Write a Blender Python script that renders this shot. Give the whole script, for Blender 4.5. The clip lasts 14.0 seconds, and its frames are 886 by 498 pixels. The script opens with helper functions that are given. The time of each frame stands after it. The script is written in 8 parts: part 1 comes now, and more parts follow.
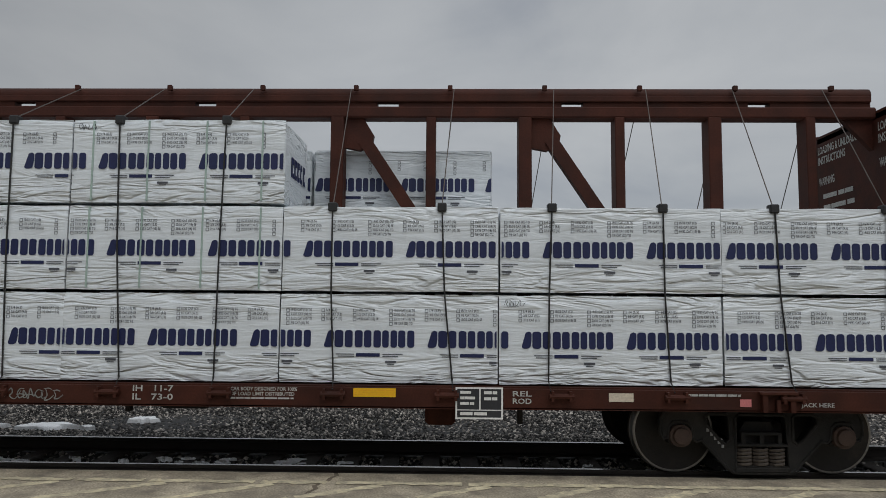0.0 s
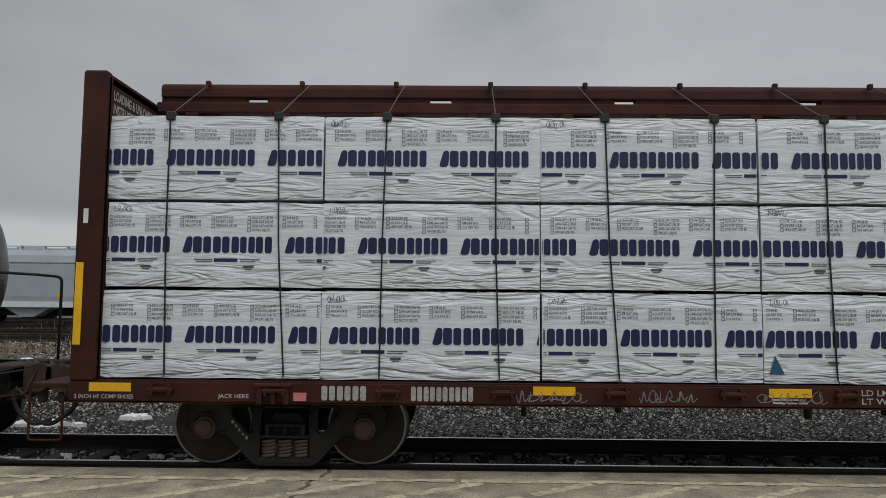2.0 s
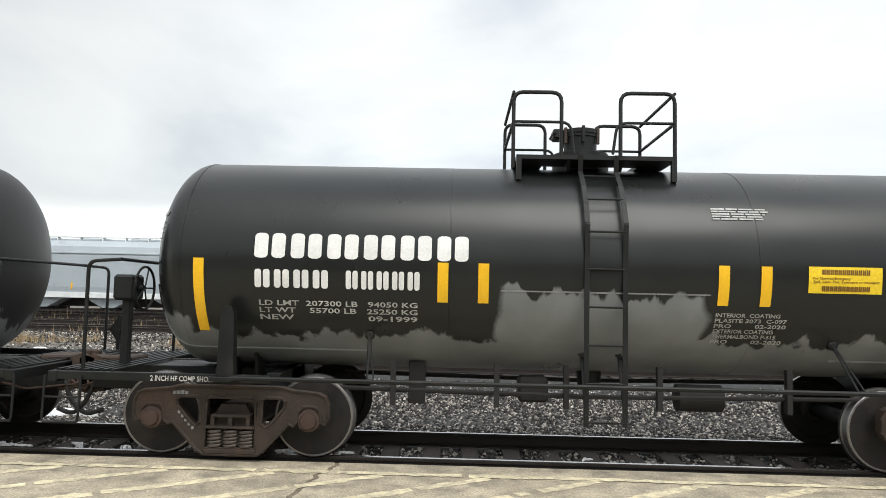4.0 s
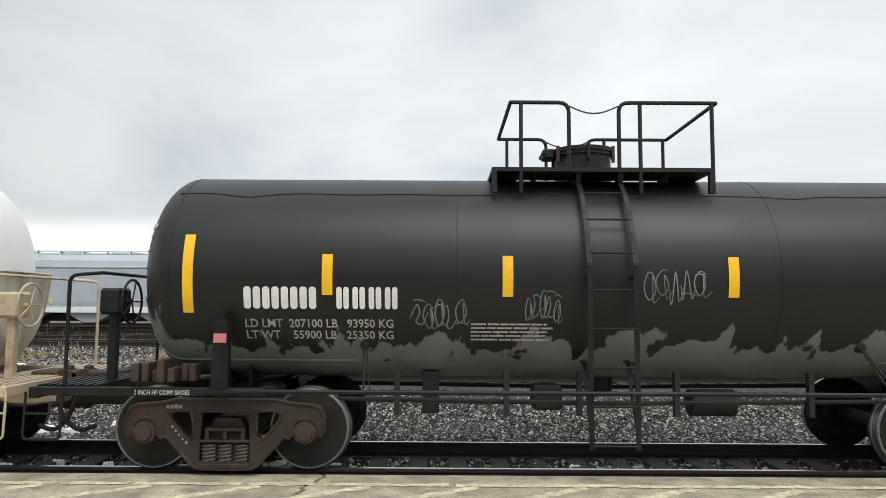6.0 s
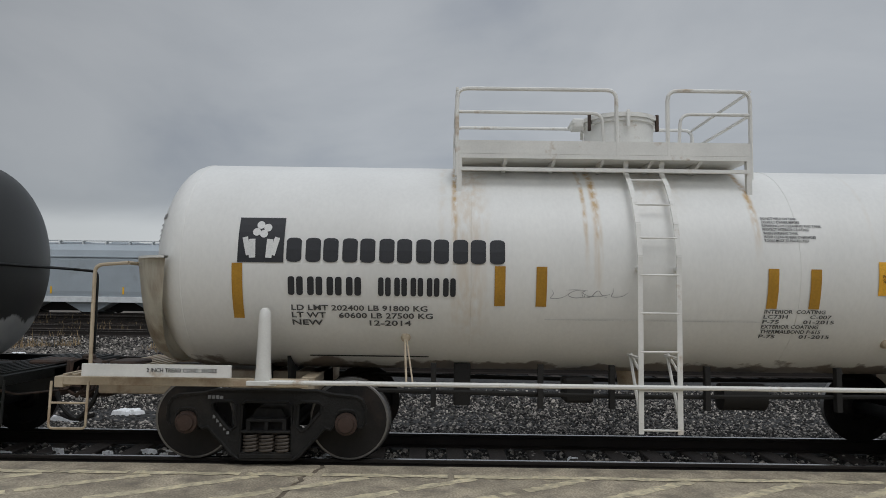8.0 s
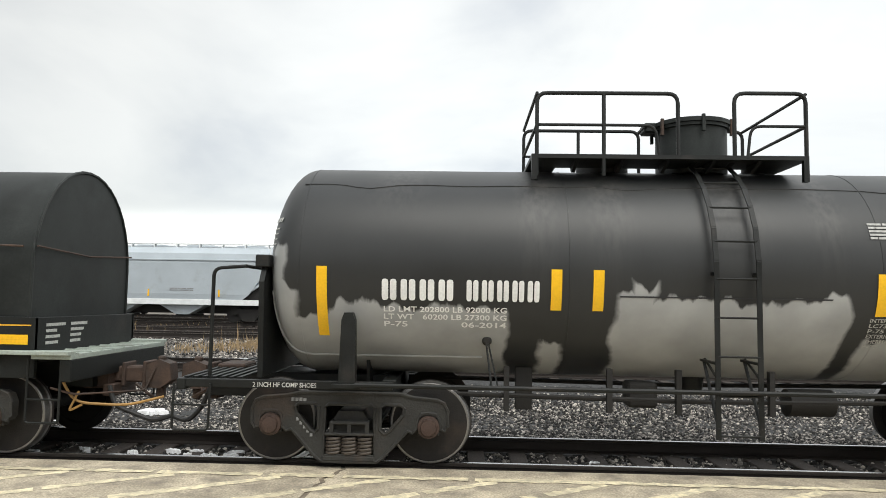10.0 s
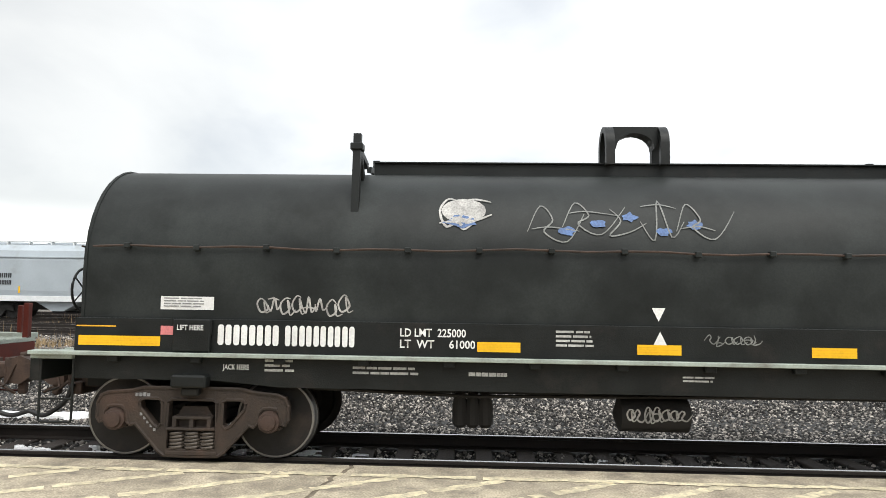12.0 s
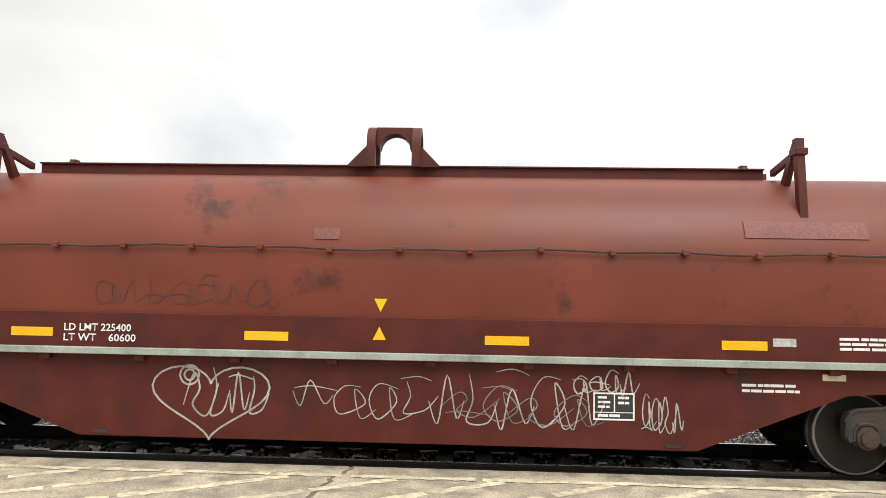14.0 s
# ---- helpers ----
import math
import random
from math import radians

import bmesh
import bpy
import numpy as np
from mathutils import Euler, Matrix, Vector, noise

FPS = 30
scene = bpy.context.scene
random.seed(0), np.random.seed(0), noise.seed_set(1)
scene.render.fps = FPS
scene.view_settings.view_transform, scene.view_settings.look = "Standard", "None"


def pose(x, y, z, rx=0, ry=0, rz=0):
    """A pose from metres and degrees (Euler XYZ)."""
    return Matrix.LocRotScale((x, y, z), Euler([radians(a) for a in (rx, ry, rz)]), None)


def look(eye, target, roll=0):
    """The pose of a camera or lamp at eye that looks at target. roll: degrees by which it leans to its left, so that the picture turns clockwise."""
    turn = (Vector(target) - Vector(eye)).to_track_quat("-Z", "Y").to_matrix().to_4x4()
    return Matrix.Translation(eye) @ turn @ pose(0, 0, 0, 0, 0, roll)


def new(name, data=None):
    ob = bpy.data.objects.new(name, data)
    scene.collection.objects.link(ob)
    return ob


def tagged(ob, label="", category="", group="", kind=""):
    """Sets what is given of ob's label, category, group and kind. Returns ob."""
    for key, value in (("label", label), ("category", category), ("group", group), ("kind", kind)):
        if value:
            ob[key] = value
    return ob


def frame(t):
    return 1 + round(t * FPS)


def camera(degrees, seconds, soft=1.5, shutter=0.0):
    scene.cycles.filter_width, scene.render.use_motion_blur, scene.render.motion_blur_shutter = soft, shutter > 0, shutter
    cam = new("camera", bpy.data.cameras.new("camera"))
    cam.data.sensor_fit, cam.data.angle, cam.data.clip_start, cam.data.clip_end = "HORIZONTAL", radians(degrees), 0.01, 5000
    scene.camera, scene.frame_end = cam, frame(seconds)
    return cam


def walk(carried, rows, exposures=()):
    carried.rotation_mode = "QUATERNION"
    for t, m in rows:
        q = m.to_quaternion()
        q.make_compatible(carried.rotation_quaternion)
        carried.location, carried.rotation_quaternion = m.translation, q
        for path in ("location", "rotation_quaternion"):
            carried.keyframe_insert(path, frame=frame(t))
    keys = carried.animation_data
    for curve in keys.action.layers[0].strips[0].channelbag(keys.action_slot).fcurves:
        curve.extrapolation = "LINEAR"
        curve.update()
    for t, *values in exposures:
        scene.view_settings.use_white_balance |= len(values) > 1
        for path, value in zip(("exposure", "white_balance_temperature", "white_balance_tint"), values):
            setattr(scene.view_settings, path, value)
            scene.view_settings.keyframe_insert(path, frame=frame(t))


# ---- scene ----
# ---------------------------------------------------------------- camera
EYE = Vector((0.0, -8.77, 1.88))
cam = camera(66.3, 14.0, soft=0.6, shutter=0.0)
# seconds, turn to the left, tilt up, lean (degrees)
AIM = [
    (0.0, 1.16, 4.65, 0.44), (0.5, 1.09, 4.87, 0.76), (1.0, 0.85, 4.72, 0.53), (1.5, 1.09, 4.51, 0.61), (2.0, 0.57, 4.39, 0.47),
    (2.5, 0.39, 4.31, 0.55), (3.0, 1.30, 4.31, 0.37), (3.5, 0.96, 3.88, 1.04), (4.0, 1.43, 3.98, 1.25), (4.2, 1.13, 3.84, 1.21),
    (6.3, 0.07, 4.78, 0.35), (6.5, -0.03, 4.49, 0.44), (7.0, -0.11, 4.33, 0.42), (7.5, -0.12, 4.08, 0.45), (7.7, -0.07, 4.08, 0.60),
    (9.8, 1.53, 3.93, 0.97), (10.0, 1.87, 4.26, 0.97), (10.5, 1.74, 4.37, 0.78), (11.0, 1.69, 4.21, 0.70), (11.5, 2.24, 4.42, 0.68),
    (12.0, 2.48, 4.14, 0.85), (12.5, 2.57, 3.85, 1.00), (13.0, 2.75, 3.83, 1.04), (13.5, 2.77, 4.18, 1.19), (14.0, 2.51, 4.25, 1.03)]


def aim(left, up, lean):
    a, b = radians(left), radians(up)
    way = Vector((-math.sin(a) * math.cos(b), math.cos(a) * math.cos(b), math.sin(b)))
    return look(EYE, EYE + way, lean)


walk(cam, [(t, aim(a, b, c)) for t, a, b, c in AIM],
     exposures=[(0.0, -0.40, 6350, 9), (2.0, -0.41, 6400, 9), (2.6, -0.36, 6600, 9), (3.0, 0.08, 6550, 9), (3.5, 0.62, 6550, 7), (4.2, 0.87, 6550, 7),
                (6.3, 0.55, 6500, 8), (6.6, 0.42, 6500, 9), (7.0, 0.03, 6500, 10), (7.5, -0.47, 6280, 9), (7.8, -0.47, 6200, 9), (9.8, 0.87, 6650, 7), (10.2, 0.77, 6650, 7), (10.6, 0.53, 6650, 7),
                (11.0, 0.48, 6650, 7), (11.5, 0.57, 6650, 8), (12.0, 0.98, 6600, 8), (12.5, 0.86, 6650, 8), (13.0, 0.53, 6700, 8), (13.5, 0.45, 6750, 9), (14.0, 1.0, 6850, 10)])

# ---------------------------------------------------------------- sky and sun
SUN_UP, SUN_TURN = 56, 158
world = bpy.data.worlds.new("overcast_sky")
scene.world = world
world.use_nodes = True


def build_sky():
    nt = world.node_tree
    n, l = nt.nodes, nt.links
    bg = n["Background"]
    tc = n.new("ShaderNodeTexCoord")
    sky = n.new("ShaderNodeTexSky")
    sky.sky_type, sky.sun_disc = "NISHITA", False
    sky.sun_elevation, sky.sun_rotation = radians(SUN_UP), radians(SUN_TURN)
    gain = n.new("ShaderNodeVectorMath")
    gain.operation = "SCALE"
    gain.inputs[3].default_value = 0.10
    l.new(sky.outputs[0], gain.inputs[0])
    sep = n.new("ShaderNodeSeparateXYZ")
    l.new(tc.outputs["Generated"], sep.inputs[0])
    # stretch the cloud deck towards the horizon
    lift = n.new("ShaderNodeMath")
    lift.operation = "ADD"
    lift.inputs[1].default_value = 0.36
    l.new(sep.outputs[2], lift.inputs[0])
    div = n.new("ShaderNodeVectorMath")
    div.operation = "DIVIDE"
    comb = n.new("ShaderNodeCombineXYZ")
    l.new(tc.outputs["Generated"], div.inputs[0])
    for i in range(3):
        l.new(lift.outputs[0], comb.inputs[i])
    l.new(comb.outputs[0], div.inputs[1])
    big = n.new("ShaderNodeTexNoise")
    big.inputs["Scale"].default_value, big.inputs["Detail"].default_value, big.inputs["Roughness"].default_value = 1.15, 7, 0.52
    big.inputs["Distortion"].default_value = 0.35
    place = n.new("ShaderNodeMapping")
    place.inputs["Location"].default_value = (3.7, 1.3, 0.4)
    place.inputs["Scale"].default_value = (1.15, 1.25, 1.0)
    l.new(div.outputs[0], place.inputs[0])
    l.new(place.outputs[0], big.inputs[0])
    ramp = n.new("ShaderNodeValToRGB")
    e = ramp.color_ramp.elements
    e[0].position, e[0].color = 0.34, (0.415, 0.432, 0.462, 1)
    e[1].position, e[1].color = 0.66, (0.635, 0.637, 0.635, 1)
    m = e.new(0.5)
    m.color = (0.545, 0.553, 0.56, 1)
    l.new(big.outputs[0], ramp.inputs[0])
    # the pale band under the cloud deck
    band = n.new("ShaderNodeMapRange")
    band.interpolation_type = "SMOOTHSTEP"
    band.inputs["From Min"].default_value, band.inputs["From Max"].default_value = 0.128, 0.078
    wob = n.new("ShaderNodeMath")
    wob.operation = "MULTIPLY_ADD"
    wob.inputs[1].default_value, wob.inputs[2].default_value = 0.10, -0.05
    l.new(big.outputs[0], wob.inputs[0])
    hz = n.new("ShaderNodeMath")
    hz.operation = "ADD"
    l.new(sep.outputs[2], hz.inputs[0])
    l.new(wob.outputs[0], hz.inputs[1])
    l.new(hz.outputs[0], band.inputs[0])
    mix = n.new("ShaderNodeMixRGB")
    mix.inputs[2].default_value = (0.86, 0.86, 0.845, 1)
    l.new(band.outputs[0], mix.inputs[0])
    l.new(ramp.outputs[0], mix.inputs[1])
    add = n.new("ShaderNodeMixRGB")
    add.inputs[0].default_value = 0.12
    l.new(mix.outputs[0], add.inputs[1])
    l.new(gain.outputs[0], add.inputs[2])
    # the sky is brighter on the sun's side, behind the viewer, and overhead
    side = n.new("ShaderNodeMapRange")
    side.inputs["From Min"].default_value, side.inputs["From Max"].default_value = 0.35, -0.9
    side.inputs["To Min"].default_value, side.inputs["To Max"].default_value = 1.0, 1.25
    l.new(sep.outputs[1], side.inputs[0])
    zen = n.new("ShaderNodeMapRange")
    zen.interpolation_type = "SMOOTHSTEP"
    zen.inputs["From Min"].default_value, zen.inputs["From Max"].default_value = 0.40, 0.95
    zen.inputs["To Min"].default_value, zen.inputs["To Max"].default_value = 1.0, 1.75
    l.new(sep.outputs[2], zen.inputs[0])
    # heavier cloud to the west
    west = n.new("ShaderNodeMapRange")
    west.interpolation_type = "SMOOTHSTEP"
    west.inputs["From Min"].default_value, west.inputs["From Max"].default_value = -0.62, -0.05
    west.inputs["To Min"].default_value, west.inputs["To Max"].default_value = 0.80, 1.05
    l.new(sep.outputs[0], west.inputs[0])
    part_ = n.new("ShaderNodeMath")
    part_.operation = "MULTIPLY"
    l.new(side.outputs[0], part_.inputs[0])
    l.new(west.outputs[0], part_.inputs[1])
    both = n.new("ShaderNodeMath")
    both.operation = "MULTIPLY"
    l.new(part_.outputs[0], both.inputs[0])
    l.new(zen.outputs[0], both.inputs[1])
    fin = n.new("ShaderNodeVectorMath")
    fin.operation = "SCALE"
    l.new(add.outputs[0], fin.inputs[0])
    l.new(both.outputs[0], fin.inputs[3])
    l.new(fin.outputs[0], bg.inputs[0])
    bg.inputs[1].default_value = 1.0


build_sky()
sun = new("sun", bpy.data.lights.new("sun", "SUN"))
sun.data.energy, sun.data.angle, sun.data.color = 1.05, radians(35), (1.0, 0.97, 0.93)
sun.matrix_world = look((4, -10, 16), (0, 0, 0))


# ---------------------------------------------------------------- materials
def mat(name, col, rough=0.55, metal=0.0, var=0.25, scale=2.5, grain=0.12, gscale=45.0, bump=0.15, bscale=60.0, dirt=None, dirt_amount=0.0,
        dirt_scale=1.6, dirt_full=0.72, stretch=(1, 1, 1), spec=0.5):
    m = bpy.data.materials.new(name)
    m.use_nodes = True
    nt = m.node_tree
    n, l = nt.nodes, nt.links
    p = n["Principled BSDF"]
    tc = n.new("ShaderNodeTexCoord")
    mp = n.new("ShaderNodeMapping")
    mp.inputs["Scale"].default_value = stretch
    l.new(tc.outputs["Object"], mp.inputs[0])
    a = n.new("ShaderNodeTexNoise")
    a.inputs["Scale"].default_value, a.inputs["Detail"].default_value = scale, 6
    b = n.new("ShaderNodeTexNoise")
    b.inputs["Scale"].default_value, b.inputs["Detail"].default_value = gscale, 3
    l.new(mp.outputs[0], a.inputs[0])
    l.new(mp.outputs[0], b.inputs[0])
    last = None
    for tex, amount in ((a, var), (b, grain)):
        mr = n.new("ShaderNodeMapRange")
        mr.inputs["From Min"].default_value, mr.inputs["From Max"].default_value = 0.3, 0.7
        mr.inputs["To Min"].default_value, mr.inputs["To Max"].default_value = 1 - amount, 1 + amount
        l.new(tex.outputs[0], mr.inputs[0])
        if last is None:
            last = mr.outputs[0]
        else:
            mu = n.new("ShaderNodeMath")
            mu.operation = "MULTIPLY"
            l.new(last, mu.inputs[0])
            l.new(mr.outputs[0], mu.inputs[1])
            last = mu.outputs[0]
    sc = n.new("ShaderNodeVectorMath")
    sc.operation = "SCALE"
    sc.inputs[0].default_value = col
    l.new(last, sc.inputs[3])
    out = sc.outputs[0]
    if dirt:
        d = n.new("ShaderNodeTexNoise")
        d.inputs["Scale"].default_value, d.inputs["Detail"].default_value, d.inputs["Roughness"].default_value = dirt_scale, 9, 0.65
        l.new(mp.outputs[0], d.inputs[0])
        r = n.new("ShaderNodeMapRange")
        r.inputs["From Min"].default_value, r.inputs["From Max"].default_value = 0.62 - 0.3 * dirt_amount, dirt_full
        l.new(d.outputs[0], r.inputs[0])
        mx = n.new("ShaderNodeMixRGB")
        mx.inputs[2].default_value = (*dirt, 1)
        l.new(r.outputs[0], mx.inputs[0])
        l.new(out, mx.inputs[1])
        out = mx.outputs[0]
    l.new(out, p.inputs["Base Color"])
    rr = n.new("ShaderNodeMapRange")
    rr.inputs["To Min"].default_value, rr.inputs["To Max"].default_value = max(0.05, rough - 0.12), min(1, rough + 0.12)
    l.new(a.outputs[0], rr.inputs[0])
    l.new(rr.outputs[0], p.inputs["Roughness"])
    p.inputs["Metallic"].default_value = metal
    p.inputs["Specular IOR Level"].default_value = spec
    if bump:
        bt = n.new("ShaderNodeTexNoise")
        bt.inputs["Scale"].default_value, bt.inputs["Detail"].default_value = bscale, 4
        l.new(mp.outputs[0], bt.inputs[0])
        bp = n.new("ShaderNodeBump")
        bp.inputs["Strength"].default_value, bp.inputs["Distance"].default_value = bump, 0.02
        l.new(bt.outputs[0], bp.inputs["Height"])
        l.new(bp.outputs[0], p.inputs["Normal"])
    return m


def tank_mat(name, col, bare, zones, rough=0.42, ragged=0.16, streaks=(), stain=(0.5, 0.33, 0.14), var=0.16):
    """Paint with a bare, chalky lower part: zones are (x from, x to, height) along the tank, with ragged, dripping edges."""
    m = mat(name, col, rough, var=var, scale=1.1, grain=0.025, gscale=25, bump=0.02, bscale=5, stretch=(1, 1, 0.5), spec=0.36)
    nt = m.node_tree
    n, l = nt.nodes, nt.links
    p = n["Principled BSDF"]
    tc = n.new("ShaderNodeTexCoord")
    sep = n.new("ShaderNodeSeparateXYZ")
    l.new(tc.outputs["Object"], sep.inputs[0])
    mp = n.new("ShaderNodeMapping")
    mp.inputs["Scale"].default_value = (1, 1, 0.16)
    l.new(tc.outputs["Object"], mp.inputs[0])
    no = n.new("ShaderNodeTexNoise")
    no.inputs["Scale"].default_value, no.inputs["Detail"].default_value, no.inputs["Roughness"].default_value = 3.6, 5, 0.5
    l.new(mp.outputs[0], no.inputs[0])
    nz = n.new("ShaderNodeMath")
    nz.operation = "MULTIPLY_ADD"
    nz.inputs[1].default_value, nz.inputs[2].default_value = 4.4 * ragged, -2.2 * ragged
    l.new(no.outputs[0], nz.inputs[0])
    # x wanders a little, so that the ends of the zones are ragged too
    n2 = n.new("ShaderNodeTexNoise")
    n2.inputs["Scale"].default_value, n2.inputs["Detail"].default_value = 2.2, 6
    l.new(tc.outputs["Object"], n2.inputs[0])
    xw = n.new("ShaderNodeMath")
    xw.operation = "MULTIPLY_ADD"
    xw.inputs[1].default_value = 0.30
    l.new(n2.outputs[0], xw.inputs[0])
    sx = n.new("ShaderNodeMath")
    sx.operation = "SUBTRACT"
    sx.inputs[1].default_value = 0.15
    l.new(sep.outputs[0], sx.inputs[0])
    l.new(sx.outputs[0], xw.inputs[2])
    total = None
    for x0, x1, h in zones:
        lo = n.new("ShaderNodeMapRange")
        lo.inputs["From Min"].default_value, lo.inputs["From Max"].default_value = x0 - 0.03, x0 + 0.03
        hi = n.new("ShaderNodeMapRange")
        hi.inputs["From Min"].default_value, hi.inputs["From Max"].default_value = x1 + 0.03, x1 - 0.03
        l.new(xw.outputs[0], lo.inputs[0])
        l.new(xw.outputs[0], hi.inputs[0])
        dz = n.new("ShaderNodeMath")
        dz.operation = "SUBTRACT"
        l.new(sep.outputs[2], dz.inputs[0])
        l.new(nz.outputs[0], dz.inputs[1])
        be = n.new("ShaderNodeMapRange")
        be.inputs["From Min"].default_value, be.inputs["From Max"].default_value = h + 0.02, h - 0.02
        l.new(dz.outputs[0], be.inputs[0])
        a = n.new("ShaderNodeMath")
        a.operation = "MULTIPLY"
        l.new(lo.outputs[0], a.inputs[0])
        l.new(hi.outputs[0], a.inputs[1])
        c = n.new("ShaderNodeMath")
        c.operation = "MULTIPLY"
        l.new(a.outputs[0], c.inputs[0])
        l.new(be.outputs[0], c.inputs[1])
        if total is None:
            total = c.outputs[0]
        else:
            mxm = n.new("ShaderNodeMath")
            mxm.operation = "MAXIMUM"
            l.new(total, mxm.inputs[0])
            l.new(c.outputs[0], mxm.inputs[1])
            total = mxm.outputs[0]
    old = p.inputs["Base Color"].links[0].from_socket
    mx = n.new("ShaderNodeMixRGB")
    if total is not None:
        l.new(total, mx.inputs[0])
    else:
        mx.inputs[0].default_value = 0
    l.new(old, mx.inputs[1])
    chalk = n.new("ShaderNodeVectorMath")
    chalk.operation = "SCALE"
    chalk.inputs[0].default_value = bare
    cm = n.new("ShaderNodeMapRange")
    cm.inputs["From Min"].default_value, cm.inputs["From Max"].default_value = 0.3, 0.7
    cm.inputs["To Min"].default_value, cm.inputs["To Max"].default_value = 0.86, 1.16
    l.new(n2.outputs[0], cm.inputs[0])
    l.new(cm.outputs[0], chalk.inputs[3])
    l.new(chalk.outputs[0], mx.inputs[2])
    out = mx.outputs[0]
    # stains that run down from seams and fittings: place along the tank, width, lower and upper end, strength
    sm = n.new("ShaderNodeMapping")
    sm.inputs["Scale"].default_value = (9, 9, 0.7)
    l.new(tc.outputs["Object"], sm.inputs[0])
    st = n.new("ShaderNodeTexNoise")
    st.inputs["Scale"].default_value, st.inputs["Detail"].default_value = 1.6, 6
    l.new(sm.outputs[0], st.inputs[0])
    for sx, sw, z0, z1, amount in streaks:
        off = n.new("ShaderNodeMath")
        off.operation = "SUBTRACT"
        off.inputs[1].default_value = sx
        l.new(sep.outputs[0], off.inputs[0])
        ab = n.new("ShaderNodeMath")
        ab.operation = "ABSOLUTE"
        l.new(off.outputs[0], ab.inputs[0])
        fx = n.new("ShaderNodeMapRange")
        fx.interpolation_type = "SMOOTHSTEP"
        fx.inputs["From Min"].default_value, fx.inputs["From Max"].default_value = sw, sw * 0.1
        l.new(ab.outputs[0], fx.inputs[0])
        fz = n.new("ShaderNodeMapRange")
        fz.interpolation_type = "SMOOTHSTEP"
        fz.inputs["From Min"].default_value, fz.inputs["From Max"].default_value = z0, z1
        l.new(sep.outputs[2], fz.inputs[0])
        f1 = n.new("ShaderNodeMath")
        f1.operation = "MULTIPLY"
        l.new(fx.outputs[0], f1.inputs[0])
        l.new(fz.outputs[0], f1.inputs[1])
        fn = n.new("ShaderNodeMapRange")
        fn.inputs["From Min"].default_value, fn.inputs["From Max"].default_value = 0.34, 0.62
        fn.inputs["To Max"].default_value = min(0.95, 1.35 * amount)
        l.new(st.outputs[0], fn.inputs[0])
        f2 = n.new("ShaderNodeMath")
        f2.operation = "MULTIPLY"
        l.new(f1.outputs[0], f2.inputs[0])
        l.new(fn.outputs[0], f2.inputs[1])
        sx2 = n.new("ShaderNodeMixRGB")
        sx2.inputs[2].default_value = (*stain, 1)
        l.new(f2.outputs[0], sx2.inputs[0])
        l.new(out, sx2.inputs[1])
        out = sx2.outputs[0]
    l.new(out, p.inputs["Base Color"])
    return m


M = {}
M["red_oxide"] = mat("red_oxide_paint", (0.050, 0.0150, 0.0090), 0.66, var=0.3, dirt=(0.030, 0.012, 0.009), dirt_amount=0.35, bump=0.1, spec=0.2)
M["red_hood"] = mat("red_hood_paint", (0.150, 0.0320, 0.0150), 0.46, spec=0.38, var=0.16, scale=0.8, grain=0.035, dirt=(0.062, 0.018, 0.012), dirt_amount=0.13, dirt_scale=0.9, dirt_full=0.66, bump=0.03, bscale=4)
M["red_sill"] = mat("red_sill_paint", (0.080, 0.0135, 0.0082), 0.55, spec=0.3, var=0.2, grain=0.05, dirt=(0.045, 0.013, 0.011), dirt_amount=0.25, bump=0.06)
M["black_frame"] = mat("black_frame_paint", (0.0085, 0.0095, 0.009), 0.5, var=0.35, dirt=(0.028, 0.024, 0.021), dirt_amount=0.2, spec=0.3)
M["grey_dark"] = mat("weathered_dark_grey_paint", (0.0205, 0.0235, 0.0225), 0.5, var=0.4, scale=1.3, dirt=(0.008, 0.0095, 0.0085), dirt_amount=0.6, dirt_scale=1.1, bump=0.05, spec=0.22)
M["grey_sill"] = mat("dark_grey_sill_paint", (0.010, 0.0115, 0.011), 0.5, var=0.3, dirt=(0.022, 0.020, 0.018), dirt_amount=0.2, spec=0.25)
M["ledge"] = mat("pale_green_grey_ledge", (0.30, 0.34, 0.30), 0.6, var=0.2, dirt=(0.15, 0.14, 0.12), dirt_amount=0.3)
M["truck_brown"] = mat("rusty_brown_cast_steel", (0.030, 0.0205, 0.0148), 0.75, var=0.35, scale=5, dirt=(0.06, 0.034, 0.023), dirt_amount=0.3, bump=0.4, bscale=35)
M["truck_grey"] = mat("dusty_grey_cast_steel", (0.025, 0.0245, 0.022), 0.8, var=0.3, scale=5, dirt=(0.05, 0.036, 0.028), dirt_amount=0.25, bump=0.4, bscale=35)
M["truck_dark"] = mat("greasy_black_cast_steel", (0.0125, 0.012, 0.0115), 0.7, var=0.35, scale=5, dirt=(0.03, 0.027, 0.024), dirt_amount=0.3, bump=0.4, bscale=35, spec=0.3)
M["wheel"] = mat("wheel_steel", (0.015, 0.0135, 0.0125), 0.6, metal=0.3, var=0.3, scale=6, dirt=(0.045, 0.032, 0.025), dirt_amount=0.3, bump=0.2)
M["tread"] = mat("bright_worn_tread_steel", (0.24, 0.235, 0.23), 0.38, metal=0.85, var=0.15)
M["cap"] = mat("rusty_bearing_cap", (0.044, 0.025, 0.018), 0.7, var=0.35, scale=9, bump=0.3)
M["spring"] = mat("spring_steel", (0.085, 0.07, 0.058), 0.6, metal=0.2, var=0.3)
M["coupler"] = mat("rusty_coupler_steel", (0.050, 0.030, 0.021), 0.75, var=0.4, scale=6, dirt=(0.03, 0.024, 0.02), dirt_amount=0.4, bump=0.4, bscale=30)
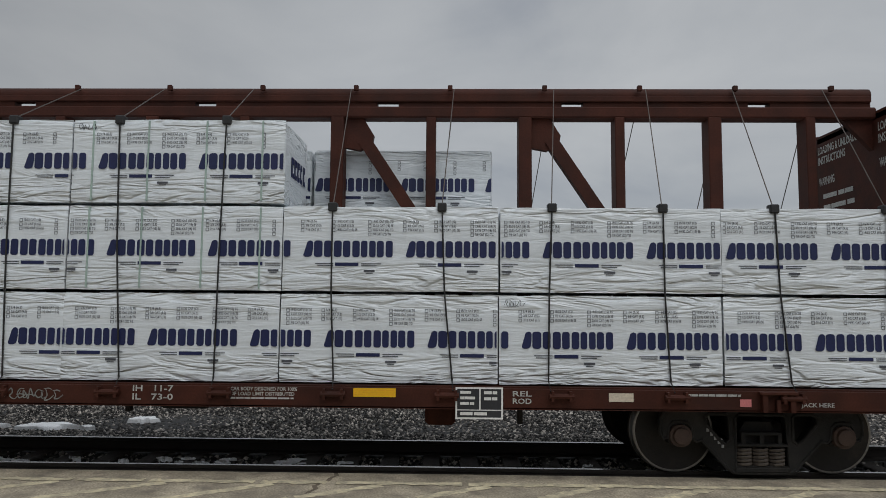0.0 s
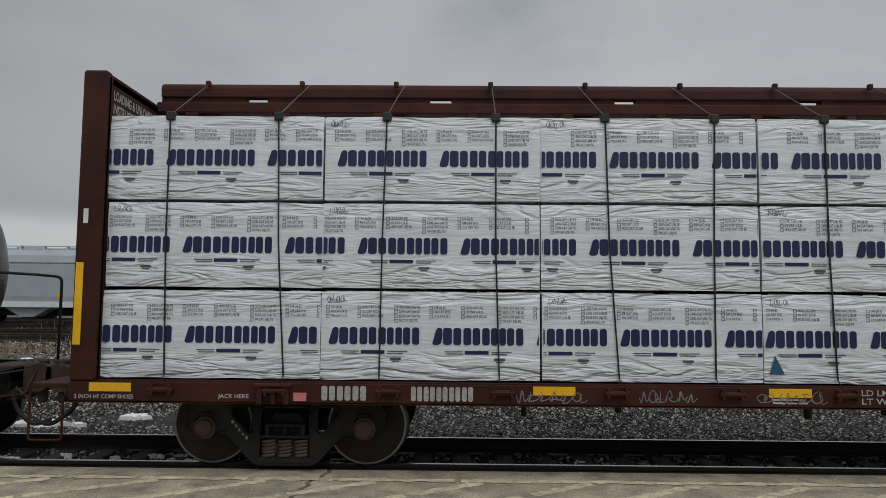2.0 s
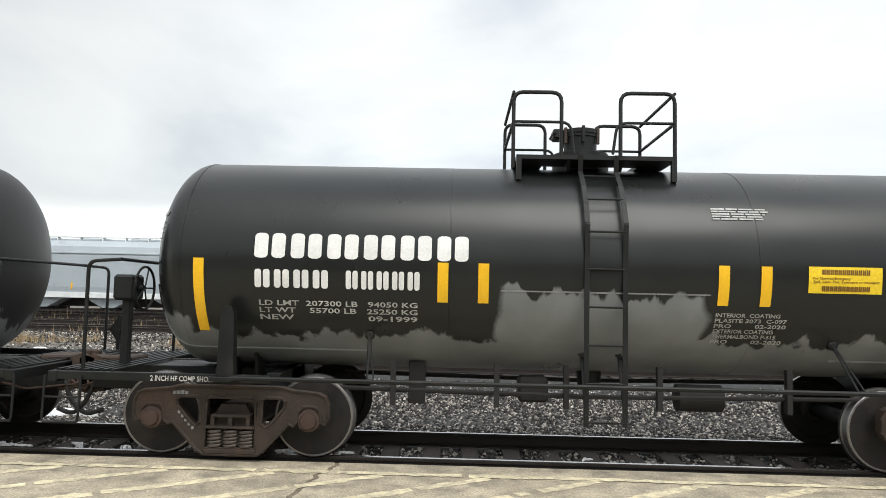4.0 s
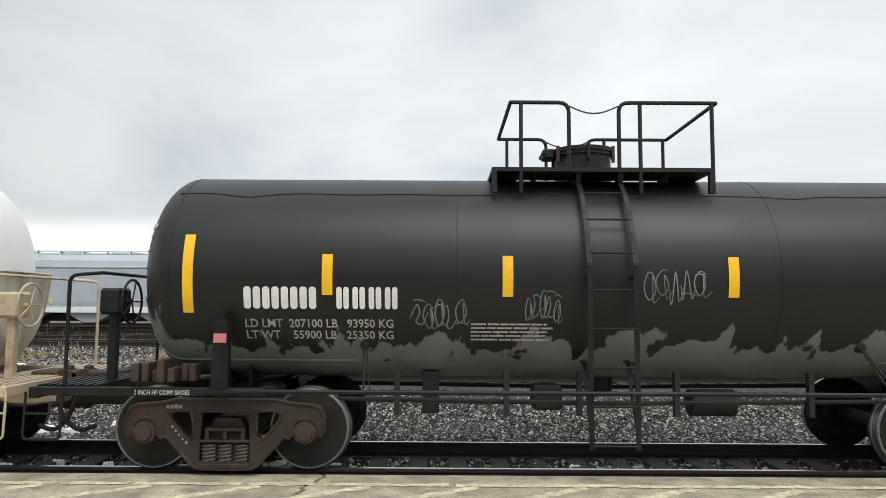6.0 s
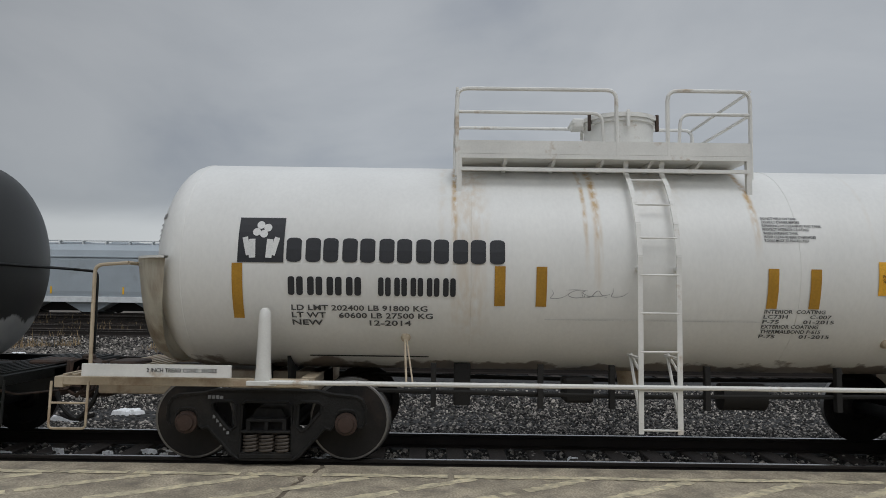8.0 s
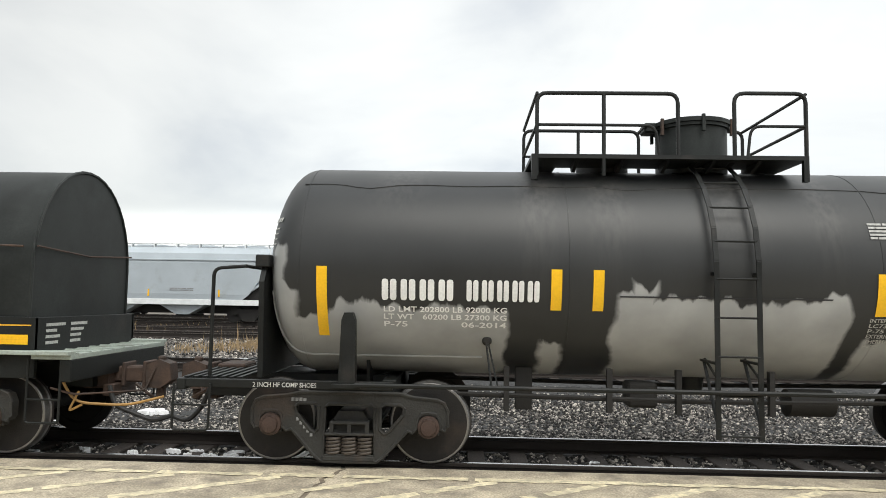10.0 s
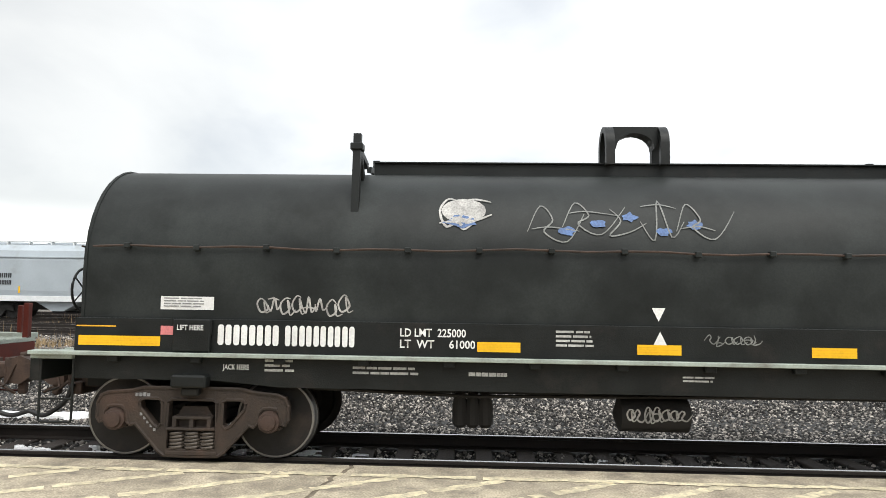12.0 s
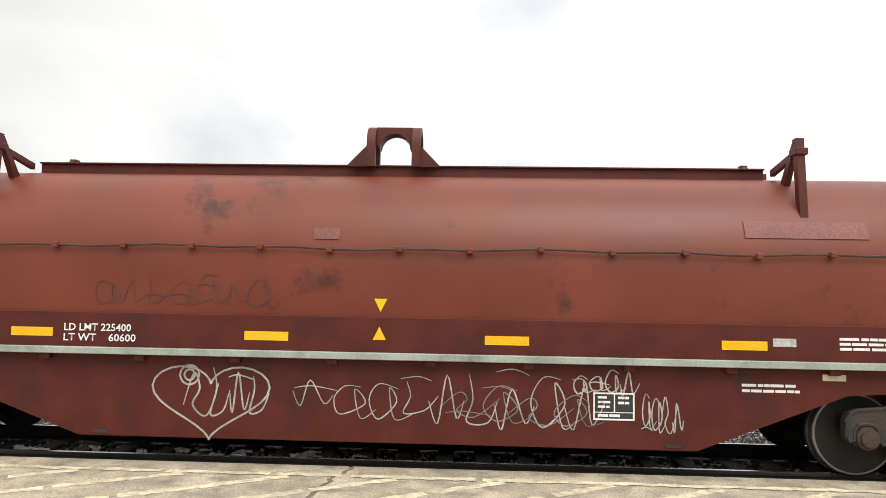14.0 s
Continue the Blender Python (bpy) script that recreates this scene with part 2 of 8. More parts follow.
M["hose"] = mat("black_rubber_hose", (0.015, 0.015, 0.015), 0.6, var=0.2)
M["white_paint"] = mat("white_frame_paint", (0.74, 0.73, 0.69), 0.45, var=0.08, grain=0.03, bump=0.02, bscale=30, dirt=(0.42, 0.31, 0.20), dirt_amount=0.12, dirt_scale=2.6)
M["rust_white"] = mat("rust_stained_white_paint", (0.47, 0.39, 0.28), 0.6, var=0.2, grain=0.05, bump=0.05, dirt=(0.24, 0.15, 0.09), dirt_amount=0.4, dirt_scale=2.6)
M["cradle"] = mat("rust_run_white_paint", (0.72, 0.685, 0.59), 0.5, var=0.12, grain=0.03, bump=0.02, dirt=(0.36, 0.26, 0.16), dirt_amount=0.5, dirt_scale=1.1, stretch=(3, 3, 0.4))
M["sign_white"] = mat("white_lettering", (0.72, 0.72, 0.70), 0.6, var=0.10, grain=0.08, bump=0)
M["sign_slate"] = mat("slate_lettering", (0.075, 0.075, 0.075), 0.6, var=0.2, grain=0.15, bump=0)
M["sign_pale"] = mat("faded_white_lettering", (0.40, 0.40, 0.38), 0.6, var=0.25, grain=0.3, bump=0)
M["sign_black"] = mat("black_lettering", (0.025, 0.026, 0.03), 0.55, var=0.15, bump=0)
M["sign_grey"] = mat("faded_grey_lettering", (0.22, 0.22, 0.22), 0.6, var=0.25, grain=0.3, bump=0)
M["yellow"] = mat("yellow_reflective_sheet", (0.85, 0.48, 0.012), 0.4, var=0.08, grain=0.06, bump=0.05)
M["ochre"] = mat("aged_ochre_reflective_sheet", (0.42, 0.22, 0.02), 0.45, var=0.2, grain=0.1, bump=0.05)
M["lemon_sign"] = mat("lemon_yellow_sign", (0.83, 0.58, 0.02), 0.5, var=0.08, bump=0)
M["orange_sign"] = mat("orange_yellow_sign", (0.80, 0.42, 0.03), 0.5, var=0.08, bump=0)
M["orange_text"] = mat("brown_print", (0.16, 0.07, 0.01), 0.6, bump=0)
M["pink"] = mat("faded_red_label", (0.62, 0.20, 0.20), 0.6, var=0.2, bump=0)
M["red_label"] = mat("red_label", (0.45, 0.03, 0.03), 0.6, var=0.2, bump=0)
M["cream"] = mat("cream_label", (0.60, 0.53, 0.42), 0.6, var=0.2, bump=0)
M["graffiti"] = mat("white_spray_paint", (0.36, 0.35, 0.33), 0.6, var=0.35, scale=5, grain=0.3, bump=0)
M["graffiti_dim"] = mat("faded_spray_paint", (0.17, 0.175, 0.165), 0.6, var=0.35, scale=5, grain=0.3, bump=0)
M["graffiti_blue"] = mat("blue_spray_paint", (0.07, 0.13, 0.28), 0.6, var=0.35, scale=5, grain=0.3, bump=0)
M["graffiti_brown"] = mat("dark_brown_scratches", (0.085, 0.03, 0.024), 0.6, var=0.3, bump=0)
M["wrap"] = mat("white_plastic_lumber_wrap", (0.685, 0.73, 0.76), 0.28, var=0.06, scale=1.5, grain=0.03, bump=0)
M["navy"] = mat("navy_print", (0.008, 0.014, 0.070), 0.5, var=0.1, bump=0)
M["print"] = mat("grey_print", (0.07, 0.075, 0.09), 0.55, var=0.15, bump=0)
M["cable"] = mat("black_strap", (0.014, 0.014, 0.015), 0.6, var=0.2)
M["wire"] = mat("steel_wire_rope", (0.10, 0.085, 0.075), 0.5, metal=0.5, var=0.2)
M["band"] = mat("pale_green_strapping", (0.34, 0.44, 0.40), 0.4, var=0.1, bump=0)
M["teal"] = mat("teal_inner_film", (0.012, 0.09, 0.14), 0.5, bump=0.1)
M["hopper_white"] = mat("dusty_white_hopper_paint", (0.60, 0.62, 0.60), 0.55, var=0.08, scale=0.8, dirt=(0.42, 0.42, 0.38), dirt_amount=0.2, dirt_scale=0.7, bump=0.02)
M["hopper_grey"] = mat("pale_grey_hopper_paint", (0.36, 0.40, 0.43), 0.5, var=0.07, scale=0.8, dirt=(0.28, 0.30, 0.31), dirt_amount=0.2, dirt_scale=0.7, bump=0.02)
M["hopper_trim"] = mat("white_trim_paint", (0.66, 0.68, 0.68), 0.5, var=0.1)
# underframe parts, and the shade painted into the hopper ends
M["under"] = mat("grimy_underframe_and_shade", (0.014, 0.013, 0.012), 0.8, var=0.3)
M["rail"] = mat("brown_rail_steel", (0.022, 0.017, 0.014), 0.7, metal=0.2, var=0.3, bump=0.2)
M["railhead"] = mat("polished_rail_head", (0.45, 0.45, 0.45), 0.25, metal=0.95, var=0.1, bump=0)
M["rusthead"] = mat("dull_rail_head", (0.21, 0.18, 0.155), 0.45, metal=0.6, var=0.25, bump=0)
M["tie"] = mat("creosoted_tie_wood", (0.034, 0.026, 0.021), 0.85, var=0.35, scale=3, gscale=25, grain=0.3, bump=0.5, bscale=20, stretch=(4, 1, 4))
M["stone"] = mat("dark_ballast_stone", (0.094, 0.086, 0.077), 0.85, var=0.3, bump=0.3)
M["snow"] = mat("old_snow", (0.90, 0.91, 0.92), 0.6, var=0.05, scale=6, bump=0.3, bscale=25)
M["grass"] = mat("dry_straw_grass", (0.30, 0.215, 0.115), 0.8, var=0.35, scale=1.5, bump=0)
M["bark"] = mat("bare_branch_bark", (0.23, 0.185, 0.15), 0.85, var=0.3, bump=0)
M["pole"] = mat("grey_weathered_pole", (0.10, 0.095, 0.09), 0.8, var=0.2)
M["road_paint"] = mat("worn_cream_road_paint", (0.68, 0.60, 0.41), 0.75, var=0.2, dirt=(0.30, 0.26, 0.195), dirt_amount=0.62, dirt_scale=9, bump=0.3, bscale=80)
# for the unseen wall added to block light behind the viewer
M["shade_wall"] = mat("brown_shade_wall", (0.20, 0.15, 0.12), 0.85, var=0.2, grain=0.2, gscale=8, bump=0.2)
M["crack"] = mat("crack_dirt", (0.16, 0.13, 0.095), 0.9, var=0.4, scale=12, bump=0.4)
M["rope_orange"] = mat("yellow_brown_hose_cover", (0.30, 0.17, 0.05), 0.6, var=0.3)
for key in ("stone",):
    nt = M[key].node_tree
    geo = nt.nodes.new("ShaderNodeNewGeometry")
    sc = nt.nodes["Vector Math"]
    mr = nt.nodes.new("ShaderNodeMapRange")
    mr.inputs["To Min"].default_value, mr.inputs["To Max"].default_value = 0.12, 6.5
    po = nt.nodes.new("ShaderNodeMath")
    po.operation = "POWER"
    po.inputs[1].default_value = 4.0
    nt.links.new(geo.outputs["Random Per Island"], po.inputs[0])
    nt.links.new(po.outputs[0], mr.inputs[0])
    nt.links.new(mr.outputs[0], sc.inputs[3])


def wrap_folds():
    nt = M["wrap"].node_tree
    n, l = nt.nodes, nt.links
    tc = n.new("ShaderNodeTexCoord")
    inf = n.new("ShaderNodeObjectInfo")
    off = n.new("ShaderNodeVectorMath")
    mp = n.new("ShaderNodeMapping")
    mp.inputs["Scale"].default_value = (0.55, 1.0, 3.2)
    mp.inputs["Rotation"].default_value = (0, 0.12, 0)
    l.new(tc.outputs["Object"], off.inputs[0])
    rnd = n.new("ShaderNodeMath")
    rnd.operation = "MULTIPLY"
    rnd.inputs[1].default_value = 40
    l.new(inf.outputs["Random"], rnd.inputs[0])
    l.new(rnd.outputs[0], off.inputs[1])
    l.new(off.outputs[0], mp.inputs[0])
    a = n.new("ShaderNodeTexNoise")
    a.inputs["Scale"].default_value, a.inputs["Detail"].default_value, a.inputs["Distortion"].default_value = 2.1, 3.0, 0.6
    l.new(mp.outputs[0], a.inputs[0])
    # creases run where the noise crosses its middle; between them the film is taut
    mid = n.new("ShaderNodeMath")
    mid.operation = "SUBTRACT"
    mid.inputs[1].default_value = 0.5
    l.new(a.outputs[0], mid.inputs[0])
    ab = n.new("ShaderNodeMath")
    ab.operation = "ABSOLUTE"
    l.new(mid.outputs[0], ab.inputs[0])
    cr = n.new("ShaderNodeMapRange")
    cr.interpolation_type = "SMOOTHSTEP"
    cr.inputs["From Min"].default_value, cr.inputs["From Max"].default_value = 0.0, 0.11
    l.new(ab.outputs[0], cr.inputs[0])
    soft = n.new("ShaderNodeMath")
    soft.operation = "MULTIPLY_ADD"
    soft.inputs[1].default_value = 0.8
    l.new(a.outputs[0], soft.inputs[0])
    l.new(cr.outputs[0], soft.inputs[2])
    # fine pulled lines along the pack
    mf = n.new("ShaderNodeMapping")
    mf.inputs["Scale"].default_value = (0.9, 1.0, 9.0)
    mf.inputs["Rotation"].default_value = (0, -0.16, 0)
    l.new(off.outputs[0], mf.inputs[0])
    fine = n.new("ShaderNodeTexNoise")
    fine.inputs["Scale"].default_value, fine.inputs["Detail"].default_value, fine.inputs["Distortion"].default_value = 2.2, 3.0, 0.9
    l.new(mf.outputs[0], fine.inputs[0])
    both = n.new("ShaderNodeMath")
    both.operation = "MULTIPLY_ADD"
    both.inputs[1].default_value = 1.1
    l.new(fine.outputs[0], both.inputs[0])
    l.new(soft.outputs[0], both.inputs[2])
    # more folds towards the pulled-in top and bottom
    sep = n.new("ShaderNodeSeparateXYZ")
    l.new(tc.outputs["Object"], sep.inputs[0])
    dz = n.new("ShaderNodeMath")
    dz.operation = "SUBTRACT"
    dz.inputs[1].default_value = 0.53
    l.new(sep.outputs[2], dz.inputs[0])
    az = n.new("ShaderNodeMath")
    az.operation = "ABSOLUTE"
    l.new(dz.outputs[0], az.inputs[0])
    edge = n.new("ShaderNodeMapRange")
    edge.interpolation_type = "SMOOTHSTEP"
    edge.inputs["From Min"].default_value, edge.inputs["From Max"].default_value = 0.12, 0.46
    edge.inputs["To Min"].default_value, edge.inputs["To Max"].default_value = 0.16, 1.0
    l.new(az.outputs[0], edge.inputs[0])
    bp = n.new("ShaderNodeBump")
    bp.inputs["Distance"].default_value = 0.025
    l.new(edge.outputs[0], bp.inputs["Strength"])
    l.new(both.outputs[0], bp.inputs["Height"])
    l.new(bp.outputs[0], n["Principled BSDF"].inputs["Normal"])


wrap_folds()


# ---------------------------------------------------------------- mesh helpers
SHIFT = {}


def base_shift(ob):
    while ob is not None:
        if ob.name in SHIFT:
            return SHIFT[ob.name]
        ob = ob.parent
    return 0.0


def finish(bm, name, material, smooth=False):
    bmesh.ops.recalc_face_normals(bm, faces=bm.faces[:])
    if smooth:
        for f in bm.faces:
            f.smooth = True
        for e in bm.edges:
            if len(e.link_faces) == 2 and e.calc_face_angle(0.0) > 0.6:
                e.smooth = False
    me = bpy.data.meshes.new(name)
    bm.to_mesh(me)
    bm.free()
    me.materials.append(material)
    return me


def part(name, bm, material, parent, label="", smooth=False):
    s = base_shift(parent)
    if s:
        bmesh.ops.translate(bm, verts=bm.verts[:], vec=(-s, 0, 0))
    ob = new(name, finish(bm, name, material, smooth))
    ob.parent = parent
    return tagged(ob, label) if label else ob


def put(name, me, parent, at=(0, 0, 0), label=""):
    ob = new(name, me)
    ob.parent = parent
    ob.location = at
    return tagged(ob, label) if label else ob


def thing(name, at, label, category, group="", kind=""):
    ob = new(name)
    ob.location = at
    ob.empty_display_size = 0.2
    return tagged(ob, label, category, group, kind)


def box(bm, x0, x1, y0, y1, z0, z1, bevel=0.0):
    vs = [bm.verts.new((x, y, z)) for x in (x0, x1) for y in (y0, y1) for z in (z0, z1)]
    fs = [bm.faces.new([vs[i] for i in q]) for q in ((0, 1, 3, 2), (4, 6, 7, 5), (0, 4, 5, 1), (2, 3, 7, 6), (0, 2, 6, 4), (1, 5, 7, 3))]
    if bevel:
        es = list({e for f in fs for e in f.edges})
        bmesh.ops.bevel(bm, geom=es, offset=bevel, segments=1, affect="EDGES")
    return bm


def prism(bm, poly, y0, y1):
    """A plate with the outline poly in x and z, from y0 to y1."""
    a = [bm.verts.new((x, y0, z)) for x, z in poly]
    b = [bm.verts.new((x, y1, z)) for x, z in poly]
    k = len(poly)
    bm.faces.new(a)
    bm.faces.new(b[::-1])
    for i in range(k):
        bm.faces.new((a[i], b[i], b[(i + 1) % k], a[(i + 1) % k]))
    return bm


def prism_x(bm, poly, x0, x1):
    """A plate with the outline poly in y and z, from x0 to x1."""
    a = [bm.verts.new((x0, y, z)) for y, z in poly]
    b = [bm.verts.new((x1, y, z)) for y, z in poly]
    k = len(poly)
    bm.faces.new(a)
    bm.faces.new(b[::-1])
    for i in range(k):
        bm.faces.new((a[i], b[i], b[(i + 1) % k], a[(i + 1) % k]))
    return bm


def tube(bm, pts, r, seg=8, closed=False):
    pts = [Vector(p) for p in pts]
    rings = []
    up = Vector((0.13, 0.29, 0.95)).normalized()
    for i, p in enumerate(pts):
        a = pts[i - 1] if i or closed else p
        b = pts[(i + 1) % len(pts)] if i < len(pts) - 1 or closed else p
        d = (b - a).normalized()
        if abs(d.dot(up)) > 0.98:
            up = Vector((0.95, 0.29, 0.13)).normalized()
        s = d.cross(up).normalized()
        u = s.cross(d).normalized()
        rings.append([bm.verts.new(p + r * (s * math.cos(2 * math.pi * k / seg) + u * math.sin(2 * math.pi * k / seg))) for k in range(seg)])
    for i in range(len(rings) - (0 if closed else 1)):
        a, b = rings[i], rings[(i + 1) % len(rings)]
        for k in range(seg):
            bm.faces.new((a[k], a[(k + 1) % seg], b[(k + 1) % seg], b[k]))
    if not closed:
        bm.faces.new(rings[0])
        bm.faces.new(rings[-1][::-1])
    return bm


def bend(pts, r=0.1, n=4):
    """Rounds the corners of a line of points."""
    pts = [Vector(p) for p in pts]
    out = [pts[0]]
    for i in range(1, len(pts) - 1):
        a, p, b = pts[i - 1], pts[i], pts[i + 1]
        k = min(r, (a - p).length * 0.45, (b - p).length * 0.45)
        s, e = p + (a - p).normalized() * k, p + (b - p).normalized() * k
        for j in range(n + 1):
            t = j / n
            out.append(s * (1 - t) ** 2 + p * 2 * t * (1 - t) + e * t ** 2)
    out.append(pts[-1])
    return out


def lathe(bm, prof, axis, at=(0, 0, 0), seg=32, close=True):
    """Turns a profile of (along, radius) about the x, y or z axis through at."""
    rings = []
    ax = "xyz".index(axis)
    for a, r in prof:
        ring = []
        for k in range(seg):
            c, s = r * math.cos(2 * math.pi * k / seg), r * math.sin(2 * math.pi * k / seg)
            v = [0, 0, 0]
            v[ax], v[(ax + 1) % 3], v[(ax + 2) % 3] = a, c, s
            ring.append(bm.verts.new((v[0] + at[0], v[1] + at[1], v[2] + at[2])))
        rings.append(ring)
    for a, b in zip(rings, rings[1:]):
        for k in range(seg):
            bm.faces.new((a[k], a[(k + 1) % seg], b[(k + 1) % seg], b[k]))
    if close:
        bm.faces.new(rings[0])
        bm.faces.new(rings[-1][::-1])
    return bm


def ribbon(bm, pts, w):
    """A flat stroke in x and z (y = 0) along pts."""
    n = len(pts)
    L, R = [], []
    for i in range(n):
        a, b = pts[max(0, i - 1)], pts[min(n - 1, i + 1)]
        dx, dz = b[0] - a[0], b[1] - a[1]
        k = math.hypot(dx, dz) or 1
        nx, nz = -dz / k * w / 2, dx / k * w / 2
        L.append(bm.verts.new((pts[i][0] + nx, 0, pts[i][1] + nz)))
        R.append(bm.verts.new((pts[i][0] - nx, 0, pts[i][1] - nz)))
    for i in range(n - 1):
        bm.faces.new((L[i], L[i + 1], R[i + 1], R[i]))
    return bm


def sheet(bm, x0, x1, z0, z1, nz=1, nx=1):
    """A flat field in x and z at y = 0."""
    g = [[bm.verts.new((x0 + (x1 - x0) * i / nx, 0, z0 + (z1 - z0) * j / nz)) for i in range(nx + 1)] for j in range(nz + 1)]
    for j in range(nz):
        for i in range(nx):
            bm.faces.new((g[j][i], g[j][i + 1], g[j + 1][i + 1], g[j + 1][i]))
    return bm


# ---------------------------------------------------------------- writing and marks
_words = {}


def letters(bm, words, x0, x1, z0, z1, narrow=True):
    """Words set into the field from x0 to x1 and z0 to z1, one line a row."""
    lines = words.split("|")
    rows = len(lines)
    hh = (z1 - z0) / rows
    for i, line in enumerate(lines):
        if not line.strip():
            continue
        me = _words[line]
        if not me.vertices:
            continue
        k = len(bm.verts)
        bm.from_mesh(me)
        bm.verts.ensure_lookup_table()
        vs = bm.verts[k:]
        ax, bx = min(v.co.x for v in vs), max(v.co.x for v in vs)
        ay, by = 0.0, 0.73
        top = z1 - i * hh
        h = hh * 0.74
        full = x1 - x0
        longest = max(len(s) for s in lines)
        w = full * len(line) / longest if narrow else full
        for v in vs:
            v.co = Vector((x0 + (v.co.x - ax) / (bx - ax) * w, 0, top - h + (v.co.y - ay) / (by - ay) * h))
    return bm


ALL_WORDS = """LD LMT  207300 LB   94050 KG|LT WT    55700 LB   25250 KG|NEW                  09-1999|INTERIOR  COATING|PLASITE 3073  C-097|PRO         02-2020|EXTERIOR COATING
THERMALBOND P-615|LD LMT  207100 LB   93950 KG|LT WT    55900 LB   25350 KG|LD LMT 202400 LB 91800 KG|LT WT    60600 LB 27500 KG|NEW            12-2014
LC73H         C-007|P-75         01-2015|LD LMT 202800 LB 92000 KG|LT WT   60200 LB 27300 KG|P-75              06-2014|2 INCH HF COMP SHOES|2 INCH TREAD COND. SHOES|JACK HERE|LIFT HERE|1830|8
DOT 111A100W2|DO NOT WELD ON TANK|CONSULT OWNER BEFORE|REPAIRING OR CLEANING THIS TANK|PROTECT INTERIOR COATING|WHEN ENTERING TANK|WEAR CLEAN RUBBER OVERSHOES|TOOLS MUST BE PROTECTED
LD LMT  224600|LT WT     61400|IH   11-7|IL   73-0|REL|ROD|LD LMT  225000|LT  WT     61000|LD LMT 225400|LT WT    60600|L-42-0|L   52 FT 6 IN|IL 48 FT 0 IN|WARNING|LOADING & UNLOADING|INSTRUCTIONS|For Chemical Emergency|Spill, Leak, Fire, Exposure or Accident|CAR BODY DESIGNED FOR 100%|OF LOAD LIMIT DISTRIBUTED|1/4 (6.5)|3/8 CAT (9.5)|7/16 CAT (11)
15/32 CAT (12)|1/2 CAT (12.5)|19/32 CAT (15) SE|19/32 CAT (15) TG|23/32 CAT (18) SE|23/32 CAT (18) TG|7/8 CAT (22) TG"""


def set_words():
    made = []
    for line in ALL_WORDS.replace("\n", "|").split("|"):
        cu = bpy.data.curves.new("words", "FONT")
        cu.body, cu.size, cu.resolution_u, cu.offset = line, 1.0, 2, 0.018
        made.append((line, new("words", cu)))
    dg = bpy.context.evaluated_depsgraph_get()
    for line, ob in made:
        _words[line] = bpy.data.meshes.new_from_object(ob.evaluated_get(dg))
    for line, ob in made:
        bpy.data.objects.remove(ob)


set_words()


def mark(name, bm, material, car, y, label=""):
    """A painted mark on a flat side at y, facing the platform."""
    n = max(1, len(bm.verts))
    for i, v in enumerate(bm.verts):
        v.co.y = y - 0.004 - 0.003 * i / n
    ob = part(name, bm, material, car, label)
    return tagged(ob, kind="stuff") if name in PRINTS else ob


PRINTS = ("number_marking", "name_marking", "notice_print", "spray_lettering", "sign_print", "inspection_table", "weight_lettering", "coating_lettering", "panel_print", "plate_print")


def mark_round(name, bm, material, car, R, zc, label="", lift=0.008):
    """A painted mark on the side of a tank."""
    n = max(1, len(bm.verts))
    for i, v in enumerate(bm.verts):
        dz = max(-R * 0.97, min(R * 0.97, v.co.z - zc))
        v.co.y = -math.sqrt(R * R - dz * dz) - lift - 0.003 * i / n
    ob = part(name, bm, material, car, label)
    return tagged(ob, kind="stuff") if name in PRINTS else ob


def shape(bm, x0, x1, z0, z1, field=None, slant=0.0):
    """One plain painted shape: a pair of upright bars with rounded ends, cut off at the edges of its field."""
    w, h = x1 - x0, z1 - z0
    lo, hi = field or (-1e9, 1e9)
    for l, r, lean in ((0.0, 0.44, slant), (0.56, 1.0, 0.0)):
        last = None
        for inset, f in ((0.14, 0.0), (0.05, 0.035), (0.0, 0.12), (0.0, 0.5), (0.0, 0.88), (0.05, 0.965), (0.14, 1.0)):
            a = min(max(x0 + (l + inset + lean * f) * w, lo), hi)
            b = min(max(x0 + (r - inset + min(lean * f, 0.08)) * w, lo), hi)
            row = (a, b, z0 + f * h)
            if last and (b - a > 0.002 or last[1] - last[0] > 0.002):
                bm.faces.new([bm.verts.new((x, 0, z)) for x, z in ((last[0], last[2]), (last[1], last[2]), (b, row[2]), (a, row[2]))])
            last = row
    return bm


def blocks(bm, x0, x1, z0, z1, n, gap=0.16):
    """A row of n plain shapes in place of a trade name or a running number."""
    w = (x1 - x0) / n
    for i in range(n):
        shape(bm, x0 + i * w, x0 + (i + 1 - gap * 0.7) * w, z0, z1)
    return bm


def bars(bm, x0, x1, z0, z1, rows, seed=1, fill=0.55, words=3):
    """Rows of plain bars in place of small print that cannot be read."""
    rnd = random.Random(seed)
    hh = (z1 - z0) / rows
    for i in range(rows):
        x = x0
        top = z1 - i * hh
        end = x1 - (x1 - x0) * rnd.random() * 0.18
        while x < end - 0.02:
            w = min((x1 - x0) / words * (0.5 + rnd.random()), end - x)
            sheet(bm, x, x + w * 0.9, top - hh * fill, top, 1)
            x += w
    return bm


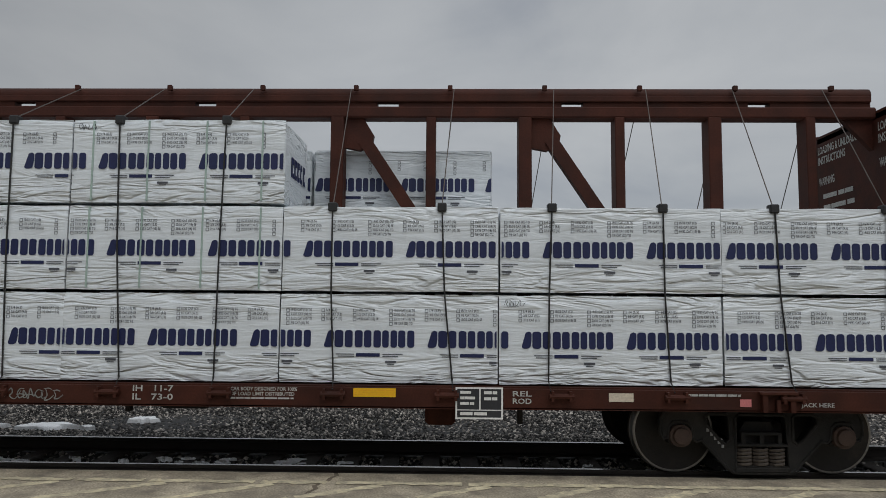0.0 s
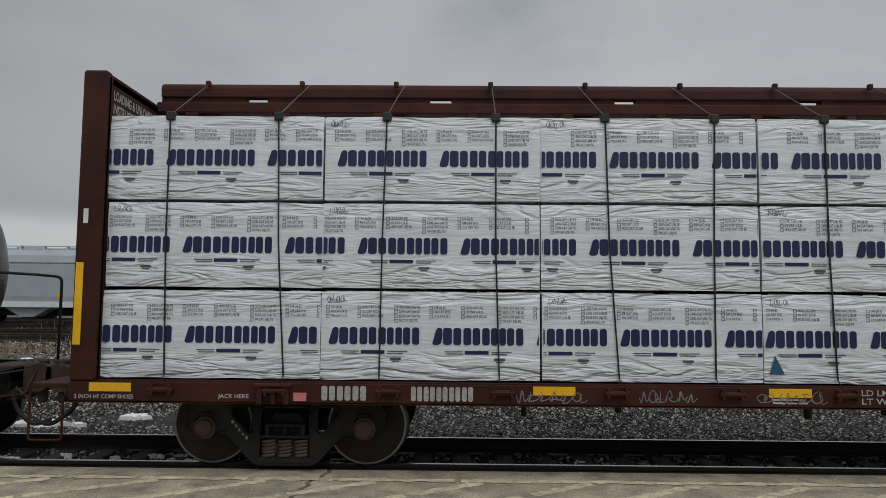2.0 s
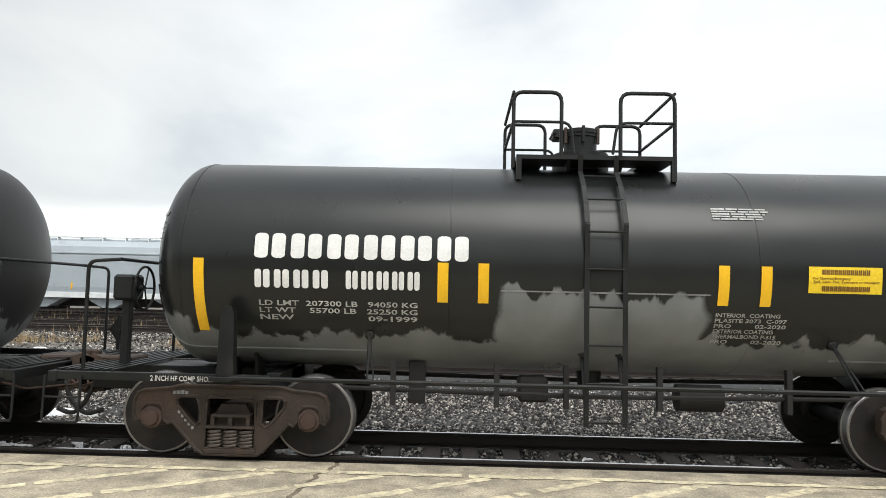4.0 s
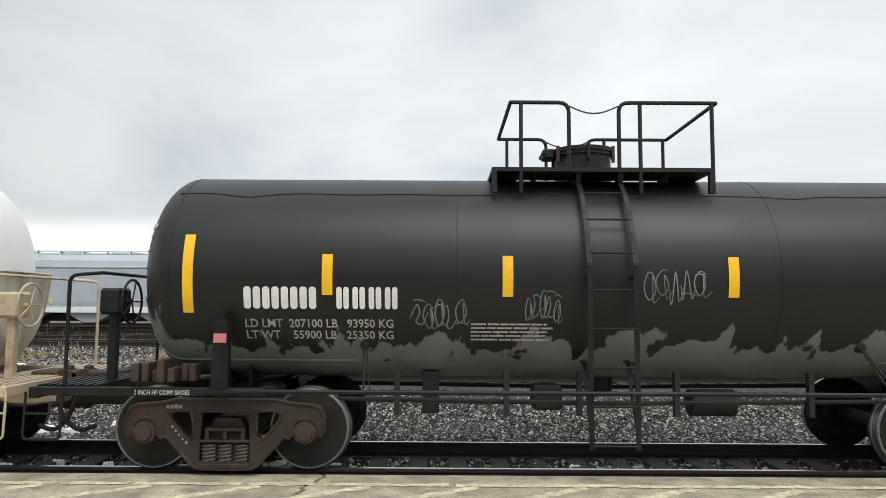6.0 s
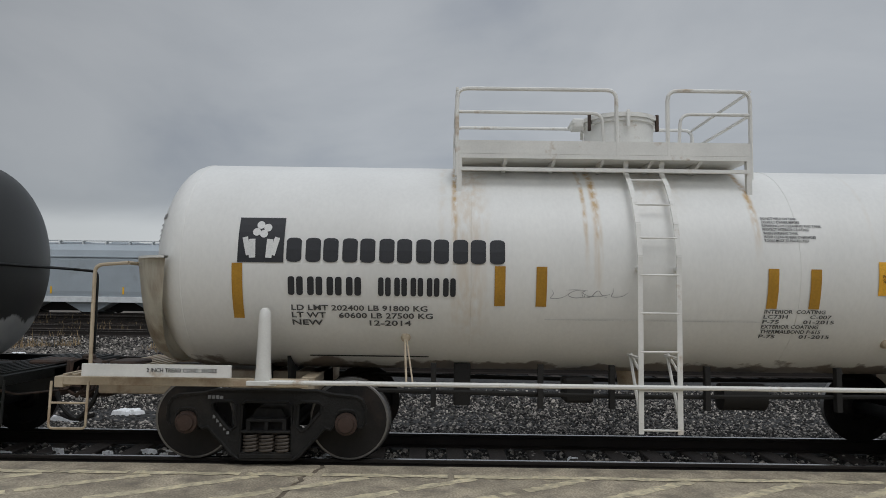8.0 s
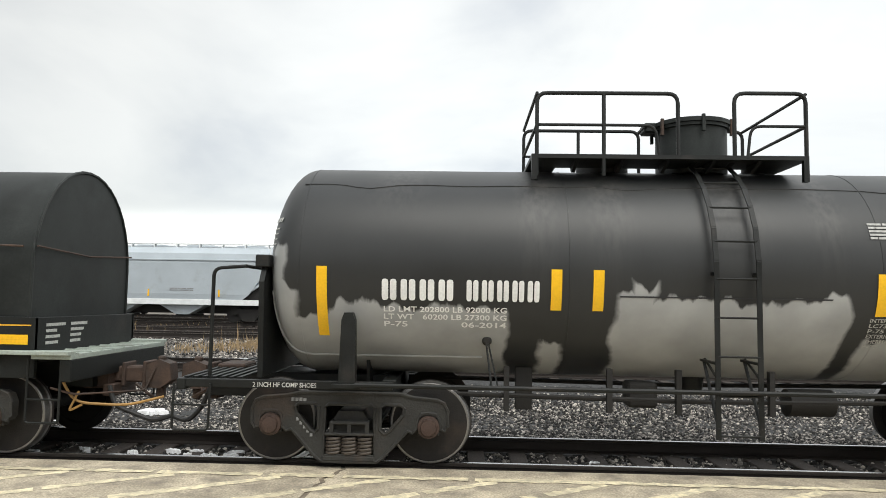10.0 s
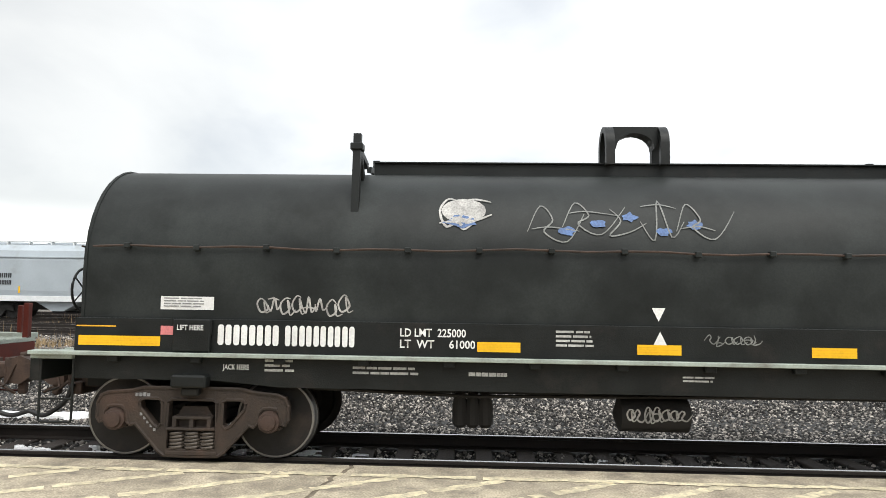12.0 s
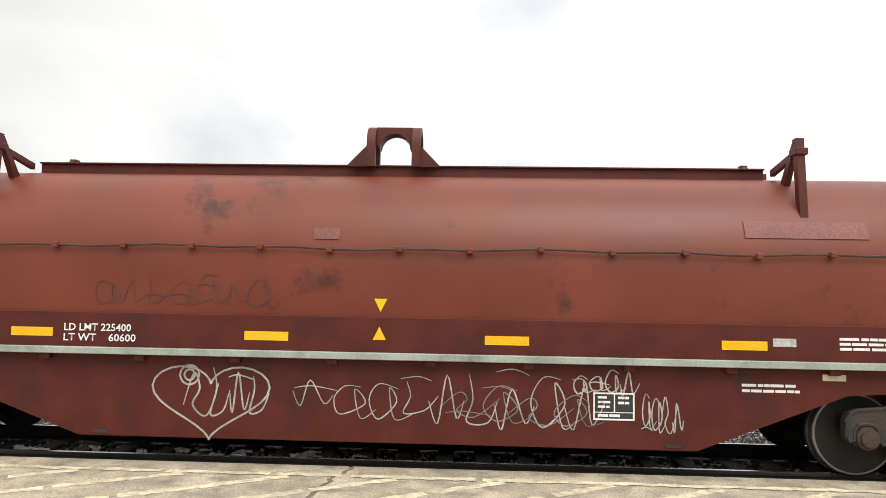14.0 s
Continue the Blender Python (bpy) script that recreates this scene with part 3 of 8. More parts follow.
def stroke(bm, pts, w):
    """A spray stroke that thins out at both ends."""
    n = len(pts)
    L, R = [], []
    for i in range(n):
        a, b = pts[max(0, i - 1)], pts[min(n - 1, i + 1)]
        dx, dz = b[0] - a[0], b[1] - a[1]
        k = math.hypot(dx, dz) or 1
        ww = w * (0.35 + 0.65 * math.sin(math.pi * (0.08 + 0.84 * i / (n - 1)))) / 2
        L.append(bm.verts.new((pts[i][0] - dz / k * ww, 0, pts[i][1] + dx / k * ww)))
        R.append(bm.verts.new((pts[i][0] + dz / k * ww, 0, pts[i][1] - dx / k * ww)))
    for i in range(n - 1):
        bm.faces.new((L[i], L[i + 1], R[i + 1], R[i]))


def smooth_line(pts, n=5):
    """A soft curve through pts."""
    out = []
    for i in range(len(pts) - 1):
        p0, p1, p2, p3 = pts[max(0, i - 1)], pts[i], pts[i + 1], pts[min(len(pts) - 1, i + 2)]
        for j in range(n):
            t = j / n
            out.append(tuple(0.5 * (2 * p1[c] + (p2[c] - p0[c]) * t + (2 * p0[c] - 5 * p1[c] + 4 * p2[c] - p3[c]) * t * t + (3 * p1[c] - p0[c] - 3 * p2[c] + p3[c]) * t ** 3) for c in (0, 1)))
    return out + [tuple(pts[-1])]


def blot(bm, x, z, a, b, seed):
    """A small uneven field of spray paint."""
    rnd = random.Random(seed)
    n = 13
    mid = bm.verts.new((x, 0, z))
    rim = []
    for k in range(n):
        r = rnd.uniform(0.6, 1.1)
        rim.append(bm.verts.new((x + a * r * math.cos(6.2832 * k / n), 0, z + b * r * math.sin(6.2832 * k / n))))
    for k in range(n):
        bm.faces.new((mid, rim[k], rim[(k + 1) % n]))
    return bm


def scribble(bm, x0, x1, z0, z1, turns, w, seed):
    """Quick spray strokes: hooks, waves and loops side by side, none of them a letter."""
    rnd = random.Random(seed)
    k = max(2, turns + 1)
    step = (x1 - x0) / k
    H = z1 - z0
    for i in range(k):
        a = x0 + i * step
        lo, hi = z0 + H * rnd.uniform(0.0, 0.22), z1 - H * rnd.uniform(0.0, 0.3)
        kind = rnd.choice(("wave", "loop", "hook", "loop", "swing"))
        m = (lo + hi) / 2
        if kind == "wave":
            p = [(a, m), (a + 0.25 * step, lo), (a + 0.5 * step, hi), (a + 0.8 * step, lo + 0.1 * H), (a + 1.15 * step, m)]
        elif kind == "loop":
            p = [(a + 0.9 * step, hi - 0.1 * H), (a + 0.45 * step, hi), (a + 0.05 * step, m), (a + 0.4 * step, lo), (a + 0.95 * step, m - 0.1 * H), (a + 0.7 * step, hi - 0.12 * H), (a + 0.85 * step, lo), (a + 1.4 * step, lo + 0.15 * H)]
        elif kind == "hook":
            p = [(a + 0.2 * step, hi), (a + 0.35 * step, m), (a + 0.15 * step, lo), (a + 0.7 * step, lo + 0.05 * H), (a + 1.1 * step, m)]
        else:
            p = [(a - 0.2 * step, lo + 0.2 * H), (a + 0.3 * step, hi), (a + 0.55 * step, m + 0.1 * H), (a + 0.3 * step, m - 0.2 * H), (a + 0.9 * step, lo), (a + 1.5 * step, hi - 0.2 * H)]
        p = [(x + rnd.uniform(-0.09, 0.09) * step, z + rnd.uniform(-0.06, 0.06) * H) for x, z in p]
        stroke(bm, smooth_line(p), w)
        if rnd.random() < 0.45:
            z = rnd.uniform(z0, z1)
            stroke(bm, smooth_line([(a, z), (a + 0.5 * step, z + 0.05 * H), (a + step * rnd.uniform(0.8, 1.4), z - 0.04 * H)]), w * 0.8)
    return bm


# ---------------------------------------------------------------- ground and tracks
def ground_height(y):
    for (a, za), (b, zb) in zip(PROFILE, PROFILE[1:]):
        if y <= b:
            return za + (zb - za) * max(0, (y - a)) / (b - a)
    return PROFILE[-1][1]


PROFILE = [(-3000, -0.55), (-30, -0.5), (-1.3, -0.35), (-1.05, -0.24), (1.7, -0.21), (3.2, -0.36), (6.2, -0.30), (7.4, -0.06), (11.2, -0.06), (13.0, -0.12), (18.0, 0.05), (60, 0.16), (3000, 0.1)]
TRACKS = [(0.0, 0.0), (9.2, 0.16), (20.5, 0.28), (25.0, 0.31), (31.0, 0.34), (36.5, 0.36), (42.0, 0.38)]

mg = mat("yard_gravel_ground", (0.105, 0.092, 0.077), 0.9, var=0.45, scale=0.5, grain=0.6, gscale=14, bump=0.7, bscale=22, dirt=(0.165, 0.145, 0.12), dirt_amount=0.35, dirt_scale=0.9)


def ground_zones():
    """Dark ballast by the near tracks, blackened between stones as shade; paler yard gravel further out."""
    nt = mg.node_tree
    n, l = nt.nodes, nt.links
    p = n["Principled BSDF"]
    tc = n.new("ShaderNodeTexCoord")
    sep = n.new("ShaderNodeSeparateXYZ")
    l.new(tc.outputs["Object"], sep.inputs[0])
    mr = n.new("ShaderNodeMapRange")
    mr.inputs["From Min"].default_value, mr.inputs["From Max"].default_value = 11.5, 14.5
    l.new(sep.outputs[1], mr.inputs[0])
    vo = n.new("ShaderNodeTexVoronoi")
    vo.inputs["Scale"].default_value = 19
    l.new(tc.outputs["Object"], vo.inputs[0])
    vr = n.new("ShaderNodeMapRange")
    # near-black colour stands in for shade in the gaps between stones
    vr.inputs["To Min"].default_value, vr.inputs["To Max"].default_value = 0.008, 0.045
    sp = n.new("ShaderNodeSeparateColor")
    l.new(vo.outputs["Color"], sp.inputs[0])
    l.new(sp.outputs[0], vr.inputs[0])
    mx = n.new("ShaderNodeMixRGB")
    l.new(mr.outputs[0], mx.inputs[0])
    l.new(vr.outputs[0], mx.inputs[1])
    l.new(p.inputs["Base Color"].links[0].from_socket, mx.inputs[2])
    l.new(mx.outputs[0], p.inputs["Base Color"])


ground_zones()


def build_ground():
    bm = bmesh.new()
    xs = [-3000, -400, -120, -60] + [-40 + 2.5 * i for i in range(33)] + [60, 120, 400, 3000]
    ys = [-3000, -300, -30, -6, -1.3, -1.05, 0, 0.85, 1.7, 2.4, 3.2, 4.2, 5.2, 6.2, 6.8, 7.4, 8.4, 10, 11.2, 12.2, 13.0, 14.5, 16, 18, 22, 27, 33, 40, 50, 60, 90, 200, 600, 3000]
    rnd = random.Random(5)
    g = [[bm.verts.new((x, y, ground_height(y) + (rnd.random() - 0.5) * (0.05 if 1.5 < y < 60 else 0))) for x in xs] for y in ys]
    for a, b in zip(g, g[1:]):
        for i in range(len(xs) - 1):
            bm.faces.new((a[i], a[i + 1], b[i + 1], b[i]))
    ob = new("ground", finish(bm, "ground", mg, True))
    return tagged(ob, "dark gravel ballast and pale yard gravel", "ground", kind="structure")


build_ground()

RAIL = [(-0.075, -0.18), (0.075, -0.18), (0.075, -0.165), (0.012, -0.145), (0.012, -0.045), (0.036, -0.035), (0.036, -0.006), (0.028, 0.0), (-0.028, 0.0), (-0.036, -0.006), (-0.036, -0.035), (-0.012, -0.045), (-0.012, -0.145), (-0.075, -0.165)]
HEAD = [(-0.026, 0.0), (0.026, 0.0), (0.026, 0.0025), (-0.026, 0.0025)]


def build_tracks():
    for k, (yc, zr) in enumerate(TRACKS):
        tr = thing("railway_track", (0, yc, zr), "steel rails on dark wooden ties in ballast" if k == 0 else "rusty yard rails on wooden ties", "railway track", "parallel tracks", "structure")
        half = 60 if k == 0 else 140
        for side in (-1, 1):
            bm = prism_x(bmesh.new(), [(y + side * 0.754, z) for y, z in RAIL], -half, half)
            r = part("rail", bm, M["rail"], tr)
            part("rail_head", prism_x(bmesh.new(), [(y + side * 0.754, z + 0.0005) for y, z in HEAD], -half, half), M["railhead" if k < 2 else "rusthead"], r, "bright worn running surface")
        if k > 1:
            # far ties, too small to pick apart
            rnd = random.Random(40 + k)
            bm = bmesh.new()
            x = -46.0
            while x < 60:
                box(bm, x - 0.12, x + 0.12, -1.3 + rnd.uniform(-0.06, 0.06), 1.3, -0.34, -0.165 + rnd.uniform(-0.02, 0.01))
                x += rnd.uniform(0.5, 0.62)
            tagged(part("tie_row", bm, M["tie"], tr, "dark weathered wooden ties"), kind="stuff")
            continue
        # ties near the viewer, each one a part
        bm = bmesh.new()
        box(bm, -0.115, 0.115, -1.28, 1.28, -0.36, -0.176, 0.012)
        me = finish(bm, "tie", M["tie"])
        rnd = random.Random(k)
        reach = 12 if k == 0 else 20
        for i in range(int(2 * reach / 0.53)):
            t = put("tie", me, tr, (-reach + i * 0.53 + rnd.uniform(-0.03, 0.03), rnd.uniform(-0.03, 0.03), rnd.uniform(-0.012, 0.004)))
            t.rotation_euler = (0, 0, rnd.uniform(-0.02, 0.02))


build_tracks()


def build_stones(name, nst, seed, low, high, small, big, label):
    """Loose stones strewn between two lines along the tracks."""
    rnd = np.random.RandomState(seed)
    ico = bmesh.new()
    bmesh.ops.create_icosphere(ico, subdivisions=1, radius=1.0)
    ico.verts.ensure_lookup_table()
    base = np.array([v.co for v in ico.verts])
    tri = np.array([[v.index for v in f.verts] for f in ico.faces])
    ico.free()
    y = rnd.uniform(low, high, nst)
    x = rnd.uniform(-1, 1, nst) * (7.5 + 0.75 * np.maximum(y, 0))
    z = np.array([ground_height(v) for v in y])
    size = small + (big - small) * rnd.rand(nst) ** 1.6
    verts = base[None] * (1 + 0.35 * (rnd.rand(nst, len(base), 1) - 0.5)) * (size[:, None, None] * (0.7 + 0.6 * rnd.rand(nst, 1, 3)))
    verts += np.stack([x, y, z + size * 0.25], 1)[:, None]
    faces = (tri[None] + (np.arange(nst) * len(base))[:, None, None]).reshape(-1, 3)
    me = bpy.data.meshes.new(name)
    me.from_pydata(verts.reshape(-1, 3).tolist(), [], faces.tolist())
    me.materials.append(M["stone"])
    tagged(new(name, me), label, "ballast", kind="stuff")


build_stones("ballast_stones", 8000, 4, -0.68, 0.68, 0.013, 0.037, "dark crushed ballast between the rails")
build_stones("ballast_stones", 56000, 5, 0.85, 7.2, 0.011, 0.031, "loose dark grey crushed ballast stones beside the rails")
build_stones("yard_stones", 26000, 6, 10.2, 20.0, 0.018, 0.05, "pale and dark loose yard gravel")

mp_ = mat("worn_platform_concrete", (0.40, 0.345, 0.255), 0.85, var=0.32, scale=1.9, grain=0.35, gscale=45, bump=0.6, bscale=60, dirt=(0.19, 0.165, 0.13), dirt_amount=0.5, dirt_scale=3.4)


def build_platform():
    rnd = random.Random(8)
    # the crack that parts the two slabs, from the track edge towards the viewer
    ys = [-0.99 - 0.11 * i for i in range(14)]
    line = []
    x = -1.30
    for i, y in enumerate(ys):
        x += rnd.uniform(-0.055, 0.045) - (0.012 if i < 10 else 0)
        line.append((x, y))
    line += [(-1.65, -4.0), (-1.75, -30)]
    top, low = -0.02, -0.5
    for side, far_x in ((-1, -60), (1, 60)):
        bm = bmesh.new()
        w = side * 0.022
        edge = [(px + w + side * rnd.uniform(0, 0.012), py) for px, py in line]
        outer = [(far_x, py) for px, py in line]
        t1 = [bm.verts.new((px, py, top)) for px, py in edge]
        t2 = [bm.verts.new((px, py, top)) for px, py in outer]
        b1 = [bm.verts.new((px, py, low)) for px, py in edge]
        b2 = [bm.verts.new((px, py, low)) for px, py in outer]
        for i in range(len(edge) - 1):
            bm.faces.new((t1[i], t1[i + 1], t2[i + 1], t2[i]))
            bm.faces.new((t1[i], b1[i], b1[i + 1], t1[i + 1]))
        bm.faces.new((t1[0], t2[0], b2[0], b1[0]))
        ob = new("platform", finish(bm, "platform", mp_))
        tagged(ob, "worn buff concrete platform beside the track", "platform", kind="structure")
    bm = bmesh.new()
    a = [bm.verts.new((px - 0.05, py, -0.025)) for px, py in line]
    b = [bm.verts.new((px + 0.05, py, -0.025)) for px, py in line]
    for i in range(len(line) - 1):
        bm.faces.new((a[i], a[i + 1], b[i + 1], b[i]))
    tagged(new("crack_filling", finish(bm, "crack_filling", M["crack"])), "dark dirt in the crack between slabs", "crack", kind="structure")


build_platform()


def build_shade_wall():
    """An unseen plain wall behind the viewer, added to darken reflections and side light."""
    ob = new("wall_south", finish(box(bmesh.new(), -45, 45, -17.6, -17.2, -0.1, 4.6, 0.02), "wall_south", M["shade_wall"]))
    tagged(ob, "unseen plain brick-brown wall added behind the viewer to darken reflections", "wall", kind="structure")


build_shade_wall()


def paint_strip(name, x0, y0, x1, y1, w, seed, label):
    """A worn painted stripe with uneven edges."""
    rnd = random.Random(seed)
    d = Vector((x1 - x0, y1 - y0, 0))
    n = max(2, int(d.length / 0.07))
    s = Vector((-d.y, d.x, 0)).normalized()
    bm = bmesh.new()
    a, b = [], []
    for i in range(n + 1):
        p = Vector((x0, y0, -0.0165 if name == "hatch_stripe" else -0.0130)) + d * i / n
        a.append(bm.verts.new(p + s * (w / 2 + rnd.uniform(-0.034, 0.012))))
        b.append(bm.verts.new(p - s * (w / 2 + rnd.uniform(-0.034, 0.012))))
    for i in range(n):
        if rnd.random() > 0.03:
            bm.faces.new((a[i], a[i + 1], b[i + 1], b[i]))
    tagged(new(name, finish(bm, name, M["road_paint"])), label, "paint marking", "platform markings", "structure")


paint_strip("edge_line", -14, -1.43, -1.36, -1.425, 0.135, 1, "worn cream line along the platform edge")
paint_strip("edge_line", -1.26, -1.425, 14, -1.44, 0.135, 2, "worn cream line along the platform edge")
for i in range(-7, 8):
    bx = 0.86 + 1.14 * i
    paint_strip("hatch_stripe", bx - 1.35, -2.75, bx + 0.64, -1.49, 0.15, 20 + i, "worn cream diagonal hatch stripe on concrete")


def build_snow():
    rnd = random.Random(3)
    spots = [(-7.1, 3.1, 0.55, 0.22), (-5.75, 3.85, 0.20, 0.20), (-6.35, 3.0, 0.12, 0.08), (-8.2, 3.0, 0.45, 0.18)]
    for i in range(16):
        spots.append((rnd.uniform(-7.5, -1.2), rnd.uniform(0.05, 0.30), rnd.uniform(0.04, 0.11), rnd.uniform(0.016, 0.034)))
    for i in range(5):
        spots.append((rnd.uniform(-1, 2.5), rnd.uniform(-0.2, 0.2), rnd.uniform(0.05, 0.1), 0.03))
    for i in range(22):
        spots.append((rnd.uniform(-18, 18), rnd.uniform(10.6, 15.5), rnd.uniform(0.12, 0.45), rnd.uniform(0.05, 0.13)))
    for x, y, a, b in spots:
        bm = bmesh.new()
        rings = []
        zg = ground_height(y) + (0.16 if 8 < y < 10.4 else 0.062 if y < 0.7 else 0.075 if y < 5 else 0.03)
        ph = [rnd.uniform(0, 6.28) for _ in range(3)]
        for fr, up in ((1.0, -0.06 / min(1, b * 7)), (0.92, 0.008), (0.8, 0.022), (0.45, 0.032)):
            ring = []
            for k in range(22):
                t = 6.2832 * k / 22
                e = 1 + 0.28 * math.sin(2 * t + ph[0]) + 0.22 * math.sin(5 * t + ph[1]) + 0.16 * math.sin(9 * t + ph[2])
                ring.append(bm.verts.new((fr * e * a * math.cos(t), fr * e * b * math.sin(t), up * min(1, b * 7) + rnd.uniform(-0.012, 0.012))))
            rings.append(ring)
        for r0, r1 in zip(rings, rings[1:]):
            for k in range(22):
                bm.faces.new((r0[k], r0[(k + 1) % 22], r1[(k + 1) % 22], r1[k]))
        bm.faces.new(rings[-1])
        ob = new("snow_patch", finish(bm, "snow_patch", M["snow"], True))
        ob.location = (x, y, zg)
        tagged(ob, "small patch of old snow on the gravel", "snow", "snow patches")


build_snow()


def build_grass():
    rnd = random.Random(11)
    vs, fs = [], []
    for i in range(26000):
        y = rnd.choice((rnd.uniform(13.8, 19.5), rnd.uniform(14.5, 18.5), rnd.uniform(15, 19), rnd.uniform(22, 45)))
        x = rnd.uniform(-1, 1) * (12 + 0.8 * y)
        dens = noise.noise(Vector((x * 0.22, y * 0.3, 0)))
        if dens < (-0.12 if x > -3 else 0.12):
            continue
        h = rnd.uniform(0.12, 0.45) * (0.7 + dens)
        if rnd.random() < 0.04:
            h *= 2.2
        a = rnd.uniform(0, 3.14)
        w = 0.014
        lx, ly = rnd.uniform(-0.14, 0.14), rnd.uniform(-0.1, 0.1)
        z = ground_height(y) - 0.02
        c, s = math.cos(a) * w, math.sin(a) * w
        k = len(vs)
        vs += [(x - c, y - s, z), (x + c, y + s, z), (x + lx * 0.5 + c * 0.6, y + ly * 0.5 + s * 0.6, z + h * 0.6), (x + lx * 0.5 - c * 0.6, y + ly * 0.5 - s * 0.6, z + h * 0.6), (x + lx, y + ly, z + h)]
        fs += [(k, k + 1, k + 2, k + 3), (k + 3, k + 2, k + 4)]
    me = bpy.data.meshes.new("dry_grass")
    me.from_pydata(vs, [], fs)
    me.materials.append(M["grass"])
    tagged(new("dry_grass", me), "dry straw-coloured winter grass between the yard tracks", "grass", kind="stuff")


build_grass()


def build_tree(x, y, h, seed):
    rnd = random.Random(seed)
    tree = thing("tree", (x, y, ground_height(y) - 0.05), "leafless winter tree with thin bare branches", "tree", "bare trees")
    trunk, twigs = bmesh.new(), bmesh.new()

    def grow(p, d, length, r, depth):
        bm = trunk if depth < 2 else twigs
        mid = p + d * length * 0.5 + Vector((rnd.uniform(-1, 1), rnd.uniform(-1, 1), 0)) * length * 0.05
        end = p + d * length
        for a, b, ra in ((p, mid, r), (mid, end, r * 0.8)):
            tube(bm, [a, b], ra, 5 if depth < 2 else 3)
        if depth > 3 or length < 0.3:
            return
        for i in range(rnd.choice((2, 3, 3)) + (1 if depth == 0 else 0)):
            ax = Vector((rnd.uniform(-1, 1), rnd.uniform(-1, 1), rnd.uniform(0.25, 1.1))).normalized()
            nd = (d * rnd.uniform(0.7, 1.1) + ax * 0.6).normalized()
            grow(p + d * length * rnd.uniform(0.55, 1.0), nd, length * rnd.uniform(0.55, 0.8), r * 0.66, depth + 1)

    for k in range(rnd.choice((1, 2, 3))):
        grow(Vector((0.5 * k * rnd.uniform(-1, 1), 0.3 * k, 0)), Vector((rnd.uniform(-0.12, 0.12), 0, 1)).normalized(), h * 0.36 * (1 - 0.12 * k), h * 0.0062 * (1 - 0.15 * k), 0)
    part("trunk", trunk, M["bark"], tree)
    part("crown", twigs, M["bark"], tree, "thin bare twigs")


for i, (tx, ty, th) in enumerate([(-13.4, 78, 9.5), (-11.2, 76, 10.5), (-9.6, 80, 9), (-6.6, 78, 10), (-6.0, 75, 8), (-2.2, 79, 8), (0.4, 80, 8.5), (2.2, 77, 8), (5.6, 78, 9),
                                  (18.2, 79, 10), (19.6, 78, 8.5), (44.5, 82, 9.5), (46, 80, 8), (-16.2, 80, 8.5), (-20, 80, 9), (30, 84, 7.5)]):
    build_tree(tx, ty, th * 1.3, 100 + i)
for px in (-12.4, 9.8, 36.5):
    pl = thing("yard_pole", (px, 53, 0.1), "slim grey pole standing behind the yard", "pole", "yard poles")
    part("shaft", tube(bmesh.new(), [(0, 0, 0), (0, 0, 6.6)], 0.075), M["pole"], pl)
    part("cap", box(bmesh.new(), -0.05, 0.25, -0.06, 0.06, 6.55, 6.65, 0.01), M["pole"], pl)


from mathutils import geometry

# ---------------------------------------------------------------- running gear, shared by all cars
GEAR = {}
WHEELS = []
# half outline of a side frame and its window, seen from the side
FRAME_EDGE = [(0.0, 0.815), (0.56, 0.815), (0.70, 0.78), (0.98, 0.755), (1.06, 0.72), (1.10, 0.63), (1.10, 0.47), (1.07, 0.42), (1.02, 0.43), (1.005, 0.55), (0.97, 0.60), (0.889, 0.61), (0.81, 0.60), (0.77, 0.55), (0.755, 0.43), (0.71, 0.39), (0.655, 0.41), (0.60, 0.35), (0.38, 0.11), (0.31, 0.06), (0.0, 0.055)]
FRAME_HOLE = [(0.345, 0.66), (0.385, 0.695), (0.57, 0.695), (0.615, 0.655), (0.60, 0.58), (0.45, 0.40), (0.39, 0.37), (0.345, 0.41)]


def side_casting(bm, y0, y1):
    """One cast side frame: plate with windows, and a rounded flange along every edge."""
    loops = [FRAME_EDGE + [(-x, z) for x, z in FRAME_EDGE[-2:0:-1]], FRAME_HOLE, [(-x, z) for x, z in FRAME_HOLE],
             [(0.285, 0.125), (0.285, 0.65), (0.24, 0.69), (-0.24, 0.69), (-0.285, 0.65), (-0.285, 0.125)]]
    tris = geometry.tessellate_polygon([[Vector((x, z, 0)) for x, z in lp] for lp in loops])
    pts = [p for lp in loops for p in lp]
    front = [bm.verts.new((x, y0, z)) for x, z in pts]
    back = [bm.verts.new((x, y1, z)) for x, z in pts]
    for a, b, c in tris:
        bm.faces.new((front[a], front[b], front[c]))
        bm.faces.new((back[c], back[b], back[a]))
    k = 0
    for lp in loops:
        n = len(lp)
        for i in range(n):
            j = (i + 1) % n
            bm.faces.new((front[k + i], front[k + j], back[k + j], back[k + i]))
        tube(bm, [(x, y0 + 0.004, z) for x, z in lp], 0.021, 6, True)
        k += n


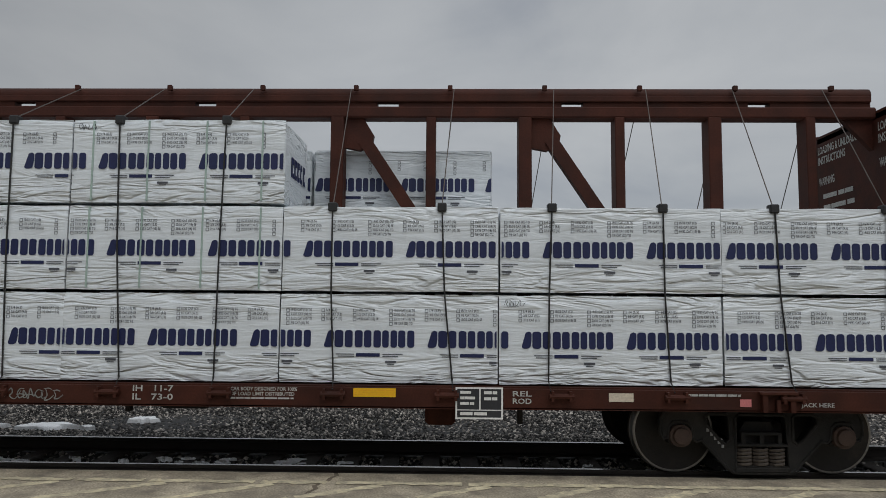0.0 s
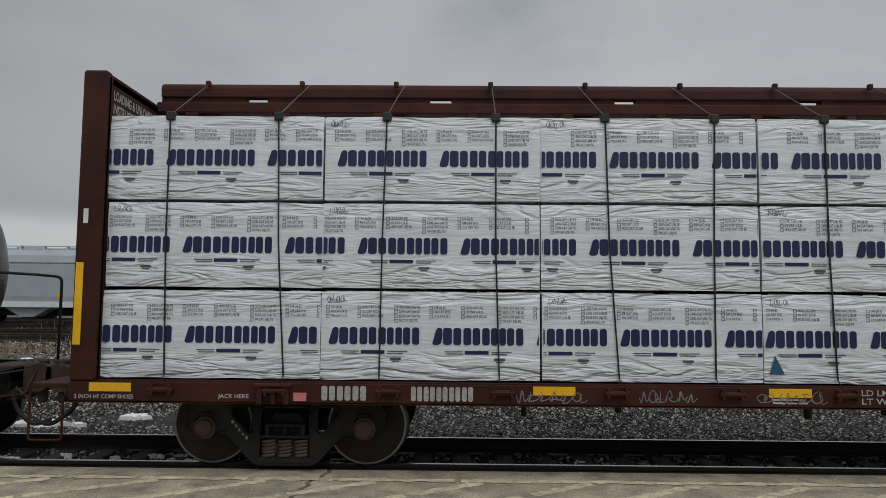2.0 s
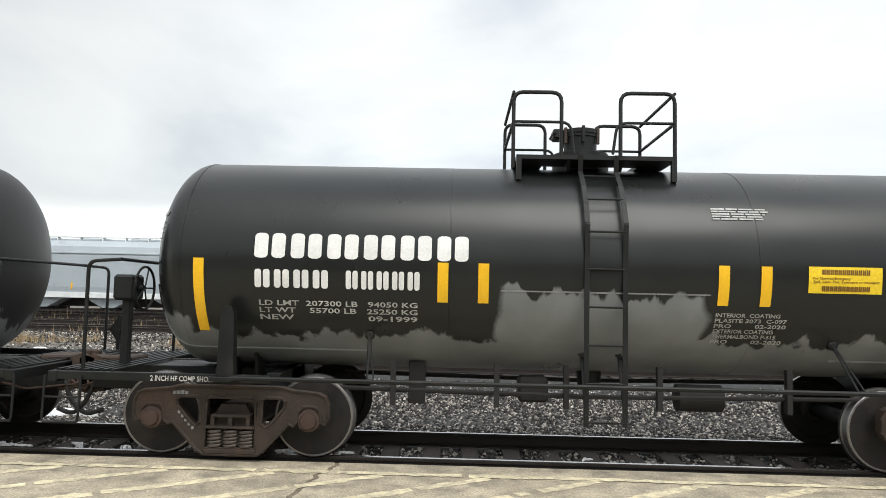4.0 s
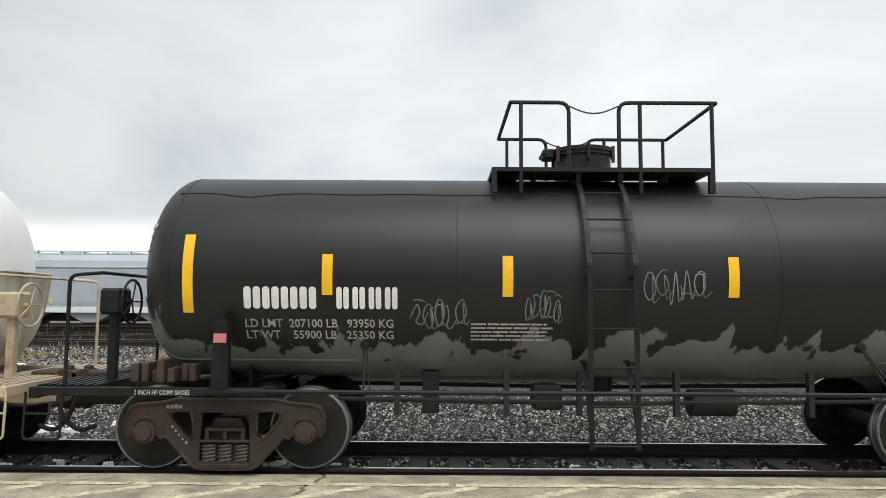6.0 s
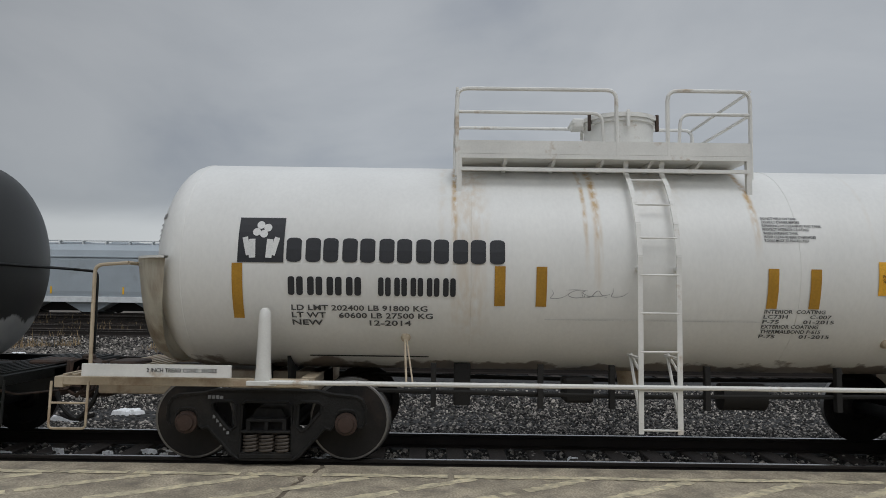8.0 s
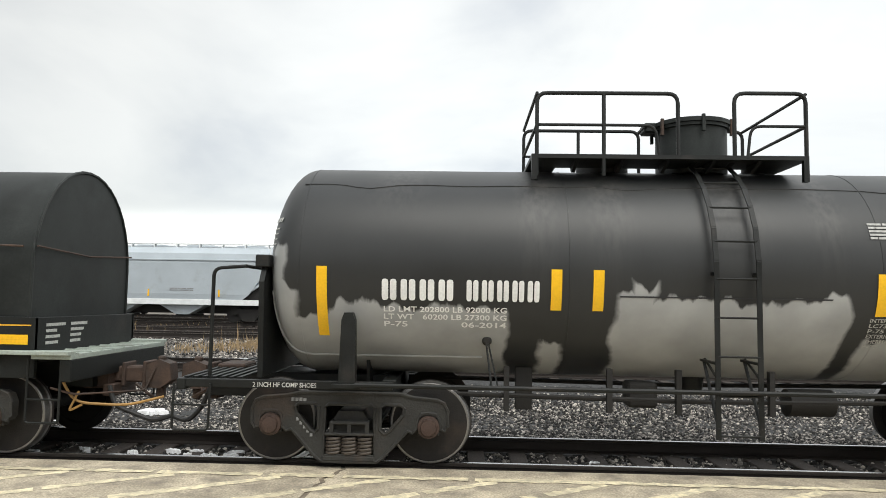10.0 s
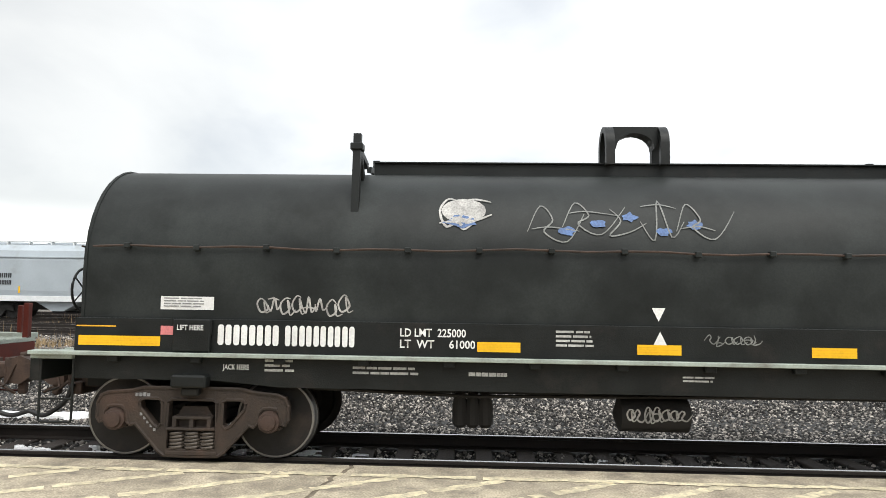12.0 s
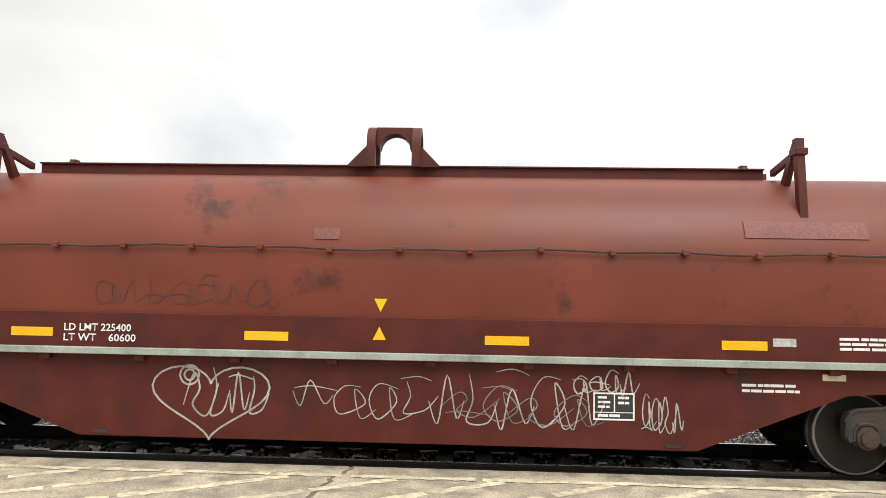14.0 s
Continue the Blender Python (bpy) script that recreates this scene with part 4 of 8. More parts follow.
def gear(kind):
    """Meshes of one truck in one finish."""
    if kind in GEAR:
        return GEAR[kind]
    steel = M[kind]
    g = {}
    bm = bmesh.new()
    y0, y1 = -1.09, -0.95
    side_casting(bm, y0, y1)
    box(bm, -0.30, 0.30, y0 - 0.02, y1 + 0.02, 0.06, 0.125, 0.015)
    g["frame"] = finish(bm, "side_frame", steel, True)
    # cast and stencilled marks on the frame
    bm = bmesh.new()
    rnd = random.Random(len(kind))
    for k in range(4):
        x = -0.66 + 0.045 * k
        box(bm, x, x + 0.034, y0 - 0.006, y0 + 0.01, 0.715, 0.715 + rnd.uniform(0.03, 0.045))
    for k in range(5):
        x, z = -0.60 + 0.04 * k, 0.50 - 0.043 * k
        box(bm, x, x + 0.028, y0 - 0.006, y0 + 0.01, z, z + rnd.uniform(0.025, 0.04))
    g["stencil"] = finish(bm, "frame_stencil", M["sign_grey"])
    bm = bmesh.new()
    tube(bm, [(0.078 * math.cos(a * 0.7), 0.078 * math.sin(a * 0.7), 0.125 + 0.215 * a / 50) for a in range(51)], 0.0175, 6)
    g["spring"] = finish(bm, "coil_spring", M["spring"], True)
    bm = bmesh.new()
    lathe(bm, [(-1.165, 0.05), (-1.16, 0.085), (-1.13, 0.095), (-1.125, 0.122), (-1.08, 0.128), (-1.0, 0.128)], "y", (0, 0, 0), 20)
    for k in range(3):
        a = 2.094 * k + 0.5
        lathe(bm, [(-1.135, 0.018), (-1.10, 0.018)], "y", (0.085 * math.cos(a) * 0.75, 0, 0.085 * math.sin(a) * 0.75), 6)
    g["cap"] = finish(bm, "bearing_cap", M["cap"], True)
    bm = bmesh.new()
    box(bm, -0.115, 0.115, -1.09, -0.93, 0.095, 0.15, 0.012)
    box(bm, -0.125, 0.125, -1.07, -0.95, -0.10, 0.11, 0.012)
    g["adapter"] = finish(bm, "bearing_adapter", steel)
    bm = bmesh.new()
    # bolster end: flanges and webs round two pockets
    box(bm, -0.275, 0.275, -1.12, 1.12, 0.345, 0.375, 0.008)
    box(bm, -0.225, 0.225, -1.10, 1.10, 0.465, 0.50, 0.008)
    for x in (-0.20, 0.0, 0.20):
        box(bm, x - 0.022, x + 0.022, -1.10, 1.10, 0.37, 0.47)
    box(bm, -0.19, 0.19, -1.02, 1.02, 0.37, 0.47)
    prism(bm, [(-0.20, 0.50), (0.20, 0.50), (0.14, 0.60), (-0.14, 0.60)], -1.0, 1.0)
    box(bm, -0.25, 0.25, -0.5, 0.5, 0.58, 0.74, 0.02)
    g["bolster"] = finish(bm, "bolster", steel)
    if "wheel" not in GEAR:
        bm = bmesh.new()
        prof = [(-0.835, 0.385), (-0.835, 0.448), (-0.828, 0.456), (-0.74, 0.458), (-0.725, 0.470), (-0.705, 0.484), (-0.695, 0.482), (-0.69, 0.455), (-0.69, 0.385), (-0.72, 0.36), (-0.735, 0.20), (-0.70, 0.15), (-0.70, 0.095)]
        front = [(-0.835, 0.385), (-0.80, 0.365), (-0.775, 0.26), (-0.775, 0.20), (-0.83, 0.145), (-0.84, 0.10)]
        lathe(bm, prof, "y", (0, 0, 0), 48, False)
        lathe(bm, front, "y", (0, 0, 0), 48, True)
        GEAR["wheel"] = finish(bm, "wheel", M["wheel"], True)
        bm = bmesh.new()
        lathe(bm, [(-0.838, 0.430), (-0.838, 0.449), (-0.830, 0.458), (-0.74, 0.4605), (-0.722, 0.474)], "y", (0, 0, 0), 48, False)
        GEAR["tread"] = finish(bm, "tread", M["tread"], True)
        bm = bmesh.new()
        lathe(bm, [(-1.10, 0.06), (-0.9, 0.075), (-0.85, 0.09), (0.85, 0.09), (0.9, 0.075), (1.10, 0.06)], "y", (0, 0, 0), 16)
        # chalk marks on the near wheel's face
        GEAR["axle"] = finish(bm, "axle", M["truck_dark"], True)
        bm = bmesh.new()
        box(bm, 0.27, 0.31, -0.812, -0.79, -0.04, 0.03)
        box(bm, -0.02, 0.02, -0.812, -0.79, 0.28, 0.30)
        GEAR["chalk"] = finish(bm, "chalk_mark", M["sign_pale"])
    GEAR[kind] = g
    return g


def add_truck(car, xc, kind, rim=True, seed=0):
    g = gear(kind)
    x = xc - base_shift(car)
    for s in (0, 1):
        fr = put("side_frame", g["frame"], car, (x, 0, 0))
        if s:
            fr.rotation_euler = (0, 0, math.pi)
        for dx in (-0.18, 0, 0.18):
            put("coil_spring", g["spring"], fr, (dx, -1.03, 0))
        tagged(put("frame_stencil", g["stencil"], fr, label="faded white stencil marks"), kind="stuff")
        for dx in (-0.889, 0.889):
            put("bearing_cap", g["cap"], fr, (dx, 0, 0.457))
            put("bearing_adapter", g["adapter"], fr, (dx, 0, 0.457))
    put("bolster", g["bolster"], car, (x, 0, 0))
    for k, dx in enumerate((-0.889, 0.889)):
        ax = put("wheelset", GEAR["axle"], car, (x + dx, 0, 0.457), "axle with two steel wheels")
        for s in (0, 1):
            w = put("wheel", GEAR["wheel"], ax)
            t = put("tread", GEAR["tread"], ax, label="bright worn rim") if rim else None
            if s:
                w.rotation_euler = (0, 0, math.pi)
                if t:
                    t.rotation_euler = (0, 0, math.pi)
        put("chalk_mark", GEAR["chalk"], ax, label="white chalk mark")
        WHEELS.append((ax, x + dx, seed * 0.7 + k * 2.1))


def add_coupler(car, x0, x1, z=0.86):
    """Drawbar from x0 to the knuckle at x1, with its hose."""
    s = 1 if x1 > x0 else -1
    bm = bmesh.new()
    box(bm, *sorted((x0, x1 - s * 0.30)), -0.11, 0.11, z - 0.10, z + 0.10, 0.02)
    box(bm, *sorted((x0 - s * 0.3, x0 + s * 0.05)), -0.24, 0.24, z - 0.17, z + 0.17, 0.02)
    c = part("coupler", bm, M["coupler"], car, "rusty cast coupler")
    bm = bmesh.new()
    a = x1 - s * 0.32
    prism(bm, [(a, z - 0.15), (a, z + 0.14), (a + s * 0.16, z + 0.20), (a + s * 0.30, z + 0.15), (a + s * 0.32, z - 0.06), (a + s * 0.18, z - 0.16)][::s], -0.20, 0.02)
    prism(bm, [(a, z - 0.13), (a, z + 0.13), (a + s * 0.22, z + 0.12), (a + s * 0.24, z - 0.13)][::s], 0.03, 0.20)
    box(bm, *sorted((a + s * 0.10, a + s * 0.20)), -0.13, -0.03, z - 0.30, z + 0.24, 0.02)
    part("knuckle", bm, M["coupler"], c)
    for k, (dx, w, hh) in enumerate(((0.02, 0.05, 0.17), (0.30, 0.04, 0.15), (0.46, 0.05, 0.14))):
        part("casting_rib", box(bmesh.new(), *sorted((a - s * dx, a - s * (dx + w))), -0.16, 0.16, z - hh, z + hh, 0.012), M["coupler"], c)
    part("lock_lift", tube(bmesh.new(), bend([(a + s * 0.1, -0.16, z - 0.28), (a + s * 0.05, -0.24, z - 0.22), (a - s * 0.1, -0.25, z - 0.1)], 0.03), 0.02, 6), M["coupler"], c, "", True)
    part("carrier_plate", box(bmesh.new(), *sorted((x0, x0 + s * 0.14)), -0.30, 0.30, z - 0.26, z - 0.11, 0.012), M["coupler"], c)
    bm = bmesh.new()
    tube(bm, bend([(x0 + s * 0.1, -0.32, z - 0.12), (x0 + s * 0.18, -0.34, z - 0.36), (x1 - s * 0.15, -0.30, z - 0.55), (x1 + s * 0.06, -0.28, z - 0.48)], 0.2, 5), 0.028, 8)
    part("air_hose", bm, M["hose"], car, "black rubber brake hose", True)
    bm = bmesh.new()
    tube(bm, bend([(x0 - s * 0.15, -1.15, z - 0.05), (x0 + s * 0.05, -1.0, z - 0.14), (x1 - s * 0.3, -0.25, z - 0.18), (x1 - s * 0.2, -0.2, z + 0.1)], 0.06), 0.014, 6)
    part("cut_lever", bm, M["coupler"], car, "thin bent uncoupling rod", True)


def placard(car, x, z, y, size, seed=0):
    """A diamond hazard placard on its holder."""
    bm = bmesh.new()
    prism(bm, [(x - size, z), (x, z - size), (x + size, z), (x, z + size)], y, y + 0.012)
    p = part("placard", bm, M["sign_white"], car, "white and black diamond hazard placard")
    bm = bmesh.new()
    prism(bm, [(x - 0.9 * size, z - 0.1 * size), (x, z - 0.98 * size), (x + 0.9 * size, z - 0.1 * size)], y - 0.004, y)
    for s in (-1, 1):
        prism(bm, [(x + s * 0.92 * size, z), (x + s * 0.97 * size, z), (x, z + 0.97 * size), (x, z + 0.92 * size)][::s], y - 0.004, y)
    part("placard_field", bm, M["sign_black"], p)
    bm = sheet(bmesh.new(), x - 0.62 * size, x + 0.62 * size, z - 0.26 * size, z + 0.30 * size)
    mark("number_field", bm, M["sign_white"], p, y - 0.003)
    mark("lettering", letters(bmesh.new(), "1830", x - 0.55 * size, x + 0.55 * size, z - 0.28 * size, z + 0.30 * size), M["sign_black"], p, y - 0.007)
    mark("class_number", letters(bmesh.new(), "8", x - 0.1 * size, x + 0.1 * size, z - 0.75 * size, z - 0.4 * size), M["sign_white"], p, y - 0.006)
    bm = box(bmesh.new(), x - 0.03, x + 0.03, y + 0.012, y + 0.03, 0.95, z, 0.004)
    part("placard_post", bm, M["black_frame"], p)


def far_placard(car, x, z, y):
    """The dark back of the far side's hazard placard."""
    p = part("far_placard", prism(bmesh.new(), [(x - 0.15, z), (x, z - 0.22), (x + 0.15, z), (x, z + 0.22)], y, y + 0.015), M["black_frame"], car, "dark back of a diamond placard")
    part("placard_post", box(bmesh.new(), x - 0.025, x + 0.025, y - 0.03, y, 0.93, z, 0.004), M["black_frame"], p)


def data_table(car, x0, x1, z0, z1, R, zc, line, field):
    """The inspection table: rules, columns and rows of small print."""
    if field:
        mark_round("table_field", sheet(bmesh.new(), x0, x1, z0, z1, 6), M[field], car, R, zc, lift=0.006)
    bm = bmesh.new()
    rows = 9
    for i in range(rows + 1):
        z = z0 + (z1 - z0) * i / rows
        sheet(bm, x0, x1, z - 0.004, z + 0.004)
    for f in (0, 0.385, 0.58, 0.8, 1):
        x = x0 + (x1 - x0) * f
        sheet(bm, x - 0.004, x + 0.004, z0, z1, 6)
    rnd = random.Random(2)
    h = (z1 - z0) / rows
    for i in range(rows):
        for f0, f1 in ((0.01, 0.36), (0.41, 0.56), (0.62, 0.76), (0.84, 0.97)):
            if rnd.random() < 0.82:
                bars(bm, x0 + (x1 - x0) * f0, x0 + (x1 - x0) * (f0 + (f1 - f0) * rnd.uniform(0.6, 1)), z0 + h * i + 0.012, z0 + h * (i + 1) - 0.008, 1, i, 0.8, 2)
    mark_round("inspection_table", bm, M[line], car, R, zc, "small-print inspection table", lift=0.011)


def phone_sign(car, x0, x1, z0, z1, R, zc, paint="lemon_sign"):
    s = mark_round("emergency_sign", sheet(bmesh.new(), x0, x1, z0, z1, 5), M[paint], car, R, zc, "yellow emergency sign with printed rows", 0.007)
    bm = bmesh.new()
    w, h = x1 - x0, z1 - z0
    blocks(bm, x0 + 0.18 * w, x0 + 0.84 * w, z0 + 0.70 * h, z0 + 0.90 * h, 12, 0.25)
    letters(bm, "For Chemical Emergency|Spill, Leak, Fire, Exposure or Accident", x0 + 0.06 * w, x0 + 0.96 * w, z0 + 0.36 * h, z0 + 0.62 * h)
    blocks(bm, x0 + 0.18 * w, x0 + 0.84 * w, z0 + 0.08 * h, z0 + 0.28 * h, 12, 0.25)
    mark_round("sign_print", bm, M["orange_text"], s, R, zc, lift=0.012)


def add_ladder(car, x0, x1, z_low, R, zc, z_top, material, y_out=-1.40, foot=True):
    """A ladder that stands off the tank's side and leans over its shoulder to the walkway."""
    pts = [(y_out, z_low), (y_out, zc + 0.1)]
    for k in range(1, 7):
        a = radians(8 + 11.5 * k)
        pts.append((-(R + 0.12) * math.cos(a), zc + (R + 0.12) * math.sin(a)))
    pts = [p for p in pts if p[1] < z_top - 0.05] + [(-0.86, z_top)]
    lad = None
    for x in (x0, x1):
        bm = bmesh.new()
        for (ya, za), (yb, zb) in zip(pts, pts[1:]):
            d = Vector((0, yb - ya, zb - za)).normalized()
            nrm = Vector((0, -d.z, d.y)) * 0.007
            e = d * 0.012
            q = [Vector((0, ya, za)) - nrm - e, Vector((0, ya, za)) + nrm - e, Vector((0, yb, zb)) + nrm + e, Vector((0, yb, zb)) - nrm + e]
            prism_x(bm, [(v.y, v.z) for v in q], x - 0.028, x + 0.028)
        if lad is None:
            lad = part("ladder", bm, material, car, "steel side ladder")
        else:
            part("stile", bm, material, lad)
    acc, nxt = 0.0, 0.03
    for (ya, za), (yb, zb) in zip(pts, pts[1:]):
        seg = math.hypot(yb - ya, zb - za)
        while nxt <= acc + seg:
            t = (nxt - acc) / seg
            y, z = ya + (yb - ya) * t, za + (zb - za) * t
            part("rung", tube(bmesh.new(), [(x0, y, z), (x1, y, z)], 0.012, 6), material, lad)
            nxt += 0.415
        acc += seg
    if foot:
        for x in (x0, x1):
            part("ladder_brace", tube(bmesh.new(), [(x, y_out, z_low + 0.10), (x, -0.98, 1.24)], 0.018, 6), material, lad)
            part("ladder_brace", tube(bmesh.new(), [(x, y_out, z_low + 0.62), (x + 0.03, -0.92, 1.26)], 0.015, 6), material, lad)
            part("ladder_brace", box(bmesh.new(), x - 0.02, x + 0.02, y_out, -0.90, 1.235, 1.26), material, lad)
            part("ladder_bracket", box(bmesh.new(), x - 0.02, x + 0.02, y_out, -R * 0.98, zc - 0.06, zc - 0.02), material, lad)


def hoop(parent, pts, material, r=0.024, bendr=0.12):
    return part("rail_hoop", tube(bmesh.new(), bend(pts, bendr), r, 8), material, parent, "", True)


def add_walkway(car, x0, x1, z, yh, material, toe=False):
    w = part("walkway", box(bmesh.new(), x0, x1, -yh, -0.322, z - 0.05, z), material, car, "grated walkway round the manway")
    part("deck_plate", box(bmesh.new(), x0, x1, 0.322, yh, z - 0.05, z), material, w)
    part("deck_plate", box(bmesh.new(), x0, x0 + 0.35, -0.32, 0.32, z - 0.05, z), material, w)
    part("deck_plate", box(bmesh.new(), x1 - 0.35, x1, -0.32, 0.32, z - 0.05, z), material, w)
    if toe:
        for y in (-yh, yh - 0.02):
            part("toe_board", box(bmesh.new(), x0, x1, y, y + 0.02, z + 0.002, z + 0.16), material, w)
    for x in (x0 + 0.03, x1 - 0.03):
        for y in (-yh + 0.03, yh - 0.03):
            part("walkway_leg", box(bmesh.new(), x - 0.03, x + 0.03, y - 0.03, y + 0.03, z - 0.52 if toe else z - 0.30, z - 0.05), material, w)
    n = int((x1 - x0) / 0.5)
    for i in range(1, n):
        x = x0 + (x1 - x0) * i / n
        part("bracket", prism_x(bmesh.new(), [(-yh + 0.02, z - 0.05), (-0.5, z - 0.05), (-0.5, z - 0.12), (-0.6, z - 0.16)], x - 0.02, x + 0.02), material, w)
    return w


def add_dome(car, x, r, z0, z1, material, bolts=True):
    bm = bmesh.new()
    lathe(bm, [(z0, r * 1.0), (z1 - 0.13, r), (z1 - 0.125, r * 1.07), (z1 - 0.085, r * 1.07)], "z", (x, 0, 0), 32)
    d = part("manway", bm, material, car, "round manway dome with bolted lid", True)
    part("lid", lathe(bmesh.new(), [(z1 - 0.083, r * 1.02), (z1 - 0.082, r * 1.12), (z1 - 0.03, r * 1.12), (z1 - 0.022, r * 1.0), (z1, r * 0.6)], "z", (x, 0, 0), 32), material, d, "", True)
    part("lid_hinge", box(bmesh.new(), x - r * 1.12 - 0.13, x - r * 1.05, -0.12, 0.12, z1 - 0.15, z1 - 0.02, 0.02), material, d)
    part("hinge_pin", tube(bmesh.new(), [(x - r * 1.12 - 0.12, -0.2, z1 - 0.08), (x - r * 1.12 - 0.12, 0.2, z1 - 0.08)], 0.025, 8), material, d)
    if bolts:
        for k in range(6):
            a = 1.047 * k + 0.52
            p = (x + r * 1.13 * math.cos(a), r * 1.13 * math.sin(a))
            part("eye_bolt", box(bmesh.new(), p[0] - 0.02, p[0] + 0.02, p[1] - 0.02, p[1] + 0.02, z1 - 0.22, z1 - 0.005, 0.006), M["coupler"] if k % 2 else material, d)


def end_deck(car, xa, xb, material, z=0.97):
    """The end platform from the tank's saddle at xa out to the end sill at xb."""
    s = 1 if xb > xa else -1
    bm = bmesh.new()
    for y in (-1.33, 1.25):
        box(bm, *sorted((xa, xb - s * 0.10)), y, y + 0.08, z - 0.09, z, 0.006)
    box(bm, *sorted((xb - s * 0.10, xb)), -1.33, 1.33, z - 0.12, z, 0.008)
    box(bm, *sorted((xa, xb)), -0.36, 0.36, z - 0.32, z - 0.02, 0.01)
    box(bm, *sorted((xa, xa + s * 0.16)), -0.92, 0.92, z - 0.30, z - 0.02, 0.01)
    d = part("end_sill", bm, material, car, "steel end sill and stub frame")
    bm = bmesh.new()
    for k in range(7):
        x = xb - s * (0.05 + 0.10 * k)
        box(bm, *sorted((x, x - s * 0.05)), -1.25, 1.25, z + 0.002, z + 0.02)
    part("end_grating", bm, material, d)
    # corner step
    bm = bmesh.new()
    xc = xb - s * 0.18
    tube(bm, bend([(xc - 0.2, -1.34, z - 0.05), (xc - 0.2, -1.36, z - 0.55), (xc + 0.2, -1.36, z - 0.55), (xc + 0.2, -1.34, z - 0.05)], 0.05), 0.014, 6)
    tube(bm, [(xc - 0.2, -1.35, z - 0.28), (xc + 0.2, -1.35, z - 0.28)], 0.012, 6)
    part("corner_step", bm, material, d, "", True)
    # end handrail
    bm = bmesh.new()
    xr = xb - s * 0.32
    for y in (-1.2, 1.2):
        tube(bm, bend([(xr, y, z), (xr, y, z + 1.22), (xr - s * 0.36, y * 0.98, z + 1.25)], 0.09), 0.021, 8)
    tube(bm, [(xr - s * 0.36, -1.17, z + 1.25), (xr - s * 0.36, 1.17, z + 1.25)], 0.02, 8)
    part("end_handrail", bm, material, d, "bent pipe handrail", True)
    return d


def brake_stand(car, x, material, y=-0.35, z0=0.95, z1=2.0, side=1):
    bm = bmesh.new()
    box(bm, x - 0.05, x + 0.05, y - 0.05, y + 0.05, z0, z1, 0.01)
    box(bm, x - 0.13, x + 0.13, y - 0.14, y + 0.14, z1 - 0.25, z1 + 0.06, 0.03)
    b = part("brake_stand", bm, material, car, "hand brake housing on a post")
    bm = bmesh.new()
    cx = x + side * 0.2
    ring = [(cx, y + 0.26 * math.cos(a), z1 - 0.1 + 0.26 * math.sin(a)) for a in [6.2832 * k / 24 for k in range(24)]]
    tube(bm, ring, 0.016, 6, True)
    for k in range(5):
        a = 1.2566 * k
        tube(bm, [(cx, y, z1 - 0.1), (cx, y + 0.26 * math.cos(a), z1 - 0.1 + 0.26 * math.sin(a))], 0.010, 5)
    tube(bm, [(cx, y, z1 - 0.1), (x, y, z1 - 0.1)], 0.03, 8)
    part("brake_wheel", bm, material, b, "spoked hand brake wheel", True)


def tank_shell(car, x0, x1, R, zc, material, depth=0.56):
    bm = bmesh.new()
    prof = [(x0 + depth * (1 - math.cos(math.pi / 2 * k / 14)), max(0.02, R * math.sin(math.pi / 2 * k / 14))) for k in range(15)]
    n = 14
    mid = [(x0 + depth + (x1 - x0 - 2 * depth) * i / n, R) for i in range(1, n)]
    end = [(x1 - depth * (1 - math.cos(math.pi / 2 * k / 14)), max(0.02, R * math.sin(math.pi / 2 * k / 14))) for k in range(14, -1, -1)]
    lathe(bm, prof + mid + end, "x", (0, 0, zc), 96)
    sh = part("tank", bm, material, car, "", True)
    # welded courses
    for f in (0.0, 0.32, 0.68, 1.0):
        x = x0 + depth + (x1 - x0 - 2 * depth) * f
        bm = lathe(bmesh.new(), [(x - 0.010, R - 0.01), (x - 0.006, R + 0.004), (x + 0.006, R + 0.004), (x + 0.010, R - 0.01)], "x", (0, 0, zc), 96, False)
        part("weld_seam", bm, material, sh, "", True)
    return sh


def reflectors(car, rows, R, zc, material):
    for x, z0, z1 in rows:
        mark_round("reflector", sheet(bmesh.new(), x, x + 0.118, z0, z1, 10), M[material], car, R, zc, "vertical yellow reflective strip" if material == "yellow" else "aged ochre reflective strip", 0.007)


